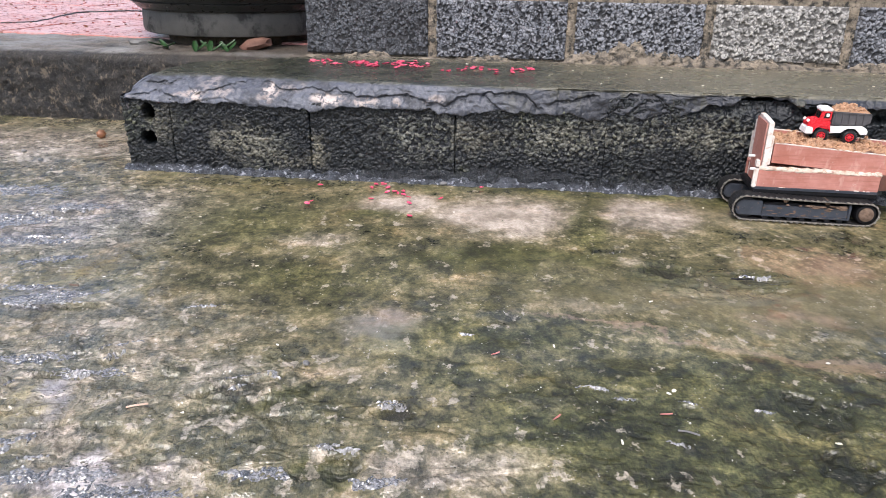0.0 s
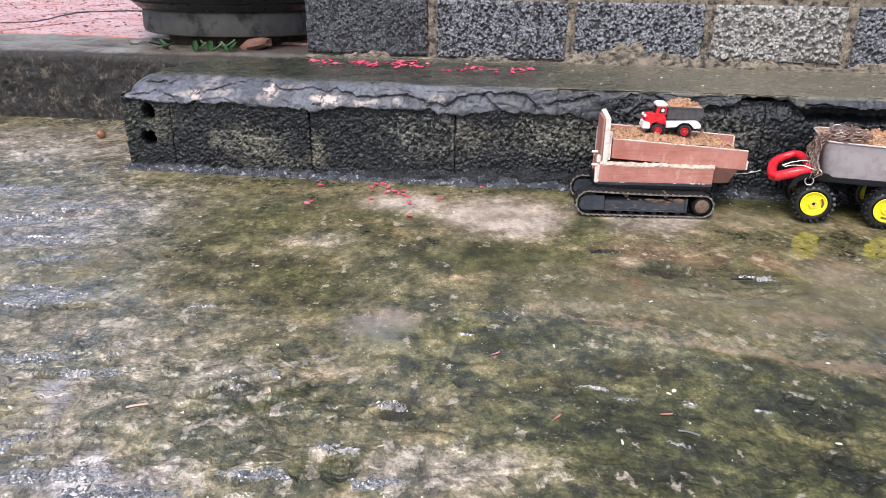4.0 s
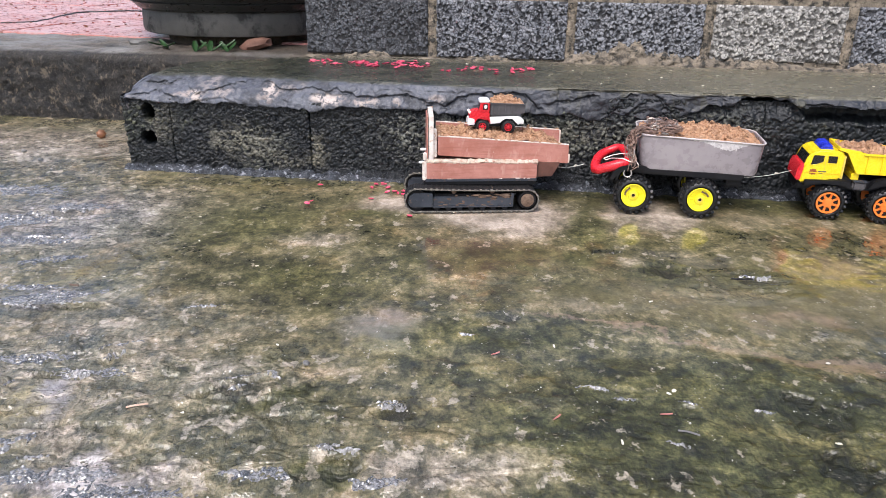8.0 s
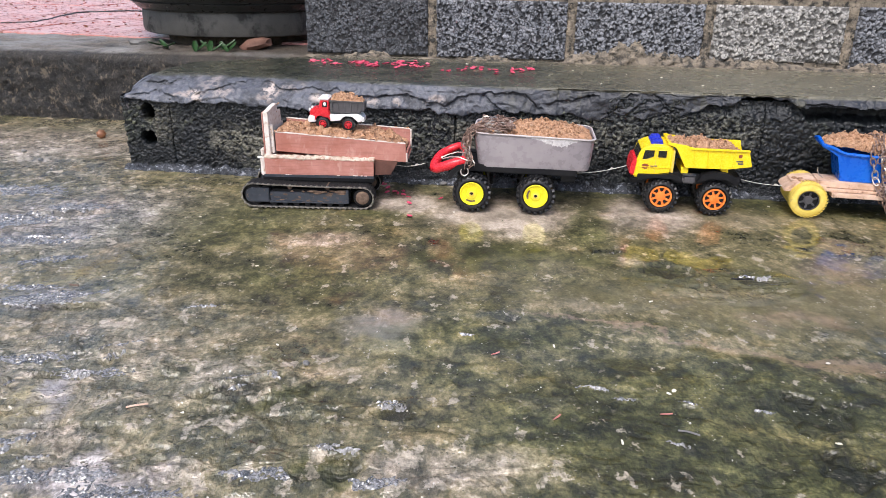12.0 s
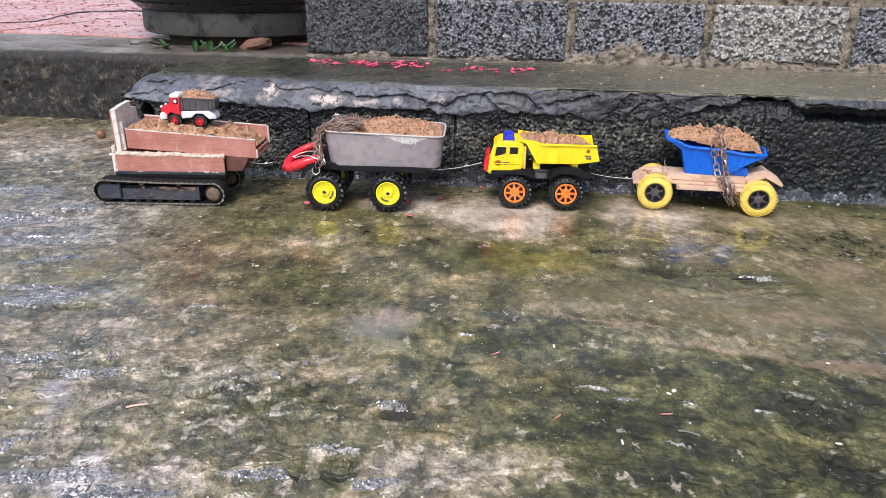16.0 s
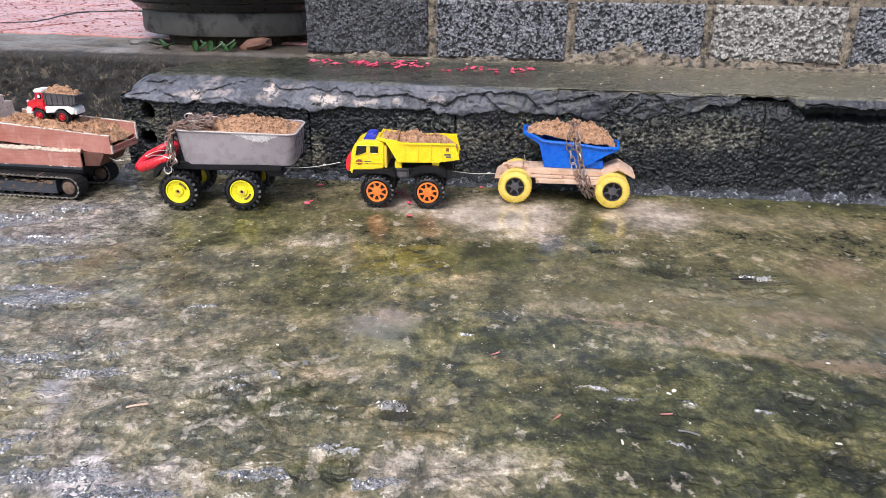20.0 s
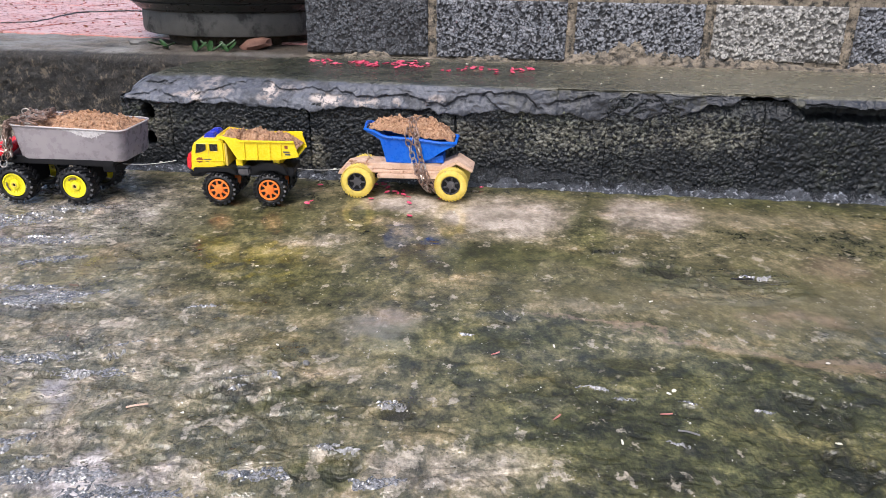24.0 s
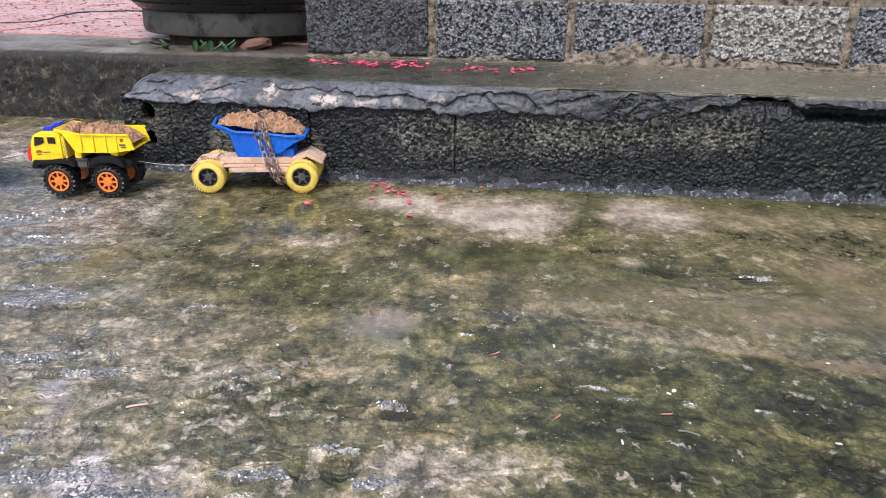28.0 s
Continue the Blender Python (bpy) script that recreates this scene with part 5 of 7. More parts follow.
    twig([(0.436, 0.972, 0.000), (0.448, 0.968, 0.001), (0.469, 0.971, 0.000)], 0.0011, BLACK, "short dark twig on the wet concrete")
    twig([(-0.542, 0.927, 0.002), (-0.527, 0.922, 0.003)], 0.0016, MUD, "short dark twig on the wet concrete")
    twig([(0.262, 0.589, 0.0015), (0.251, 0.594, 0.0022), (0.242, 0.597, 0.0012)], 0.0010, STONE, "short grey twig on the wet concrete")
    for x, y, s in [(0.000, 1.440, 0.006), (-1.022, 1.676, 0.006), (-0.943, 1.602, 0.005), (-0.161, 0.721, 0.004)]:
        ob = tagged(new("pebble", blob_mesh("pebble", (s * 1.3, s, s * 0.7), STONE, s * 999)), "small grey pebble on the wet concrete", "pebble", "pebbles on the ground")
        ob.matrix_basis = pose(x, y, s * 0.4 - 0.001, 0, 0, x * 400)
    # under the pot
    leaf = [petal_mesh("leaf", 0.020, 0.06, LEAF, 60), petal_mesh("leaf", 0.015, 0.05, LEAF, 61)]
    for k, (x, y, tilt, rz) in enumerate([(-0.829, 2.150, 50, 20), (-0.803, 2.129, 40, -50), (-0.721, 2.106, 62, 8), (-0.700, 2.108, 58, -12), (-0.678, 2.110, 66, 4), (-0.649, 2.084, 60, -20), (-0.637, 2.099, 64, 18), (-0.614, 2.114, 60, -8), (-0.848, 2.150, 30, 60), (-0.707, 2.150, 60, 30), (-0.633, 2.142, 60, -25)]):
        ob = tagged(new("leaf", leaf[k % 2]), "green weed leaf growing under the pot", "leaf", "weed leaves under the pot")
        ob.matrix_basis = pose(x, y, 0.199, tilt * 0.45, 0, rz * 2.2) @ Matrix.Scale(0.85, 4)
    ob = tagged(new("brick_shard", blob_mesh("brick_shard", (0.040, 0.018, 0.016), CLAY, 5, 0.5)), "broken red clay shard beside the pot", "shard")
    ob.matrix_basis = pose(-0.556, 2.163, 0.203, 8, -10, 12) @ Matrix.Scale(1.15, 4)
    ob = tagged(new("stone", blob_mesh("stone", (0.034, 0.022, 0.012), STONE, 8, 0.4)), "flat grey stone on the kerb", "stone")
    ob.matrix_basis = pose(-0.939, 2.239, 0.196, 0, 5, 15)


# ---- toys: each in its own space, x to its tail, y to its far side, origin under its near front wheel ----
def wheel(parent, x, y, z, r, width, rim_r, tyre_mat, rim_mat, style, near=True):
    """A wheel on its own axle; the outer face looks to -y when near."""
    w = new("wheel")
    w.parent = parent
    w.location = (x, y + width / 2, z)
    h, s = width / 2, -1 if near else 1
    core = r * (0.985 if style == "ring" else 0.93)
    part("tyre", lathe([(rim_r, -h * 0.80), (rim_r * 1.12, -h), (core * 0.84, -h * 0.98), (core * 0.95, -h * 0.80), (core, -h * 0.4), (core, h * 0.4), (core * 0.95, h * 0.80), (core * 0.84, h * 0.98), (rim_r * 1.12, h), (rim_r, h * 0.80)], 40, "y", closed=True), tyre_mat, w)
    lug = bmesh.new()
    count = 20 if style != "ring" else 32
    for k in range(count):
        a = math.tau * k / count
        for side in (-1, 1):
            off = 0.5 * math.tau / count if side > 0 else 0
            m = Matrix.Rotation(a + off, 4, "Y") @ Matrix.Translation((core * 0.985, side * h * 0.55, 0)) @ Matrix.Rotation(side * 0.5, 4, "X")
            lx, ly, lz = (r - core) * 1.05, h * 0.52, r * (0.075 if style != "ring" else 0.050)
            b0 = bmesh.new()
            box(-lx, lx, -ly, ly, -lz, lz, r * 0.012, b0, 1)
            b0.transform(m)
            tmp = bpy.data.meshes.new("t")
            b0.to_mesh(tmp)
            b0.free()
            lug.from_mesh(tmp)
            bpy.data.meshes.remove(tmp)
    part("tread", lug, tyre_mat, w)
    face = s * h
    if style == "star":
        part("rim_back", lathe([(rim_r * 0.97, -face * 0.85), (rim_r * 0.80, -face * 0.70), (rim_r * 0.35, -face * 0.62), (0.0004, -face * 0.62)], 28, "y"), rim_mat, w)
    if style == "dish":
        part("rim", lathe([(rim_r, face), (rim_r * 0.93, face * 1.02), (rim_r * 0.86, face * 0.86), (rim_r * 0.45, face * 0.70), (rim_r * 0.38, face * 0.95), (rim_r * 0.2, face * 1.0), (rim_r * 0.18, face * 0.8), (0.0004, face * 0.8)], 40, "y"), rim_mat, w)
        rib = bmesh.new()
        for k in range(16):
            b0 = box(rim_r * 0.5, rim_r * 0.84, -h * 0.03, h * 0.03, -0.0005, 0.0005)
            b0.transform(Matrix.Rotation(math.tau * k / 16, 4, "Y") @ Matrix.Translation((0, face * 0.84, 0)))
            tmp = bpy.data.meshes.new("t")
            b0.to_mesh(tmp)
            b0.free()
            rib.from_mesh(tmp)
            bpy.data.meshes.remove(tmp)
        part("ribs", rib, rim_mat, w)
        part("axle_cap", lathe([(rim_r * 0.13, face * 0.86), (rim_r * 0.25, face * 0.86), (rim_r * 0.23, face * 1.04), (rim_r * 0.14, face * 1.04)], 20, "y", closed=True), AMBER, w)
        part("bore", lathe([(0.0004, face * 0.90), (rim_r * 0.13, face * 0.90), (rim_r * 0.13, face * 0.80), (0.0004, face * 0.80)], 14, "y"), BLACK, w)
        for k in range(7):
            b0 = box(rim_r * 0.60, rim_r * 0.76, min(face * 0.88, face * 0.93), max(face * 0.88, face * 0.93), -rim_r * 0.05, rim_r * 0.05, 0.0003)
            b0.transform(Matrix.Rotation(0.9 + 0.16 * k, 4, "Y"))
            part("worn_mark", b0, MUD, w)
    else:
        deep = 0.55 if style == "ring" else 0.86
        part("rim_well", lathe([(rim_r, face), (rim_r * 0.95, face * 1.0), (rim_r * 0.90, face * deep * 0.85), (0.0004, face * deep * 0.80)], 36, "y"), BLACK if style == "ring" else DARK_GLASS, w)
        part("rim", lathe([(rim_r, face * 0.96), (rim_r * 0.99, face * 1.03), (rim_r * 0.84, face * 1.03), (rim_r * 0.82, face * 0.85)], 36, "y", closed=True) if style != "ring" else
             lathe([(rim_r, face * 0.9), (rim_r * 0.98, face * 0.98), (rim_r * 0.93, face * 0.95), (rim_r * 0.92, face * 0.8)], 36, "y", closed=True), rim_mat, w)
        n = 8 if style != "ring" else 6
        for k in range(n):
            b0 = box(rim_r * 0.25, rim_r * 0.88, -h * 0.08, h * 0.08, -rim_r * 0.10, rim_r * 0.10, rim_r * 0.03)
            b0.transform(Matrix.Rotation(math.tau * k / n, 4, "Y") @ Matrix.Translation((0, face * deep, 0)))
            part("spoke", b0, rim_mat, w)
        part("hub", lathe([(0.0004, face * deep * 0.8), (rim_r * 0.46, face * deep * 0.85), (rim_r * 0.42, face * (deep + 0.16)), (rim_r * 0.2, face * (deep + 0.22)), (0.0004, face * (deep + 0.22))], 24, "y"), rim_mat, w)
    return w


LINK = None


def chain(parent, points, size, mats, seed=1, flat=0.0):
    """Oval links end to end along a path; every other one turned on edge."""
    global LINK
    r = random.Random(seed)
    if LINK is None:
        LINK = {}
    path = [Vector(p) for p in points]
    total = sum((b - a).length for a, b in zip(path, path[1:]))
    n = int(total / (size * 0.72))
    for k in range(n):
        d, i = total * (k + 0.5) / n, 0
        while i < len(path) - 2 and d > (path[i + 1] - path[i]).length:
            d -= (path[i + 1] - path[i]).length
            i += 1
        seg = path[i + 1] - path[i]
        p = path[i] + seg.normalized() * min(d, seg.length)
        mat = mats[r.randrange(len(mats))]
        key = (round(size, 4), mat.name)
        if key not in LINK:
            oval = [(0.5 * size * math.cos(a), 0.29 * size * math.sin(a), 0) for a in steps(0, math.tau * 13 / 14, 13)]
            LINK[key] = mesh_of("link", tube(oval, size * 0.085, 6, closed=True), mat)
        ob = part("link", LINK[key], None, parent)
        q = seg.to_track_quat("X", "Z").to_matrix().to_4x4()
        ob.matrix_basis = Matrix.Translation(p) @ q @ Matrix.Rotation((0.35 if k % 2 else 1.35) + r.uniform(-0.4, 0.4) + flat * r.uniform(-1, 1), 4, "X") @ Matrix.Rotation(r.uniform(-0.3, 0.3) * (1 + flat), 4, "Z")


def loop_at(s):
    """A place on the crawler belt's loop, s metres from the front of the top run: x, z and the way it points (degrees)."""
    fx, fz, fr, rx, rz, rr = -0.029, 0.0245, 0.0225, 0.179, 0.0225, 0.0205
    lean = math.atan2((rz + rr) - (fz + fr), rx - fx)
    run, back, low, front = rx - fx, math.pi * rr, rx - fx, math.pi * fr
    s %= run + back + low + front
    if s < run:
        f = s / run
        return fx + run * f, fz + fr + ((rz + rr) - (fz + fr)) * f - 0.0015 * math.sin(math.pi * f), 0.0
    s -= run
    if s < back:
        a = s / rr
        return rx + rr * math.sin(a), rz + rr * math.cos(a), math.degrees(a)
    s -= back
    if s < low:
        return rx - s, 0.002, 180.0
    a = (s - low) / fr
    return fx - fr * math.sin(a), fz - fr * math.cos(a), 180 + math.degrees(a)


LOOP = 2 * 0.208 + math.pi * (0.0205 + 0.0225)
SHOES = []
EX_WHEELS, TR_WHEELS, YT_WHEELS, BC_WHEELS = [], [], [], []


def build_crawler():
    ex = thing("crawler_dumper", "homemade tracked toy dumper of faded red board", "toy")
    shoe_me = None
    for side, y in (("near", 0.0), ("far", 0.104)):
        belt = new("track")
        belt.parent = ex
        belt.location = (0, y, 0)
        if shoe_me is None:
            bm = box(-0.0050, 0.0050, 0.0, 0.034, -0.0015, 0.0010, 0.0004, None, 1)
            box(-0.0014, 0.0014, 0.002, 0.033, 0.0010, 0.0022, 0.0004, bm, 1)
            box(-0.0030, 0.0012, -0.0014, 0.0018, -0.0012, 0.0024, 0.0004, bm, 1)
            shoe_me = mesh_of("shoe", bm, BELT)
            shoe_me.materials.append(TRACK)
            for f in shoe_me.polygons:
                f.material_index = int(f.center.y < 0.0016)
        for k in range(54):
            ob = part("shoe", shoe_me, None, belt)
            SHOES.append((ob, LOOP * k / 54))
        f = new("track_frame")
        f.parent = ex
        f.location = (0, y, 0)
        out = [(-0.046, 0.016), (-0.040, 0.010), (0.0, 0.010), (0.0, 0.038), (-0.036, 0.038), (-0.044, 0.032)]
        part("idler_guard", prism(out, 0.002, 0.030, 0.0015), SLATE, f)
        part("side_panel", box(0.001, 0.152, 0.005, 0.028, 0.0115, 0.030, 0.0012), SLATE, f)
        part("lower_rail", box(0.0, 0.152, 0.002, 0.030, 0.0095, 0.0125, 0.0006), SLATE, f)
        part("end_post", box(0.148, 0.1525, 0.002, 0.030, 0.0095, 0.037, 0.0006), SLATE, f)
        part("upper_shelf", box(0.004, 0.150, 0.010, 0.028, 0.030, 0.0345, 0.001), BLACK, f)
        for x, z in ((-0.032, 0.024), (-0.018, 0.024)):
            part("bolt", lathe([(0.0002, 0.0005), (0.0022, 0.0005), (0.0020, 0.0022), (0.0002, 0.0022)][::1], 10, "y", (x, -0.0006, z)), SLATE, f)
        for k in range(7):
            part("road_roller", lathe([(0.0004, 0.004), (0.0050, 0.004), (0.0050, 0.030), (0.0004, 0.030)], 14, "y", (0.008 + 0.0215 * k, 0, 0.0078)), BLACK, f)
        for x in (0.040, 0.112):
            part("carrier_roller", lathe([(0.0004, 0.006), (0.0045, 0.006), (0.0045, 0.028), (0.0004, 0.028)], 14, "y", (x, 0, 0.0400)), MUD, f)
        spr = new("sprocket")
        spr.parent = ex
        spr.location = (0.179, y + 0.017, 0.0225)
        part("drum", lathe([(0.0004, -0.014), (0.0165, -0.014), (0.0180, -0.011), (0.0180, 0.014), (0.0004, 0.014)], 28, "y"), BLACK, spr)
        part("drum_cap", lathe([(0.0004, -0.0185), (0.0095, -0.0185), (0.0125, -0.0165), (0.0130, -0.013), (0.0004, -0.013)], 28, "y"), MUD, spr, "muddy round hub cap")
        idl = new("idler")
        idl.parent = ex
        idl.location = (-0.029, y + 0.017, 0.0245)
        part("idler_drum", lathe([(0.0004, -0.012), (0.0195, -0.012), (0.0195, 0.012), (0.0004, 0.012)], 28, "y"), BLACK, idl)
        EX_WHEELS.extend([(spr, 0.0205), (idl, 0.0225)])
        # mud caked on the frame
        if side == "near":
            r = random.Random(2)
            for k in range(34):
                x = r.uniform(0.04, 0.148) if k < 18 else r.uniform(0.0, 0.15)
                z = 0.0325 if k < 11 else 0.0285 if k < 18 else 0.0125 if k < 24 else r.uniform(0.013, 0.028)
                me = blob_mesh("mud_clod", (r.uniform(0.003, 0.010), 0.003 if k < 18 else 0.0012, r.uniform(0.0012, 0.0032)), MUD, k, 0.6, 1)
                ob = part("mud_clod", me, None, f)
                ob.location = (x, 0.0055, z + r.uniform(-0.001, 0.001))
    part("cross_frame", box(0.02, 0.13, 0.030, 0.108, 0.016, 0.042, 0.003), BLACK, ex)
    part("turntable", lathe([(0.0004, 0.038), (0.040, 0.038), (0.040, 0.047), (0.0004, 0.047)], 32, "z", (0.075, 0.071, 0)), BLACK, ex)
    part("deck", box(-0.016, 0.199, 0.0265, 0.118, 0.0455, 0.0585, 0.002), BLACK, ex, "black plastic deck")
    part("deck_rim", box(-0.013, 0.199, 0.0250, 0.027, 0.0535, 0.0585, 0.0006), SLATE, ex)
    part("counterweight", box(0.150, 0.196, 0.034, 0.108, 0.040, 0.048, 0.003), BLACK, ex)
    # lower box of boards
    part("lower_side_board", box(-0.0105, 0.1985, 0.0260, 0.0300, 0.0585, 0.0895, 0.0006), BOARD, ex)
    part("lower_side_board", box(-0.0105, 0.1985, 0.1140, 0.1180, 0.0585, 0.0895, 0.0006), BOARD, ex)
    part("lower_tail_board", prism([(0.1988, 0.0585), (0.2300, 0.0600), (0.2430, 0.0830), (0.2430, 0.0870), (0.1988, 0.0870)], 0.0350, 0.1172, 0.0006), BOARD_SHADED, ex, "darker brown end board")
    part("lower_top_board", box(-0.0105, 0.1985, 0.0302, 0.1138, 0.0860, 0.0893, 0.0006), BOARD, ex)
    r = random.Random(5)
    # cream filler squeezed along the seam
    rows_ = []
    for a in steps(-0.35 * math.pi, 0.80 * math.pi, 9):
        rows_.append([(x, 0.0320 - 0.0065 * math.cos(a) * (1 + 0.30 * fbm(Vector((x * 60, a, 0)), 3)), 0.0912 + (0.0048 - 0.010 * max(0, x - 0.05) * 0.8) * math.sin(a) * (1 + 0.8 * fbm(Vector((x * 90, a, 2)), 3)) - 0.012 * max(0, x)) for x in steps(-0.011, 0.2, 110)])
    part("filler_seam", grid_mesh("filler_seam", rows_, CREAM), None, ex, "lumpy cream filler along the seam")
    # upper tray, tipped towards its tail
    def lean(x):
        return 0.1375 - 0.0720 * (x - 0.011)
    for y, up, nm in ((0.0370, 0.0, "tray_side_board"), (0.1270, 0.008, "tray_side_board")):
        x0, x1 = 0.011, 0.2590
        part(nm, prism([(x0, lean(x0) - 0.036 + up), (x1, lean(x1) - 0.0355 + up), (x1, lean(x1) + up), (x0, lean(x0) + up)], y, y + 0.0042, 0.0005), BOARD, ex)
        part("board_edge", prism([(x0, lean(x0) + up), (x1, lean(x1) + up), (x1, lean(x1) + up + 0.0016), (x0, lean(x0) + up + 0.0016)], y - 0.0003, y + 0.0045, 0.0003), FOAM, ex, "chipped pale board edge")
        part("board_end", box(x1, x1 + 0.003, y - 0.0003, y + 0.0045, lean(x1) - 0.0345 + up, lean(x1) - (0.018 if up == 0 else 0.0) + up, 0.0006), FOAM, ex)
    part("tray_floor", prism([(0.009, lean(0.009) - 0.034), (0.262, lean(0.262) - 0.034), (0.262, lean(0.262) - 0.030), (0.009, lean(0.009) - 0.030)], 0.0412, 0.1270, 0.0005), BOARD, ex)
    part("tray_tail_board", box(0.2565, 0.2600, 0.0413, 0.1269, 0.0850, 0.0985, 0.0005), BOARD, ex)
    # front plate with a stepped top
    front = [(0.0280, 0.056), (0.1300, 0.056), (0.1300, 0.150), (0.1170, 0.152), (0.1165, 0.1760), (0.0990, 0.178), (0.0950, 0.174), (0.0945, 0.192), (0.060, 0.190), (0.0280, 0.187)]
    bm = prism([(y, z - 0.010) for y, z in front], -0.0065, 0.0025, 0.0006)
    bm.transform(Matrix(((0, 1, 0, 0), (1, 0, 0, 0), (0, 0, 1, 0), (0, 0, 0, 1))))
    bmesh.ops.reverse_faces(bm, faces=bm.faces)
    part("front_plate", bm, FOAM, ex, "stepped white front plate")
    part("front_skin", box(-0.0102, -0.0078, 0.030, 0.094, 0.060, 0.176, 0.0005), BOARD, ex)
    part("front_batten", box(0.0018, 0.0085, 0.0345, 0.0410, 0.098, 0.152, 0.0008), FOAM, ex)
    part("lower_lug", box(-0.0185, -0.0104, 0.0262, 0.034, 0.056, 0.092, 0.0015), FOAM, ex)
    part("upper_lug", box(-0.0165, -0.0104, 0.0262, 0.040, 0.094, 0.108, 0.0015), FOAM, ex)
    for y, z, l in ((0.034, 0.0895, 0.025), (0.070, 0.105, 0.021)):
        part("peg", lathe([(0.0003, -l), (0.0022, -l), (0.0026, 0.003 - l), (0.0026, -0.010), (0.0003, -0.010)], 12, "x", (0, y, z)), WHITE, ex)
    rc = random.Random(15)
    for k in range(5):
        x, l = rc.uniform(0.0, 0.18), rc.uniform(0.003, 0.012)
        part("paint_chip", box(x, x + l, 0.0254, 0.0262, 0.0580, 0.0592 + rc.uniform(0, 0.0012), 0.0002), FOAM, ex)
    for k in range(34):
        x = rc.uniform(0.0, 0.255)
        y, z = (0.0385, lean(x) + 0.0022) if k % 3 else (0.129, lean(x) + 0.0102)
        if k > 26:
            x, y, z = rc.uniform(-0.003, 0.003), rc.uniform(0.05, 0.115), 0.1790 if y < 0.094 else 0.1660
        ob = part("sand_crumb", blob_mesh("sand_crumb", (rc.uniform(0.002, 0.006), 0.0022, rc.uniform(0.0010, 0.0020)), SAND, k, 0.6, 1), None, ex)
        ob.location = (x, y, z)
    sand = tagged(part("sand_load", heap(steps(0.0108, 0.2560, 130), steps(0.0413, 0.1268, 52), lambda x, y: lean(x) + 0.0050 + 0.0035 * math.exp(-((x - 0.12) / 0.07) ** 2) - 0.016 * max(0, (x - 0.205) / 0.05) ** 1.5, lambda x, y: lean(x) + 0.0015 - 0.016 * max(0, (x - 0.205) / 0.05) ** 1.5, 3.0, 0.0085), SAND),
                  "damp brown sand filling the dumper's tray", "sand", kind="stuff")
    return ex, sand


def build_small_truck():
    t = thing("small_dump_truck", "little red and white toy dump truck on sand", "toy")
    wz, r = 0.1510, 0.0142
    y0, y1 = 0.050, 0.090
    for x in (0.0910, 0.1440):
        for near, y in ((True, y0), (False, y1 - 0.011)):
            wheel(t, x, y, wz - (0.0014 if x > 0.1 else 0), r, 0.011, 0.0078, RUBBER, RED, "star", near)
    part("chassis", box(0.064, 0.170, y0 + 0.010, y1 - 0.010, 0.150, 0.162, 0.001), BLACK, t)
    part("bumper", prism([(0.0600, 0.1535), (0.0765, 0.1535), (0.0740, 0.1680), (0.0625, 0.1680)], y0 + 0.001, y1 - 0.001, 0.002), WHITE, t)
    hood = [(0.0640, 0.1665), (0.0775, 0.1665), (0.083, 0.1655), (0.101, 0.1655), (0.1055, 0.158), (0.1055, 0.1800), (0.0840, 0.1830), (0.0690, 0.1810), (0.0645, 0.1760)]
    part("bonnet", prism(hood, y0 + 0.003, y1 - 0.003, 0.0022), RED, t)
    part("cab", prism([(0.0825, 0.1795), (0.1055, 0.1795), (0.1055, 0.1985), (0.0870, 0.1985)], y0 + 0.004, y1 - 0.004, 0.0018), RED, t)
    part("roof", prism([(0.0830, 0.1980), (0.1060, 0.1980), (0.1055, 0.2050), (0.0850, 0.2055)], y0 + 0.0035, y1 - 0.0035, 0.0022), WHITE, t)
    part("side_window", prism([(0.0905, 0.1850), (0.1015, 0.1850), (0.1015, 0.1960), (0.0925, 0.1960)], y0 + 0.0032, y0 + 0.006, 0.0006), DARK_GLASS, t)
    part("windscreen", prism([(0.0832, 0.184), (0.0850, 0.184), (0.0875, 0.196), (0.0862, 0.196)], y0 + 0.008, y1 - 0.008, 0.0003), DARK_GLASS, t)
    part("mirror", box(0.0940, 0.0995, y0 + 0.0005, y0 + 0.0035, 0.1875, 0.1945, 0.001), WHITE, t)
    for y in (y0 + 0.006, y1 - 0.012):
        part("headlight", box(0.0622, 0.067, y, y + 0.006, 0.176, 0.1815, 0.0012), WHITE, t)
    part("wheel_arch", prism([(0.0760, 0.1580), (0.0790, 0.1655), (0.0860, 0.1700), (0.0960, 0.1700), (0.1030, 0.1655), (0.1060, 0.1580), (0.1075, 0.1580), (0.1050, 0.1690), (0.0970, 0.1725), (0.0850, 0.1725), (0.0765, 0.1690), (0.0745, 0.158)][::-1], y0 + 0.0015, y0 + 0.008, 0.0004), RED, t)
    part("side_skirt", prism([(0.1060, 0.1555), (0.1280, 0.1575), (0.1310, 0.1640), (0.1380, 0.1680), (0.1520, 0.1675), (0.1590, 0.1600), (0.1640, 0.1540), (0.1730, 0.1570), (0.1740, 0.1660), (0.1640, 0.1720), (0.1060, 0.1700)][::-1], y0 + 0.002, y1 - 0.002, 0.0012), WHITE, t)
    bed = [(0.1070, 0.1725), (0.1690, 0.1725), (0.1745, 0.1830), (0.1745, 0.1960), (0.1070, 0.1985)]
    part("dump_bed", prism(bed, y0 + 0.003, y1 - 0.003, 0.0012), GREY, t)
    for k in range(5):
        x = 0.1105 + 0.0130 * k
        part("bed_rib", box(x, x + 0.0022, y0 + 0.0012, y0 + 0.0034, 0.1735, 0.1975, 0.0005), GREY, t)
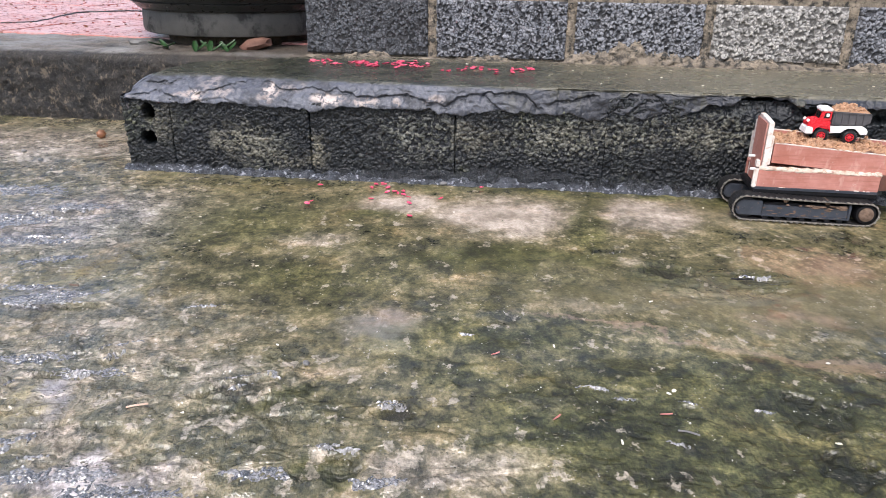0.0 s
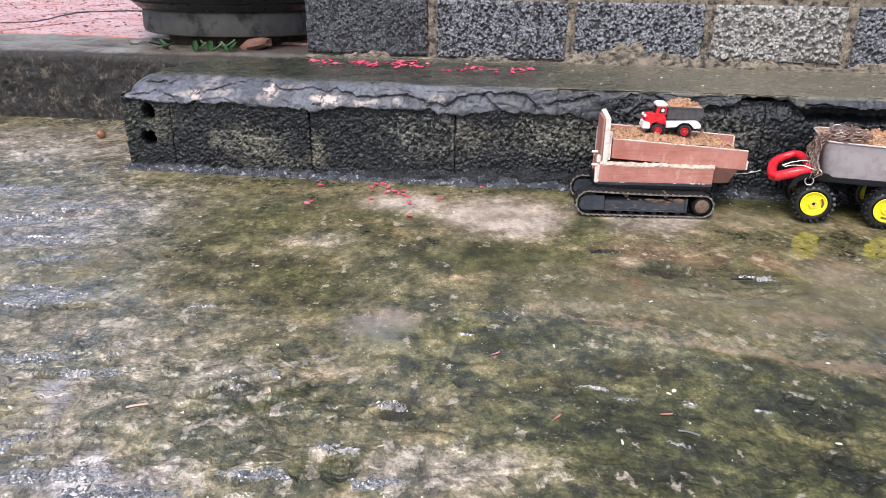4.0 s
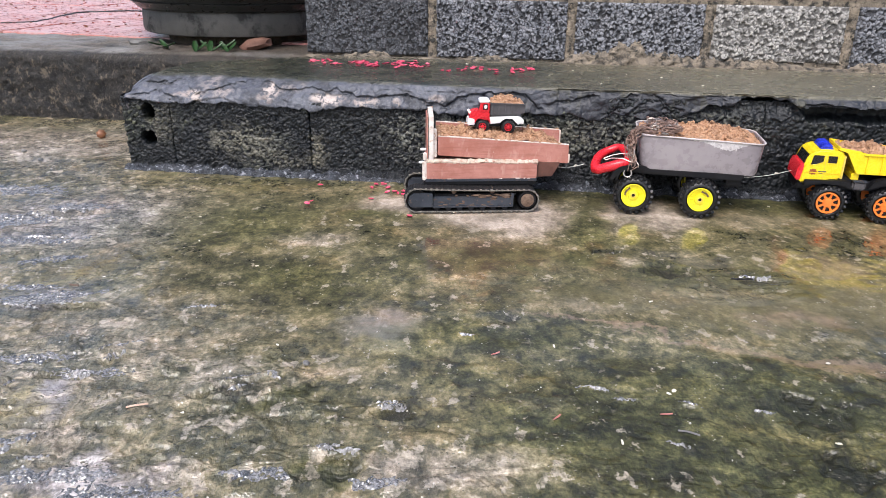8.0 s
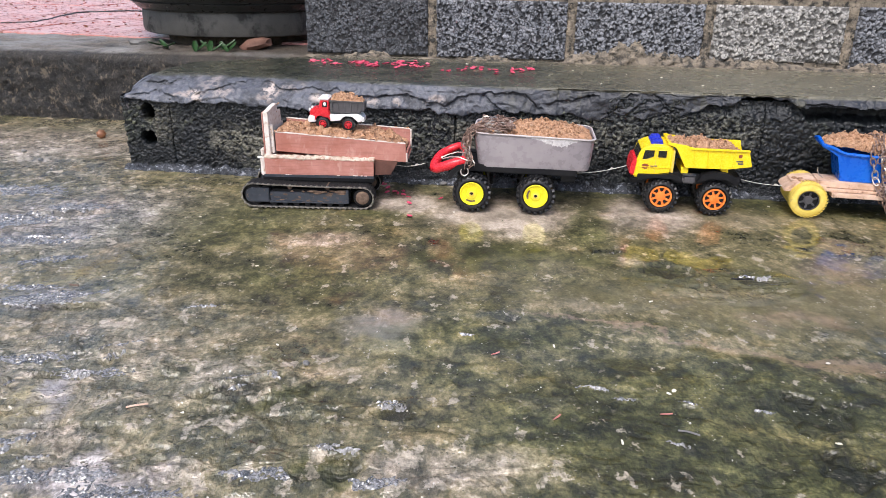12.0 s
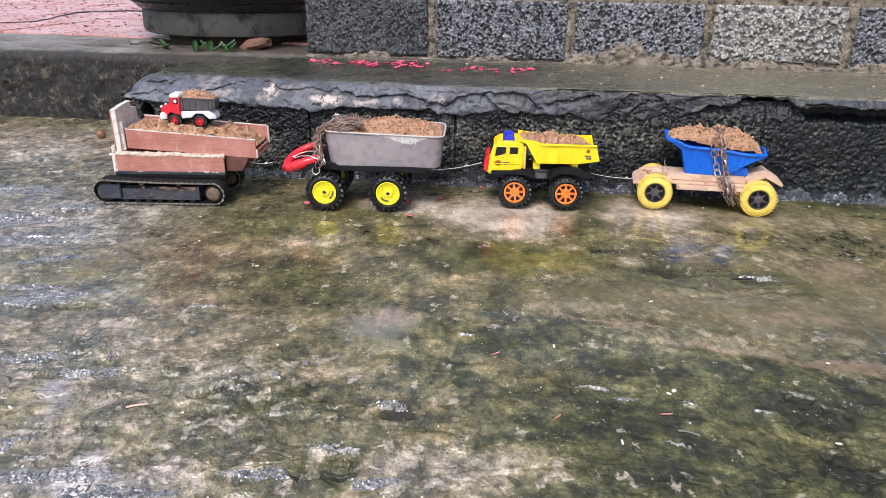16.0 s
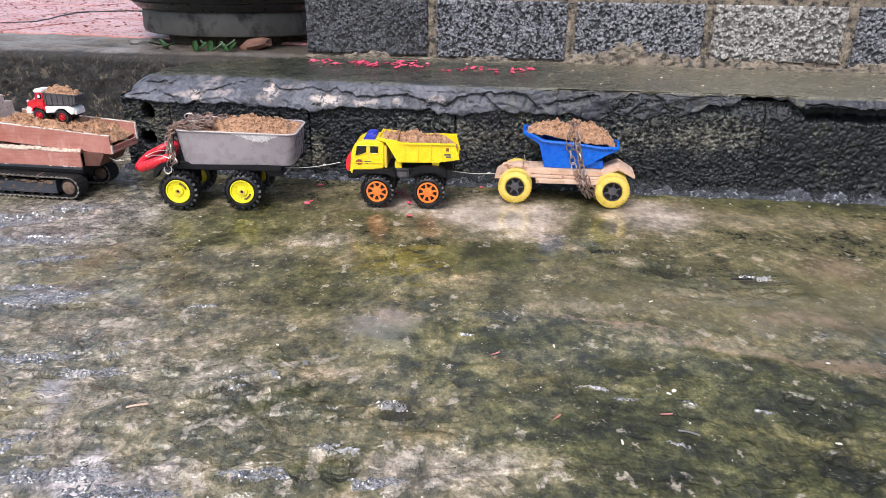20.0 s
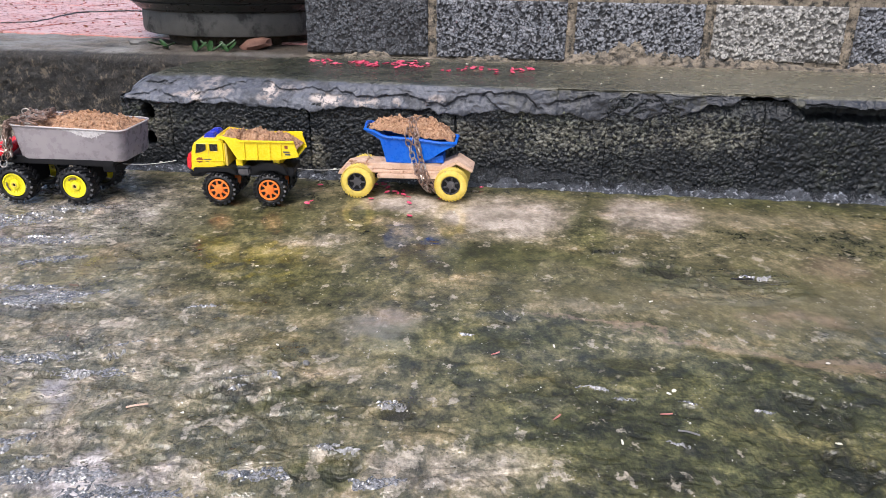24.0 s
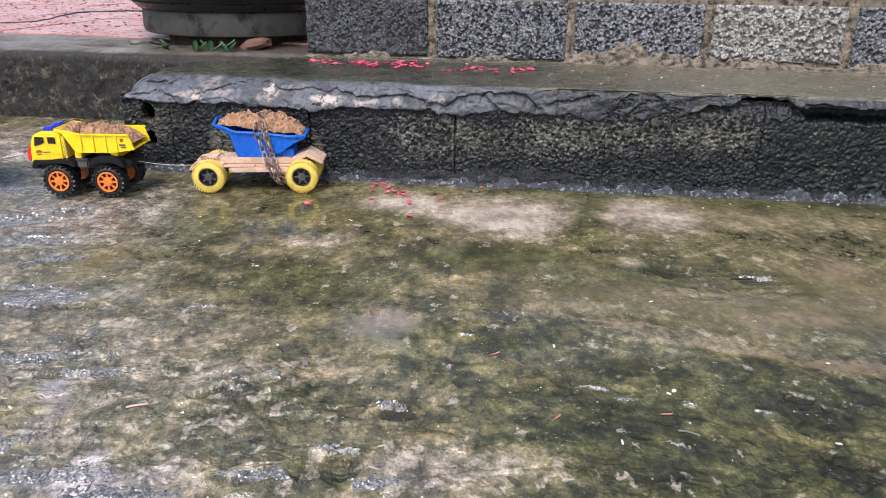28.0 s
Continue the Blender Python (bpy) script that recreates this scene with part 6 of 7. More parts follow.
    part("bed_rail", prism([(0.1060, 0.1955), (0.1750, 0.1935), (0.1750, 0.1965), (0.1060, 0.1990)], y0 + 0.0010, y0 + 0.0045, 0.0005), GREY, t)
    part("tail_flap", prism([(0.172, 0.174), (0.1775, 0.178), (0.1785, 0.194), (0.1745, 0.195)], y0 + 0.004, y1 - 0.004, 0.0008), GREY, t)
    part("tail_bracket", box(0.1700, 0.1765, y0 + 0.004, y1 - 0.004, 0.1545, 0.1640, 0.0015), WHITE, t)
    sand = tagged(part("sand_heap", heap(steps(0.1065, 0.1755, 44), steps(y0 + 0.0040, y1 - 0.0040, 30), lambda x, y: 0.1985 + 0.0125 * math.exp(-((x - 0.133) / 0.024) ** 2 - ((y - 0.070) / 0.02) ** 2), lambda x, y: 0.1965 - 0.002 * (x > 0.17), 8.0, 0.0050), SAND),
                  "small heap of brown sand on the little truck", "sand", kind="stuff")
    small = Matrix.Scale(0.93, 4)
    shift = Matrix.Translation((0.0040, 0.0150, -0.0010)) @ Matrix.Translation((0.118, 0.070, 0.1368)) @ small @ Matrix.Translation((-0.118, -0.070, -0.1368))
    sand.data.transform(shift)
    for ob in t.children:
        if ob.type == "MESH":
            ob.data.transform(shift)
        else:
            ob.location = shift @ ob.location
            for piece in ob.children:
                piece.data.transform(small)
    return t, sand


def tub_mesh(name, x0, x1, y0, y1, z0, z1l, z1r, flare, rad, wall, mat, lx=0.0):
    """An open tub: rounded plan, walls leaning outward, with an inside."""
    bm = bmesh.new()

    def ring(f, inset, low=0.0):
        pts = []
        a0, a1 = x0 + flare * (1 - f) + inset + lx * (1 - f), x1 - flare * (1 - f) - inset
        b0, b1 = y0 + flare * 0.6 * (1 - f) + inset, y1 - flare * 0.6 * (1 - f) - inset
        rr = max(rad - inset, 0.002)
        for cx, cy, s in ((a1 - rr, b1 - rr, 0), (a0 + rr, b1 - rr, 1), (a0 + rr, b0 + rr, 2), (a1 - rr, b0 + rr, 3)):
            for k in range(7):
                a = math.pi / 2 * (s + k / 6)
                x, y = cx + rr * math.cos(a), cy + rr * math.sin(a)
                top = z1l + (z1r - z1l) * (x - x0) / (x1 - x0)
                pts.append(bm.verts.new((x, y, z0 + low + (top - z0 - low) * f)))
        return pts

    rings = [ring(0, 0.004), ring(0.03, 0.001), ring(0.1, 0), ring(0.5, 0), ring(1, 0), ring(1, wall), ring(0.5, wall), ring(0.06, wall, 0.002)]
    n = len(rings[0])
    for a, b in zip(rings, rings[1:]):
        for i in range(n):
            bm.faces.new((a[i], a[(i + 1) % n], b[(i + 1) % n], b[i]))
    bm.faces.new(rings[0])
    bm.faces.new(rings[-1])
    return mesh_of(name, bm, mat)


def build_trailer():
    tr = thing("tub_truck", "toy truck chassis carrying a frosted grey tub", "toy")
    r, w = 0.0365, 0.031
    for x in (0.0, 0.1194):
        for near, y in ((True, 0.0), (False, 0.100)):
            TR_WHEELS.append((wheel(tr, x, y, r, r, w, 0.0225, RUBBER, LIME, "dish", near), r))
        part("axle", lathe([(0.0004, 0.02), (0.004, 0.02), (0.004, 0.11), (0.0004, 0.11)], 12, "y", (x, 0, r)), BLACK, tr)
        part("axle_box", box(x - 0.016, x + 0.016, 0.034, 0.097, 0.026, 0.076, 0.004), BLACK, tr)
    part("chassis", prism([(-0.040, 0.075), (0.190, 0.070), (0.196, 0.084), (0.0, 0.089), (-0.040, 0.088)], 0.020, 0.112, 0.002), BLACK, tr)
    part("tail_bar", box(0.165, 0.192, 0.028, 0.104, 0.058, 0.072, 0.002), BLACK, tr)
    arch = [(-0.046, 0.062), (-0.040, 0.078), (-0.030, 0.088), (-0.014, 0.092), (0.004, 0.090), (0.004, 0.0835), (-0.016, 0.084), (-0.028, 0.079), (-0.036, 0.070), (-0.040, 0.060)]
    for y in (0.006, 0.100):
        part("mudguard", prism(arch, y, y + 0.026, 0.0012), BLACK, tr)
    me = tub_mesh("tub", 0.0, 0.2220, 0.016, 0.138, 0.0800, 0.1495, 0.1415, 0.006, 0.018, 0.0022, TUB, 0.003)
    part("tub", me, None, tr, "frosted grey plastic tub")
    # rolled rim
    pts = []
    for cx, cy, s in ((0.204, 0.120, 0), (0.018, 0.120, 1), (0.018, 0.034, 2), (0.204, 0.034, 3)):
        for k in range(6):
            a = math.pi / 2 * (s + k / 5)
            x = cx + 0.0188 * math.cos(a)
            pts.append((x, cy + 0.0188 * math.sin(a), 0.1490 - 0.0365 * x))
    part("tub_rim", tube(pts, 0.0016, 8, closed=True), RIM, tr, "milky tub rim")
    # white residue under the rim
    rows_ = []
    for v in steps(0, 1, 12):
        rows_.append([(x, 0.0160 + 0.0036 * v * 0.26 - 0.0006, 0.1480 - 0.0365 * x - v * 0.013 * max(0.06, math.exp(-((x - 0.157) / 0.026) ** 2) * (0.75 + 1.1 * abs(fbm(Vector((x * 260, 1, 1)), 3))) + 0.30 * math.exp(-((x - 0.13) / 0.05) ** 2))) for x in steps(0.096, 0.196, 60)])
    part("residue", grid_mesh("residue", rows_, FROST), None, tr, "white residue on the tub")
    # red hood frame at the nose
    hoop = [(-0.084, 0.022, 0.0770), (-0.079, 0.0170, 0.0775), (-0.045, 0.0155, 0.0890), (-0.018, 0.0165, 0.0980), (-0.012, 0.024, 0.1020), (-0.016, 0.060, 0.1070), (-0.026, 0.084, 0.1100), (-0.036, 0.090, 0.1090), (-0.056, 0.088, 0.1010), (-0.073, 0.080, 0.0930), (-0.080, 0.066, 0.0890), (-0.085, 0.040, 0.0820)]
    part("nose_hoop", tube([(-0.016 + (x + 0.016) * 0.84, y, 0.078 + (z - 0.078) * 0.86) for x, y, z in hoop], [0.0090, 0.0090, 0.0098, 0.0094, 0.0084, 0.0078, 0.0074, 0.0074, 0.0078, 0.0082, 0.0088, 0.0090], 12, closed=True), RED, tr, "thick red plastic hoop")
    part("nose_bracket", prism([(-0.050, 0.066), (-0.010, 0.076), (-0.010, 0.084), (-0.050, 0.074)], 0.030, 0.080, 0.002), BLACK, tr)
    part("wire_tie", tube([(-0.060, 0.024, 0.098), (-0.046, 0.026, 0.104), (-0.030, 0.024, 0.109), (-0.014, 0.020, 0.110), (-0.006, 0.014, 0.104), (-0.010, 0.008, 0.098), (-0.026, 0.012, 0.103), (-0.044, 0.018, 0.101), (-0.056, 0.022, 0.096)], 0.0011, 6, closed=True), STEEL, tr, "loop of pale wire")
    ring = [(-0.0145 + 0.0070 * math.cos(a), 0.006 + 0.002 * math.sin(a), 0.0775 + 0.0075 * math.sin(a)) for a in steps(0, math.tau * 15 / 16, 15)]
    part("tow_ring", tube(ring, 0.0014, 6, closed=True), STEEL, tr, "bright steel ring")
    sand = tagged(part("sand_load", heap(steps(0.005, 0.2180, 110), steps(0.0205, 0.1340, 64), lambda x, y: 0.1500 - 0.0365 * x + 0.0150 * math.exp(-((x - 0.130) / 0.055) ** 2) * math.exp(-((y - 0.074) / 0.050) ** 2), lambda x, y: 0.1445 - 0.0365 * x, 21.0, 0.0080), SAND),
                  "damp brown sand heaped in the grey tub", "sand", kind="stuff")
    ch = thing("chain", "rusty chain piled on the tub and hanging down", "chain")
    rnd = random.Random(9)
    pile = []
    for k in range(25):
        pile.append((0.008 + 0.070 * rnd.random() ** 1.1, 0.020 + 0.100 * rnd.random(), 0.1500 + 0.018 * rnd.random()))
    for a, b in zip(pile, pile[1:]):
        m = [(a[i] + b[i]) / 2 for i in range(3)]
        chain(ch, [a, (m[0], m[1], m[2] + 0.002), b], 0.0135, [RUST] * 9 + [STEEL], rnd.randrange(999), 0.8)
    chain(ch, [(0.060, 0.016, 0.151), (0.030, 0.015, 0.153), (0.004, 0.018, 0.154), (-0.006, 0.018, 0.142), (-0.009, 0.016, 0.118), (-0.012, 0.012, 0.098), (-0.0145, 0.006, 0.083)], 0.0135, [RUST] * 5 + [STEEL], 5, 0.4)
    chain(ch, [(0.030, 0.034, 0.160), (0.004, 0.034, 0.156), (-0.010, 0.032, 0.146), (-0.014, 0.028, 0.122), (-0.006, 0.016, 0.104), (0.002, 0.008, 0.090), (-0.006, 0.008, 0.084)], 0.0135, [RUST] * 4 + [STEEL], 6, 0.4)
    chain(ch, [(0.020, 0.044, 0.160), (-0.004, 0.044, 0.154), (-0.016, 0.040, 0.132), (-0.014, 0.024, 0.110), (-0.016, 0.014, 0.094)], 0.0135, [RUST], 7, 0.4)
    chain(ch, [(0.010, 0.050, 0.158), (-0.008, 0.048, 0.148), (-0.018, 0.044, 0.128), (-0.010, 0.030, 0.112), (-0.004, 0.016, 0.098), (0.0, 0.010, 0.088)], 0.0135, [RUST], 17, 0.5)
    for k, (ox, oy) in enumerate([(-0.004, 0.004), (0.003, -0.002), (-0.008, 0.010), (0.0, 0.014)]):
        chain(ch, [(0.014 + ox, 0.030 + oy, 0.157), (-0.006 + ox, 0.026 + oy, 0.148), (-0.012 + ox, 0.022 + oy, 0.126), (-0.010 + ox, 0.014 + oy, 0.104), (-0.008 + ox, 0.008 + oy, 0.090)], 0.0125, [RUST] * 6 + [STEEL], 40 + k, 0.7)
    part("link", tube([(0.022 + 0.009 * math.cos(a), 0.05, 0.167 + 0.006 * math.sin(a)) for a in steps(0, math.tau * 11 / 12, 11)], 0.0011, 6, closed=True), STEEL, ch)
    return tr, sand, ch


def build_yellow_truck():
    yt = thing("yellow_dump_truck", "yellow plastic toy dump truck with orange rims", "toy")
    r, w = 0.0325, 0.027
    for x in (0.0, 0.0968):
        for near, y in ((True, 0.0), (False, 0.078)):
            YT_WHEELS.append((wheel(yt, x, y, r, r, w, 0.0205, RUBBER, ORANGE, "star", near), r))
        part("axle_box", box(x - 0.010, x + 0.010, 0.028, 0.070, 0.024, 0.060, 0.003), BLACK, yt)
    part("chassis", prism([(-0.058, 0.052), (-0.034, 0.052), (-0.026, 0.062), (0.030, 0.056), (0.062, 0.056), (0.140, 0.056), (0.143, 0.072), (0.010, 0.076), (-0.056, 0.066)], 0.018, 0.080, 0.0015), BLACK, yt)
    part("front_bumper", box(-0.0575, -0.040, 0.012, 0.086, 0.0550, 0.0640, 0.003), BLACK, yt)
    arch_f = [(-0.046, 0.060), (-0.040, 0.061), (-0.033, 0.066), (-0.020, 0.0675), (0.020, 0.0675), (0.028, 0.064), (0.032, 0.060), (0.036, 0.062), (0.033, 0.069), (0.026, 0.0745), (-0.046, 0.0725)]
    arch_r = [(0.063, 0.062), (0.068, 0.063), (0.073, 0.067), (0.082, 0.0715), (0.112, 0.0715), (0.122, 0.067), (0.126, 0.063), (0.132, 0.062), (0.131, 0.070), (0.124, 0.0785), (0.110, 0.0825), (0.084, 0.0825), (0.070, 0.0770)]
    for y in (0.004, 0.073):
        part("front_mudguard", prism(arch_f, y, y + 0.021, 0.0012), BLACK, yt)
        part("rear_mudguard", prism(arch_r, y, y + 0.021, 0.0012), BLACK, yt)
    part("fuel_tank", box(0.037, 0.060, 0.010, 0.030, 0.057, 0.0735, 0.003), GREY, yt)
    part("tank_step", box(0.036, 0.060, 0.008, 0.020, 0.0725, 0.0755, 0.001), SLATE, yt)
    cab = [(-0.0535, 0.0645), (-0.030, 0.0645), (-0.0275, 0.0735), (0.0140, 0.0745), (0.0150, 0.1210), (0.0100, 0.1275), (-0.0250, 0.1280), (-0.0400, 0.1220), (-0.0445, 0.1160), (-0.0525, 0.0900)]
    part("cab", prism(cab, 0.011, 0.087, 0.0030, seg=3), YELLOW, yt)
    win1 = [(-0.0405, 0.0995), (-0.0290, 0.1015), (-0.0195, 0.1060), (-0.0190, 0.1180), (-0.0370, 0.1180)]
    win2 = [(-0.0125, 0.1045), (0.0030, 0.1045), (0.0030, 0.1180), (-0.0125, 0.1180)]
    for win in (win1, win2):
        part("side_window", prism(win, 0.0104, 0.013, 0.0006), DARK_GLASS, yt)
        part("side_window", prism(win, 0.085, 0.0876, 0.0006), DARK_GLASS, yt)
        cx, cz = sum(p[0] for p in win) / len(win), sum(p[1] for p in win) / len(win)
        loop = [(cx + (x - cx) * 1.05, 0.0106, cz + (z - cz) * 1.05) for x, z in win]
        part("window_frame", tube(loop, 0.0008, 6, closed=True), YELLOW, yt)
    part("windscreen", prism([(-0.0510, 0.0975), (-0.0498, 0.0970), (-0.0425, 0.1165), (-0.0440, 0.1172)], 0.018, 0.080, 0.0004), DARK_GLASS, yt)
    part("door_seam", box(-0.0160, -0.0150, 0.0106, 0.0116, 0.076, 0.121), AMBER, yt)
    part("door_sill", box(-0.0500, 0.0140, 0.0098, 0.0115, 0.0850, 0.0866, 0.0004), YELLOW, yt)
    part("cab_back", box(0.0145, 0.0185, 0.014, 0.084, 0.0750, 0.1190, 0.001), AMBER, yt)
    part("grille", prism([(-0.0610, 0.0680), (-0.0500, 0.0680), (-0.0460, 0.1000), (-0.0530, 0.1010), (-0.0590, 0.0930)], 0.0125, 0.0855, 0.003), RED, yt, "red plastic grille")
    # door print: a splash and a blurred word
    splash = []
    for k in range(18):
        a, q = math.tau * k / 18, 0.0078 if k % 2 else 0.0055
        splash.append((-0.0335 + q * math.cos(a), 0.0870 + q * 0.8 * math.sin(a)))
    part("door_print", prism(splash, 0.0104, 0.0112), PRINT, yt)
    for x, z, l in ((-0.0250, 0.0868, 0.006), (-0.0185, 0.0872, 0.007), (-0.0220, 0.0840, 0.005)):
        part("print_bar", box(x, x + l, 0.0104, 0.0112, z, z + 0.0022), INK, yt)
    # twin roof lamps
    part("lamp_base", box(-0.0260, -0.0040, 0.022, 0.076, 0.1265, 0.1300, 0.001), COBALT, yt)
    for y in (0.020, 0.051):
        part("roof_lamp", prism([(-0.0255, 0.1290), (-0.0045, 0.1290), (-0.0060, 0.1362), (-0.0230, 0.1350)], y + 0.002, y + 0.025, 0.0022), COBALT, yt, "blue roof lamp")
    # dump bed: thin walls
    side = [(0.0210, 0.1200), (0.0390, 0.0875), (0.1150, 0.0885), (0.1560, 0.0950), (0.1470, 0.1255), (0.0480, 0.1255), (0.0400, 0.1290), (0.0030, 0.1345), (0.0030, 0.1290), (0.0180, 0.1260)]
    part("bed_side", prism(side, 0.0105, 0.0130, 0.0007), YELLOW, yt)
    part("bed_side", prism(side, 0.0850, 0.0875, 0.0007), YELLOW, yt)
    part("bed_floor", prism([(0.0395, 0.0877), (0.1150, 0.0887), (0.1540, 0.0950), (0.1530, 0.0978), (0.1150, 0.0915), (0.0395, 0.0905)], 0.0130, 0.0850, 0.0004), YELLOW, yt)
    part("bed_front", prism([(0.0205, 0.1220), (0.0388, 0.0880), (0.0412, 0.0892), (0.0232, 0.1230)], 0.0130, 0.0850, 0.0004), YELLOW, yt)
    part("visor", prism([(0.0030, 0.1290), (0.0225, 0.1245), (0.0235, 0.1270), (0.0060, 0.1312), (0.0050, 0.1345), (0.0030, 0.1345)], 0.0130, 0.0850, 0.0005), YELLOW, yt)
    for y, yy in ((0.0074, 0.0112), (0.0868, 0.0906)):
        part("bed_rail", prism([(0.0440, 0.1225), (0.1490, 0.1225), (0.1480, 0.1262), (0.0440, 0.1262)], y, yy, 0.0008), YELLOW, yt)
        for x in (0.0520, 0.0760, 0.1000, 0.1210):
            part("bed_rib", prism([(x, 0.0905 + 0.02 * max(0, x - 0.11)), (x + 0.0030, 0.0905 + 0.02 * max(0, x - 0.11)), (x + 0.0030, 0.1230), (x, 0.1230)], y + 0.0008, yy - 0.0008, 0.0005), YELLOW, yt)
    for x in (0.0330, 0.1040):
        part("bed_strut", box(x, x + 0.0130, 0.016, 0.082, 0.0750, 0.0878, 0.001), YELLOW, yt)
    for x, z, l, h in ((0.1270, 0.1030, 0.012, 0.003), (0.1300, 0.0985, 0.010, 0.003), (0.1300, 0.1110, 0.006, 0.006)):
        part("print_bar", box(x, x + l, 0.0098, 0.0108, z, z + h), PRINT if h > 0.004 else INK, yt)
    sand = tagged(part("sand_load", heap(steps(0.0070, 0.1500, 90), steps(0.0132, 0.0848, 44), lambda x, y: (0.1330 if x < 0.04 else 0.1215 + 0.012 * math.exp(-((x - 0.062) / 0.020) ** 2) + 0.006 * math.exp(-((x - 0.095) / 0.025) ** 2)) - 0.016 * max(0, (x - 0.125) / 0.03),
                                          lambda x, y: 0.1290 if x < 0.04 else 0.1190 - 0.016 * max(0, (x - 0.125) / 0.03), 33.0, 0.0085), SAND), "damp brown sand in the yellow dump bed", "sand", kind="stuff")
    return yt, sand


def build_cart():
    bc = thing("plank_cart", "plank cart on yellow tyres under a blue tub", "toy")
    r, w = 0.0330, 0.026
    for x in (0.0, 0.1866):
        for near, y in ((True, 0.0), (False, 0.074)):
            BC_WHEELS.append((wheel(bc, x, y, r, r, w, 0.0180, AMBER, GREY, "ring", near), r))
        part("axle", lathe([(0.0004, 0.012), (0.0030, 0.012), (0.0030, 0.088), (0.0004, 0.088)], 12, "y", (x, 0, r)), BLACK, bc)
    part("lower_plank", prism([(0.040, 0.0395), (0.170, 0.0420), (0.171, 0.0500), (0.039, 0.0480)], 0.012, 0.084, 0.0008), WOOD, bc)
    part("lower_brace", box(0.030, 0.165, 0.034, 0.066, 0.033, 0.043, 0.002), BLACK, bc)
    part("middle_plank", prism([(0.0100, 0.0485), (0.168, 0.0505), (0.168, 0.0540), (0.0100, 0.0535)], 0.0185, 0.083, 0.0006), WOOD, bc)
    part("upper_plank", prism([(0.0130, 0.0545), (0.1640, 0.0545), (0.1640, 0.0645), (0.0150, 0.0660)], 0.026, 0.080, 0.0010), WOOD, bc)
    part("nose_plank", prism([(-0.0420, 0.0430), (-0.0330, 0.0440), (0.0300, 0.0520), (0.0300, 0.0580), (0.0130, 0.0600), (-0.0200, 0.0620), (-0.0390, 0.0500)], 0.018, 0.084, 0.0012), WOOD, bc)
    part("nose_wedge", prism([(-0.0300, 0.0600), (0.0120, 0.0600), (0.0130, 0.0665), (-0.0040, 0.0655)], 0.034, 0.078, 0.0010), WOOD, bc)
    part("tail_plank", prism([(0.1650, 0.0560), (0.1960, 0.0720), (0.2270, 0.0545), (0.2290, 0.0600), (0.1980, 0.0785), (0.1640, 0.0640)], 0.020, 0.084, 0.0010), WOOD, bc)
    part("tail_block", box(0.1640, 0.1900, 0.030, 0.078, 0.0520, 0.0640, 0.001), WOOD, bc)
    part("hook_wire", tube([(0.026, 0.045, 0.068), (0.019, 0.044, 0.073), (0.0150, 0.044, 0.080), (0.0140, 0.044, 0.087)], 0.0011, 6), STEEL, bc, "bent pale wire")
    rnd = random.Random(3)
    for k in range(8):
        ob = part("sand_crumb", blob_mesh("sand_crumb", (0.006, 0.007, 0.0026), SAND, k, 0.6, 1), None, bc)
        ob.location = (-0.022 + 0.034 * rnd.random(), 0.024 + 0.03 * rnd.random(), 0.0630)
    # blue tub: lip at the nose, sloped tail
    y0, y1 = 0.036, 0.098
    out = [(0.0540, 0.0655), (0.1180, 0.0655), (0.1420, 0.0740), (0.1700, 0.0950), (0.1830, 0.1015), (0.1910, 0.1020), (0.1920, 0.1120), (0.1600, 0.1095), (0.1100, 0.1150), (0.0560, 0.1175), (0.0440, 0.1210), (0.0330, 0.1270), (0.0130, 0.1340), (0.0130, 0.1270), (0.0300, 0.1205), (0.0430, 0.1120)]
    part("tub_side", prism(out, y0, y0 + 0.0028, 0.0010, taper=None), BLUE, bc)
    part("tub_side", prism(out, y1 - 0.0028, y1, 0.0010), BLUE, bc)
    skin = [(0.0140, 0.1270), (0.0300, 0.1205), (0.0430, 0.1120), (0.0540, 0.0655), (0.1180, 0.0655), (0.1420, 0.0740), (0.1700, 0.0950), (0.1910, 0.1020)]
    inner = [(0.1900, 0.1050), (0.1690, 0.0980), (0.1405, 0.0770), (0.1170, 0.0685), (0.0562, 0.0685), (0.0455, 0.1135), (0.0315, 0.1232), (0.0145, 0.1298)]
    part("tub_shell", prism(skin + inner, y0 + 0.0028, y1 - 0.0028, 0.0), BLUE, bc)
    rim = [(0.0130, 0.1325), (0.0330, 0.1265), (0.0450, 0.1202), (0.0560, 0.1172), (0.1100, 0.1145), (0.1600, 0.1085), (0.1780, 0.1090), (0.1925, 0.1090)]
    part("tub_rim", tube([(x, y0 - 0.001, z) for x, z in rim] + [(0.1940, (y0 + y1) / 2, 0.115)] + [(x, y1 + 0.001, z) for x, z in rim[::-1]] + [(0.0115, (y0 + y1) / 2, 0.1390)], 0.0032, 8, closed=True), BLUE, bc)
    part("tub_foot", prism([(0.1150, 0.0652), (0.1680, 0.0652), (0.1670, 0.0820), (0.1500, 0.0780)], y0 + 0.008, y1 - 0.008, 0.0012), BLUE, bc)
    sand = tagged(part("sand_load", heap(steps(0.0180, 0.1880, 110), steps(y0 + 0.003, y1 - 0.003, 44), lambda x, y: 0.1335 - 0.10 * max(0, x - 0.03) * 0.9 + 0.0165 * math.exp(-((x - 0.055) / 0.03) ** 2) + 0.020 * math.exp(-((x - 0.11) / 0.03) ** 2) + 0.017 * math.exp(-((x - 0.155) / 0.03) ** 2),
                                          lambda x, y: 0.1310 - 0.135 * max(0, x - 0.03) + 0.03 * max(0, x - 0.15), 44.0, 0.0090), SAND), "coarse brown sand heaped in the blue tub", "sand", kind="stuff")
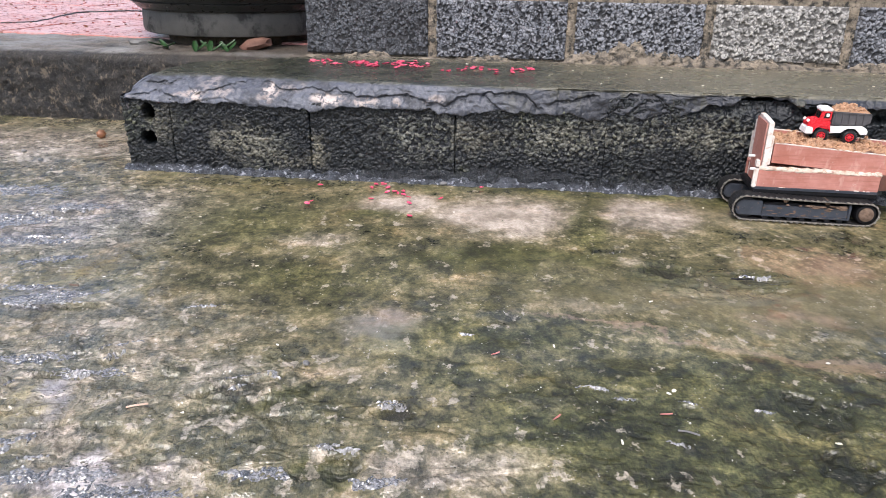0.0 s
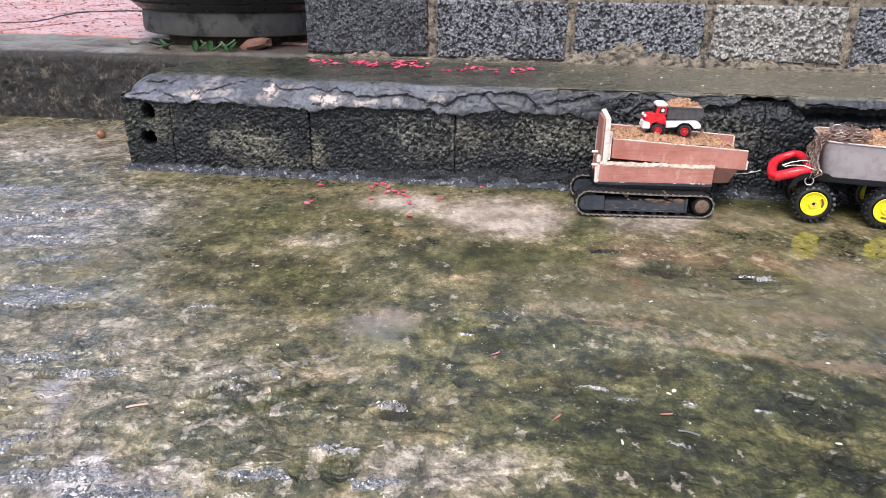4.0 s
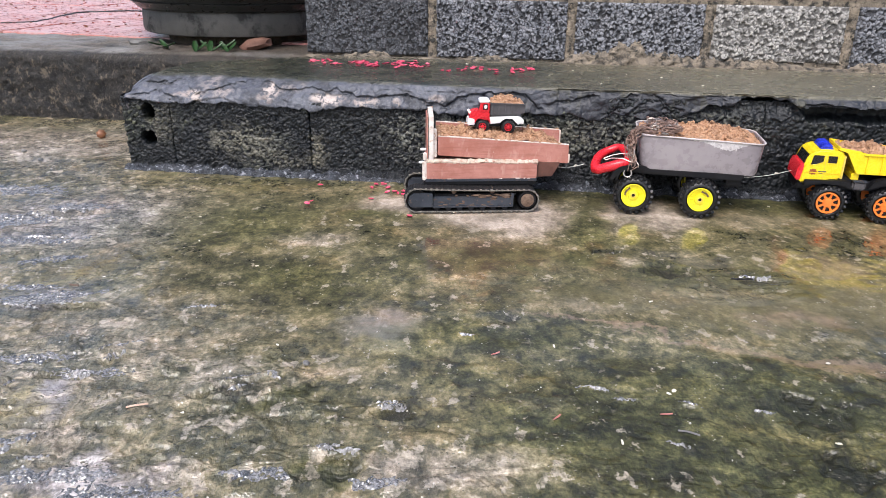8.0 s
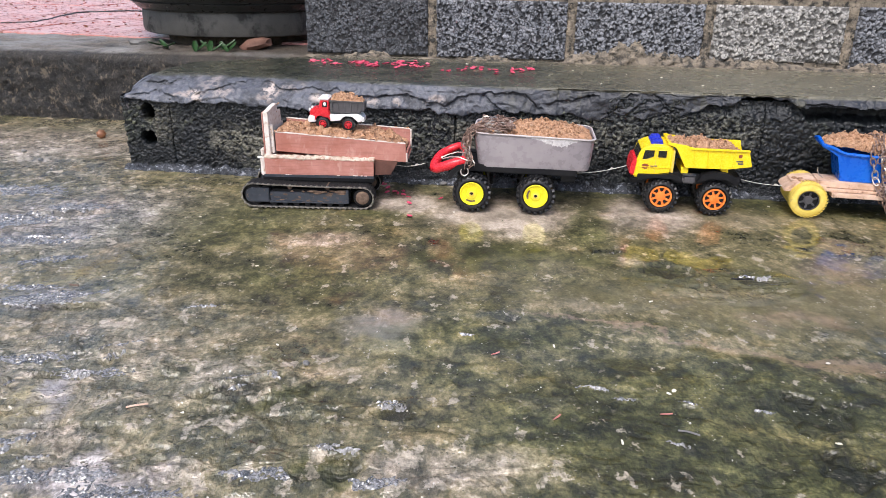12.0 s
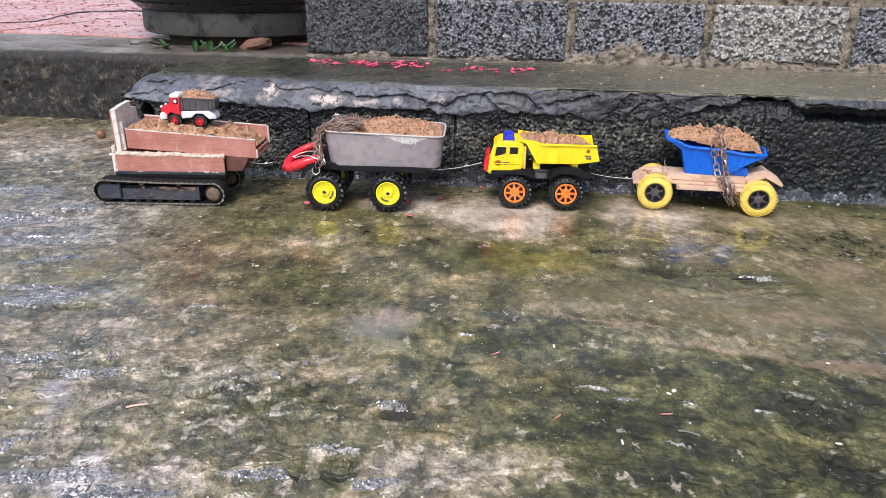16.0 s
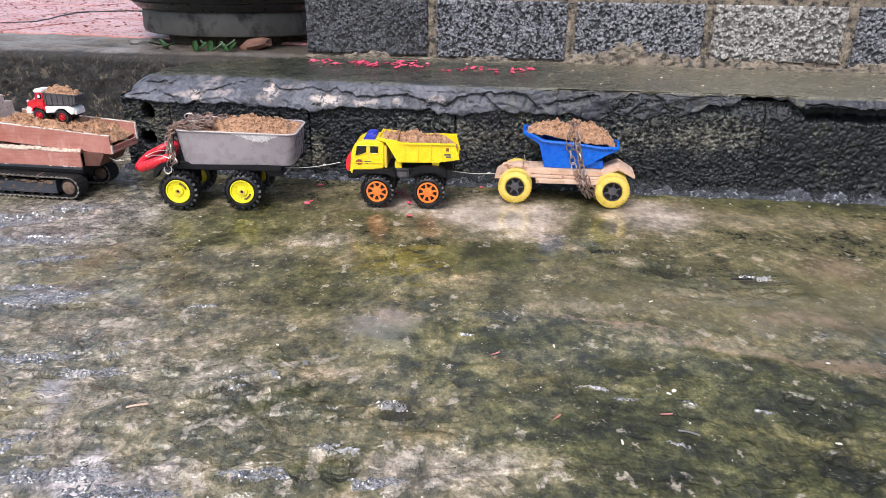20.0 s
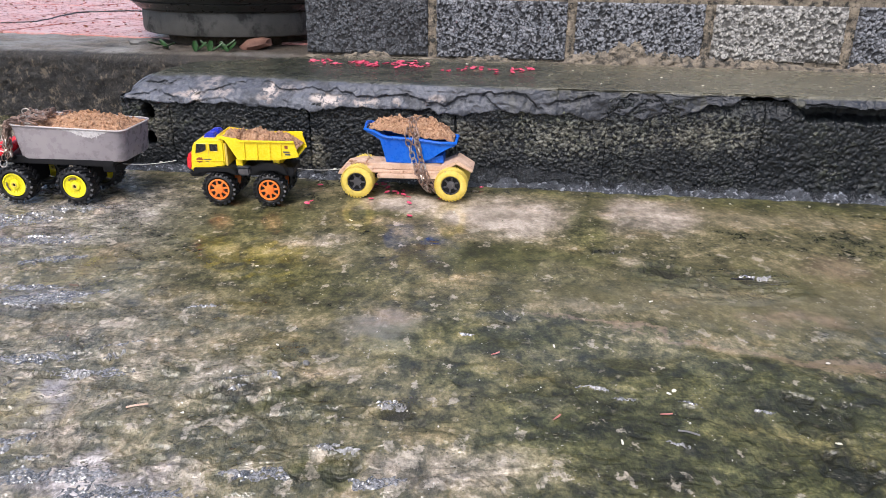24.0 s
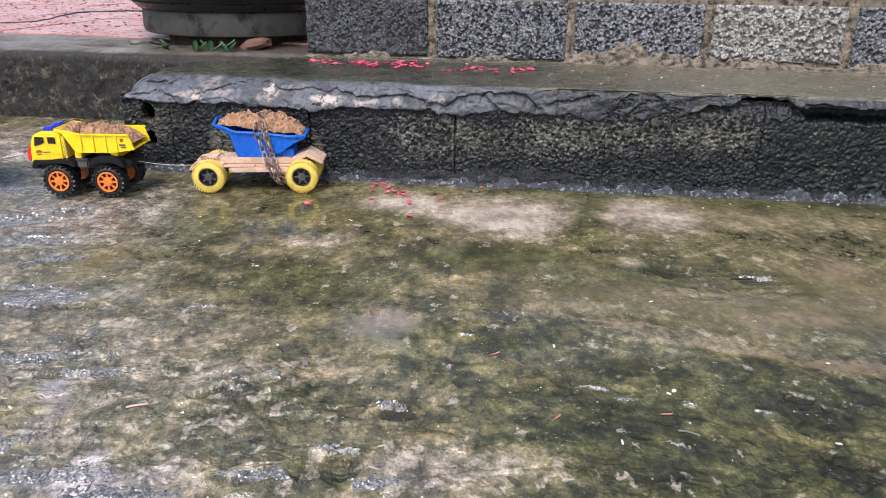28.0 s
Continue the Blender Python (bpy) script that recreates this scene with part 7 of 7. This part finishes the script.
    ch = thing("chain", "rusty chain looped over the blue tub", "chain")
    for k, dx in enumerate((-0.010, 0.008)):
        pts = [(0.110 + dx, 0.085, 0.1440), (0.108 + dx, 0.065, 0.1500), (0.107 + dx, 0.048, 0.1420), (0.107 + dx, 0.0330, 0.1240), (0.109 + dx, 0.0300, 0.1100), (0.114 + dx * 0.9, 0.0290, 0.0920), (0.119 + dx * 0.8, 0.0270, 0.0730), (0.124 + dx * 0.8, 0.0200, 0.0620), (0.130 + dx, 0.0165, 0.0480), (0.136 + dx, 0.0210, 0.0350)]
        chain(ch, pts, 0.0165, [RUST, RUST, STEEL] if k == 0 else [RUST, RUST, RUST, STEEL], 4 + k, 0.3)
    chain(ch, [(0.120, 0.0180, 0.0640), (0.128, 0.0130, 0.0580), (0.138, 0.0135, 0.0460), (0.150, 0.0160, 0.0390), (0.158, 0.022, 0.0370)], 0.0150, [RUST], 8, 0.5)
    chain(ch, [(0.110, 0.070, 0.1490), (0.100, 0.055, 0.1460), (0.106, 0.042, 0.1380), (0.110, 0.0320, 0.1200), (0.112, 0.0290, 0.1060)], 0.0140, [RUST], 12, 0.5)
    for k, (ox, oy) in enumerate([(-0.005, 0.0), (0.006, 0.004), (0.014, -0.003), (0.002, -0.004)]):
        chain(ch, [(0.122 + ox, 0.0120 + oy, 0.0600), (0.128 + ox, 0.0085 + oy, 0.0480), (0.134 + ox, 0.0090 + oy, 0.0340), (0.140 + ox, 0.0130 + oy, 0.0220), (0.144 + ox, 0.018 + oy, 0.0150)], 0.0140, [RUST] * 5 + [STEEL], 60 + k, 0.7)
    chain(ch, [(0.104, 0.060, 0.1500), (0.110, 0.048, 0.1440), (0.116, 0.0330, 0.1240), (0.117, 0.0290, 0.1060), (0.122, 0.0270, 0.0850), (0.128, 0.0220, 0.0660), (0.130, 0.014, 0.0560)], 0.0150, [RUST] * 3 + [STEEL], 71, 0.5)
    return bc, sand, ch


def string_between(label, length):
    bm = tube([(x, 0, -0.004 * math.sin(math.pi * x / length)) for x in steps(0, length, 14)], 0.0007, 6)
    tube([(length * 0.72 - 0.003, 0, -0.002), (length * 0.72, 0.001, -0.001), (length * 0.72 + 0.003, 0, -0.002)], 0.0012, 6, bm)
    return tagged(new("tow_string", mesh_of("tow_string", bm, TWINE)), label, "string", "tow strings")


build_ground()
build_terrace()
build_ledge()
build_wall()
build_pot()
build_litter()
build_crusts()
build_chips()
CRAWLER, CRAWLER_SAND = build_crawler()
SMALL, SMALL_SAND = build_small_truck()
TUB_TRUCK, TUB_SAND, TUB_CHAIN = build_trailer()
YELLOW_TRUCK, YELLOW_SAND = build_yellow_truck()
CART, CART_SAND, CART_CHAIN = build_cart()
STRING_A = string_between("pale tow string between dumper and tub truck", 0.060)
STRING_B = string_between("pale tow string between tub truck and yellow truck", 0.110)
STRING_C = string_between("pale tow string between yellow truck and plank cart", 0.116)


# ---- what moves: t, x, y and turn of each toy's near front wheel ----
EX_ROWS = [
    (0, 0.5852, 1.227, -8.71), (0.5, 0.5481, 1.229, -8.07), (1, 0.5075, 1.2306, -7.11), (1.5, 0.4763, 1.2318, -5.97), (2, 0.4415, 1.2328, -4.94), (2.5, 0.4072, 1.2343, -4.23),
    (3, 0.3723, 1.2385, -4.01), (3.5, 0.3389, 1.2453, -4.18), (4, 0.3, 1.2488, -3.38), (4.5, 0.2612, 1.2523, -2.59), (5, 0.2224, 1.2558, -1.79), (5.5, 0.1836, 1.2593, -0.99),
    (6, 0.1435, 1.2636, 0.6), (6.5, 0.1065, 1.2647, 1.84), (7, 0.0636, 1.2616, 2.69), (7.5, 0.0223, 1.2572, 3.22), (8, -0.0199, 1.2559, 3.38), (8.5, -0.0512, 1.2569, 3.31),
    (9, -0.0903, 1.2577, 3.2), (9.5, -0.127, 1.2587, 2.81), (10, -0.1698, 1.2607, 1.73), (10.5, -0.2119, 1.2639, 0.18), (11, -0.2547, 1.2683, -1.08), (11.5, -0.2943, 1.2738, -1.86),
    (12, -0.3325, 1.2796, -2.61), (12.5, -0.3669, 1.2851, -3.6), (13, -0.4003, 1.2838, -2.16), (13.5, -0.4337, 1.2825, -0.72), (14, -0.4671, 1.2812, 0.71), (14.5, -0.5005, 1.2799, 2.15),
    (15, -0.5401, 1.2823, 1.03), (15.5, -0.5774, 1.2859, -0.11), (16, -0.6204, 1.292, -1.41), (16.5, -0.6625, 1.2991, -2.9), (17, -0.7088, 1.3053, -4.38), (17.5, -0.746, 1.313, -5.78),
    (18, -0.7745, 1.3226, -7.19), (18.5, -0.7897, 1.3306, -8.37), (19, -0.834, 1.3368, -9), (19.5, -0.8722, 1.3431, -9.2), (20, -0.9102, 1.3442, -8.5), (20.5, -0.9478, 1.3453, -7.81),
    (21, -0.9927, 1.3467, -6.98), (21.5, -1.0247, 1.3476, -6.39), (22, -1.062, 1.3488, -5.71), (22.5, -1.0994, 1.3499, -5.02), (23, -1.1368, 1.351, -4.33), (23.5, -1.1742, 1.3521, -3.64),
    (24, -1.2198, 1.3535, -2.8), (24.5, -1.2543, 1.3545, -2.17), (25, -1.2937, 1.3551, -1.44), (25.5, -1.3374, 1.3551, -0.64), (26, -1.3792, 1.3551, -0), (26.5, -1.418, 1.3551, -0),
    (27, -1.4573, 1.3551, -0), (27.5, -1.4914, 1.3551, -0), (28, -1.5339, 1.3551, -0),
]
TR_ROWS = [
    (0, 0.9587, 1.1892, -7.73), (0.5, 0.9216, 1.1931, -9.14), (1, 0.881, 1.1973, -10.68), (1.5, 0.8498, 1.2006, -11.86), (2, 0.8149, 1.2043, -13.19), (2.5, 0.7807, 1.2079, -14.48),
    (3, 0.7458, 1.2115, -15.81), (3.5, 0.7124, 1.215, -17.08), (4, 0.6736, 1.2203, -16.4), (4.5, 0.6349, 1.2255, -15.72), (5, 0.5962, 1.2307, -15.04), (5.5, 0.5575, 1.236, -14.36),
    (6, 0.5173, 1.2442, -14.37), (6.5, 0.4797, 1.251, -14.07), (7, 0.4384, 1.2557, -13.32), (7.5, 0.3982, 1.2588, -12.21), (8, 0.3553, 1.2609, -11.01), (8.5, 0.326, 1.2633, -10.07),
    (9, 0.2882, 1.2665, -9.43), (9.5, 0.252, 1.2684, -8.76), (10, 0.2113, 1.2683, -7.85), (10.5, 0.1714, 1.2682, -6.97), (11, 0.1307, 1.2677, -6.49), (11.5, 0.0908, 1.2656, -6.32),
    (12, 0.0526, 1.2632, -6.11), (12.5, 0.0205, 1.2612, -5.72), (13, -0.0121, 1.2601, -5.06), (13.5, -0.0447, 1.259, -4.4), (14, -0.0774, 1.2579, -3.73), (14.5, -0.11, 1.2568, -3.07),
    (15, -0.1481, 1.2592, -2.84), (15.5, -0.1827, 1.2613, -2.57), (16, -0.2235, 1.263, -2.23), (16.5, -0.2631, 1.2646, -1.83), (17, -0.307, 1.265, -1.48), (17.5, -0.341, 1.2638, -1.15),
    (18, -0.3647, 1.2619, -0.6), (18.5, -0.3756, 1.2601, 0.25), (19, -0.4183, 1.2584, 1), (19.5, -0.4565, 1.2583, 1.2), (20, -0.4971, 1.2605, 0.59), (20.5, -0.5349, 1.2638, -0.96),
    (21, -0.5824, 1.2691, -3.35), (21.5, -0.6196, 1.2769, -6.26), (22, -0.6588, 1.2805, -5.63), (22.5, -0.6979, 1.2841, -5.01), (23, -0.7371, 1.2877, -4.39), (23.5, -0.7762, 1.2913, -3.77),
    (24, -0.8219, 1.2927, -3.42), (24.5, -0.8563, 1.2937, -3.16), (25, -0.8957, 1.2949, -2.87), (25.5, -0.9395, 1.2962, -2.54), (26, -0.9812, 1.2975, -2.22), (26.5, -1.02, 1.2987, -1.93),
    (27, -1.0593, 1.2998, -1.63), (27.5, -1.0934, 1.3009, -1.38), (28, -1.1359, 1.3021, -1.06),
]
YT_ROWS = [
    (0, 1.3134, 1.1748, -5.7), (0.5, 1.2763, 1.1787, -5.7), (1, 1.2357, 1.183, -5.7), (1.5, 1.2045, 1.1863, -5.7), (2, 1.1696, 1.1899, -5.7), (2.5, 1.1354, 1.1935, -5.7),
    (3, 1.1005, 1.1972, -5.7), (3.5, 1.067, 1.2007, -5.7), (4, 1.0283, 1.2048, -5.7), (4.5, 0.9895, 1.2088, -6.2), (5, 0.9507, 1.2129, -7.19), (5.5, 0.912, 1.217, -8.18),
    (6, 0.8718, 1.2212, -9.21), (6.5, 0.8345, 1.2251, -10.16), (7, 0.7924, 1.2295, -11.23), (7.5, 0.7517, 1.2338, -12.28), (8, 0.7091, 1.2383, -13.36), (8.5, 0.68, 1.2399, -11.84),
    (9, 0.641, 1.2414, -11.12), (9.5, 0.6063, 1.2449, -11.33), (10, 0.5624, 1.2504, -11.94), (10.5, 0.5221, 1.2561, -12.34), (11, 0.4822, 1.2604, -12.12), (11.5, 0.4447, 1.264, -11.01),
    (12, 0.4089, 1.2674, -8.9), (12.5, 0.3781, 1.2707, -6.1), (13, 0.3453, 1.2746, -6.78), (13.5, 0.3125, 1.2786, -7.46), (14, 0.2797, 1.2826, -8.14), (14.5, 0.2468, 1.2865, -8.82),
    (15, 0.2101, 1.283, -6.65), (15.5, 0.1761, 1.2827, -5.18), (16, 0.1354, 1.2846, -4.3), (16.5, 0.0971, 1.2859, -3.29), (17, 0.0559, 1.2854, -1.82), (17.5, 0.0233, 1.2838, -0.45),
    (18, -0.0003, 1.2827, -0.02), (18.5, -0.011, 1.2834, -0.54), (19, -0.054, 1.2841, -1.38), (19.5, -0.0887, 1.2836, -2.11), (20, -0.1266, 1.2832, -2.7), (20.5, -0.1635, 1.2844, -3.1),
    (21, -0.208, 1.2869, -3.16), (21.5, -0.2396, 1.2897, -2.89), (22, -0.2759, 1.2896, -3), (22.5, -0.3121, 1.2894, -3.11), (23, -0.3483, 1.2892, -3.22), (23.5, -0.3846, 1.289, -3.33),
    (24, -0.4291, 1.2883, -1.43), (24.5, -0.4623, 1.2895, -0.08), (25, -0.502, 1.2922, 0.34), (25.5, -0.548, 1.2957, 0.01), (26, -0.5912, 1.3013, -0.43), (26.5, -0.6319, 1.3085, -0.58),
    (27, -0.6734, 1.315, -0.6), (27.5, -0.7105, 1.3221, -0.84), (28, -0.7563, 1.3312, -1.38),
]
BC_ROWS = [
    (0, 1.5879, 1.1489, -5.7), (0.5, 1.5507, 1.1528, -5.7), (1, 1.5102, 1.1571, -5.7), (1.5, 1.479, 1.1604, -5.7), (2, 1.4441, 1.164, -5.7), (2.5, 1.4098, 1.1676, -5.7),
    (3, 1.3749, 1.1713, -5.7), (3.5, 1.3415, 1.1748, -5.7), (4, 1.3027, 1.1789, -5.7), (4.5, 1.264, 1.1829, -5.7), (5, 1.2252, 1.187, -5.7), (5.5, 1.1864, 1.1911, -5.7),
    (6, 1.1463, 1.1953, -5.7), (6.5, 1.109, 1.1992, -5.7), (7, 1.0669, 1.2036, -5.7), (7.5, 1.0262, 1.2079, -5.7), (8, 0.9836, 1.2124, -6.47), (8.5, 0.9543, 1.2154, -7.18),
    (9, 0.9152, 1.2195, -8.12), (9.5, 0.8791, 1.2233, -8.99), (10, 0.8363, 1.2278, -10.03), (10.5, 0.796, 1.2321, -11), (11, 0.7552, 1.2363, -11.99), (11.5, 0.7155, 1.2405, -12.94),
    (12, 0.678, 1.247, -14.13), (12.5, 0.649, 1.2528, -15.39), (13, 0.6154, 1.2572, -14.92), (13.5, 0.5818, 1.2615, -14.45), (14, 0.5482, 1.2658, -13.98), (14.5, 0.5147, 1.2701, -13.52),
    (15, 0.479, 1.2757, -13.15), (15.5, 0.445, 1.2816, -12.63), (16, 0.4037, 1.2875, -12), (16.5, 0.3655, 1.2936, -11.54), (17, 0.3244, 1.3001, -11.45), (17.5, 0.2927, 1.305, -11.6),
    (18, 0.2722, 1.3074, -11.6), (18.5, 0.2552, 1.3082, -11.12), (19, 0.2117, 1.3097, -10.16), (19.5, 0.1762, 1.3129, -9.05), (20, 0.1387, 1.317, -8.04), (20.5, 0.1011, 1.3203, -7.16),
    (21, 0.0562, 1.3209, -6.48), (21.5, 0.0242, 1.3195, -6.04), (22, -0.0131, 1.3232, -5.86), (22.5, -0.0505, 1.3269, -5.69), (23, -0.0879, 1.3306, -5.51), (23.5, -0.1253, 1.3343, -5.33),
    (24, -0.1721, 1.3404, -5.83), (24.5, -0.2079, 1.3469, -6.06), (25, -0.2469, 1.3529, -5.7), (25.5, -0.2884, 1.3578, -4.7), (26, -0.3287, 1.3618, -3.37), (26.5, -0.3655, 1.3646, -1.99),
    (27, -0.4027, 1.3652, -0.7), (27.5, -0.4337, 1.3641, 0.58), (28, -0.473, 1.3625, 2.01),
]


def at(rows_, t):
    """The pose row at any time, straight between the rows."""
    for a, b in zip(rows_, rows_[1:]):
        if a[0] <= t <= b[0]:
            f = (t - a[0]) / (b[0] - a[0])
            return [a[i] + (b[i] - a[i]) * f for i in range(4)]
    return list(rows_[-1])


def motions():
    for rows_, things in ((EX_ROWS, (CRAWLER, CRAWLER_SAND, SMALL, SMALL_SAND)), (TR_ROWS, (TUB_TRUCK, TUB_SAND, TUB_CHAIN)), (YT_ROWS, (YELLOW_TRUCK, YELLOW_SAND)), (BC_ROWS, (CART, CART_SAND, CART_CHAIN))):
        for ob in things:
            walk(ob, [(t, pose(x, y, 0, 0, 0, w)) for t, x, y, w in rows_])
    # wheels roll: the turn is the way gone over the radius
    fine = steps(0, 28, 112)
    for rows_, wheels in ((EX_ROWS, EX_WHEELS), (TR_ROWS, TR_WHEELS), (YT_ROWS, YT_WHEELS), (BC_ROWS, BC_WHEELS)):
        x0 = rows_[0][1]
        for k, (ob, r) in enumerate(wheels):
            c = tuple(ob.location)
            walk(ob, [(t, pose(*c, 0, math.degrees((at(rows_, t)[1] - x0) / r) + 47 * k, 0)) for t in fine])
    # belt shoes run round their loop
    x0 = EX_ROWS[0][1]
    for ob, s in SHOES:
        rows_ = []
        for t in fine:
            x, z, a = loop_at(s + at(EX_ROWS, t)[1] - x0)
            rows_.append((t, pose(x, 0, z, 0, a, 0)))
        walk(ob, rows_)
    # strings keep their length from the toy in front to the one behind
    for ob, head, tail, p, q in ((STRING_A, EX_ROWS, TR_ROWS, (0.236, 0.060, 0.072), (-0.090, 0.045, 0.080)), (STRING_B, TR_ROWS, YT_ROWS, (0.188, 0.055, 0.068), (-0.060, 0.045, 0.078)),
                                 (STRING_C, YT_ROWS, BC_ROWS, (0.140, 0.050, 0.062), (-0.041, 0.045, 0.048))):
        rows_ = []
        for t in steps(0, 28, 56):
            a, b = at(head, t), at(tail, t)
            u, v = pose(a[1], a[2], 0, 0, 0, a[3]) @ Vector(p), pose(b[1], b[2], 0, 0, 0, b[3]) @ Vector(q)
            d = v - u
            rows_.append((t, Matrix.Translation(u) @ pose(0, 0, 0, 0, -math.degrees(math.atan2(d.z, math.hypot(d.x, d.y))), math.degrees(math.atan2(d.y, d.x)))))
        walk(ob, rows_)


motions()
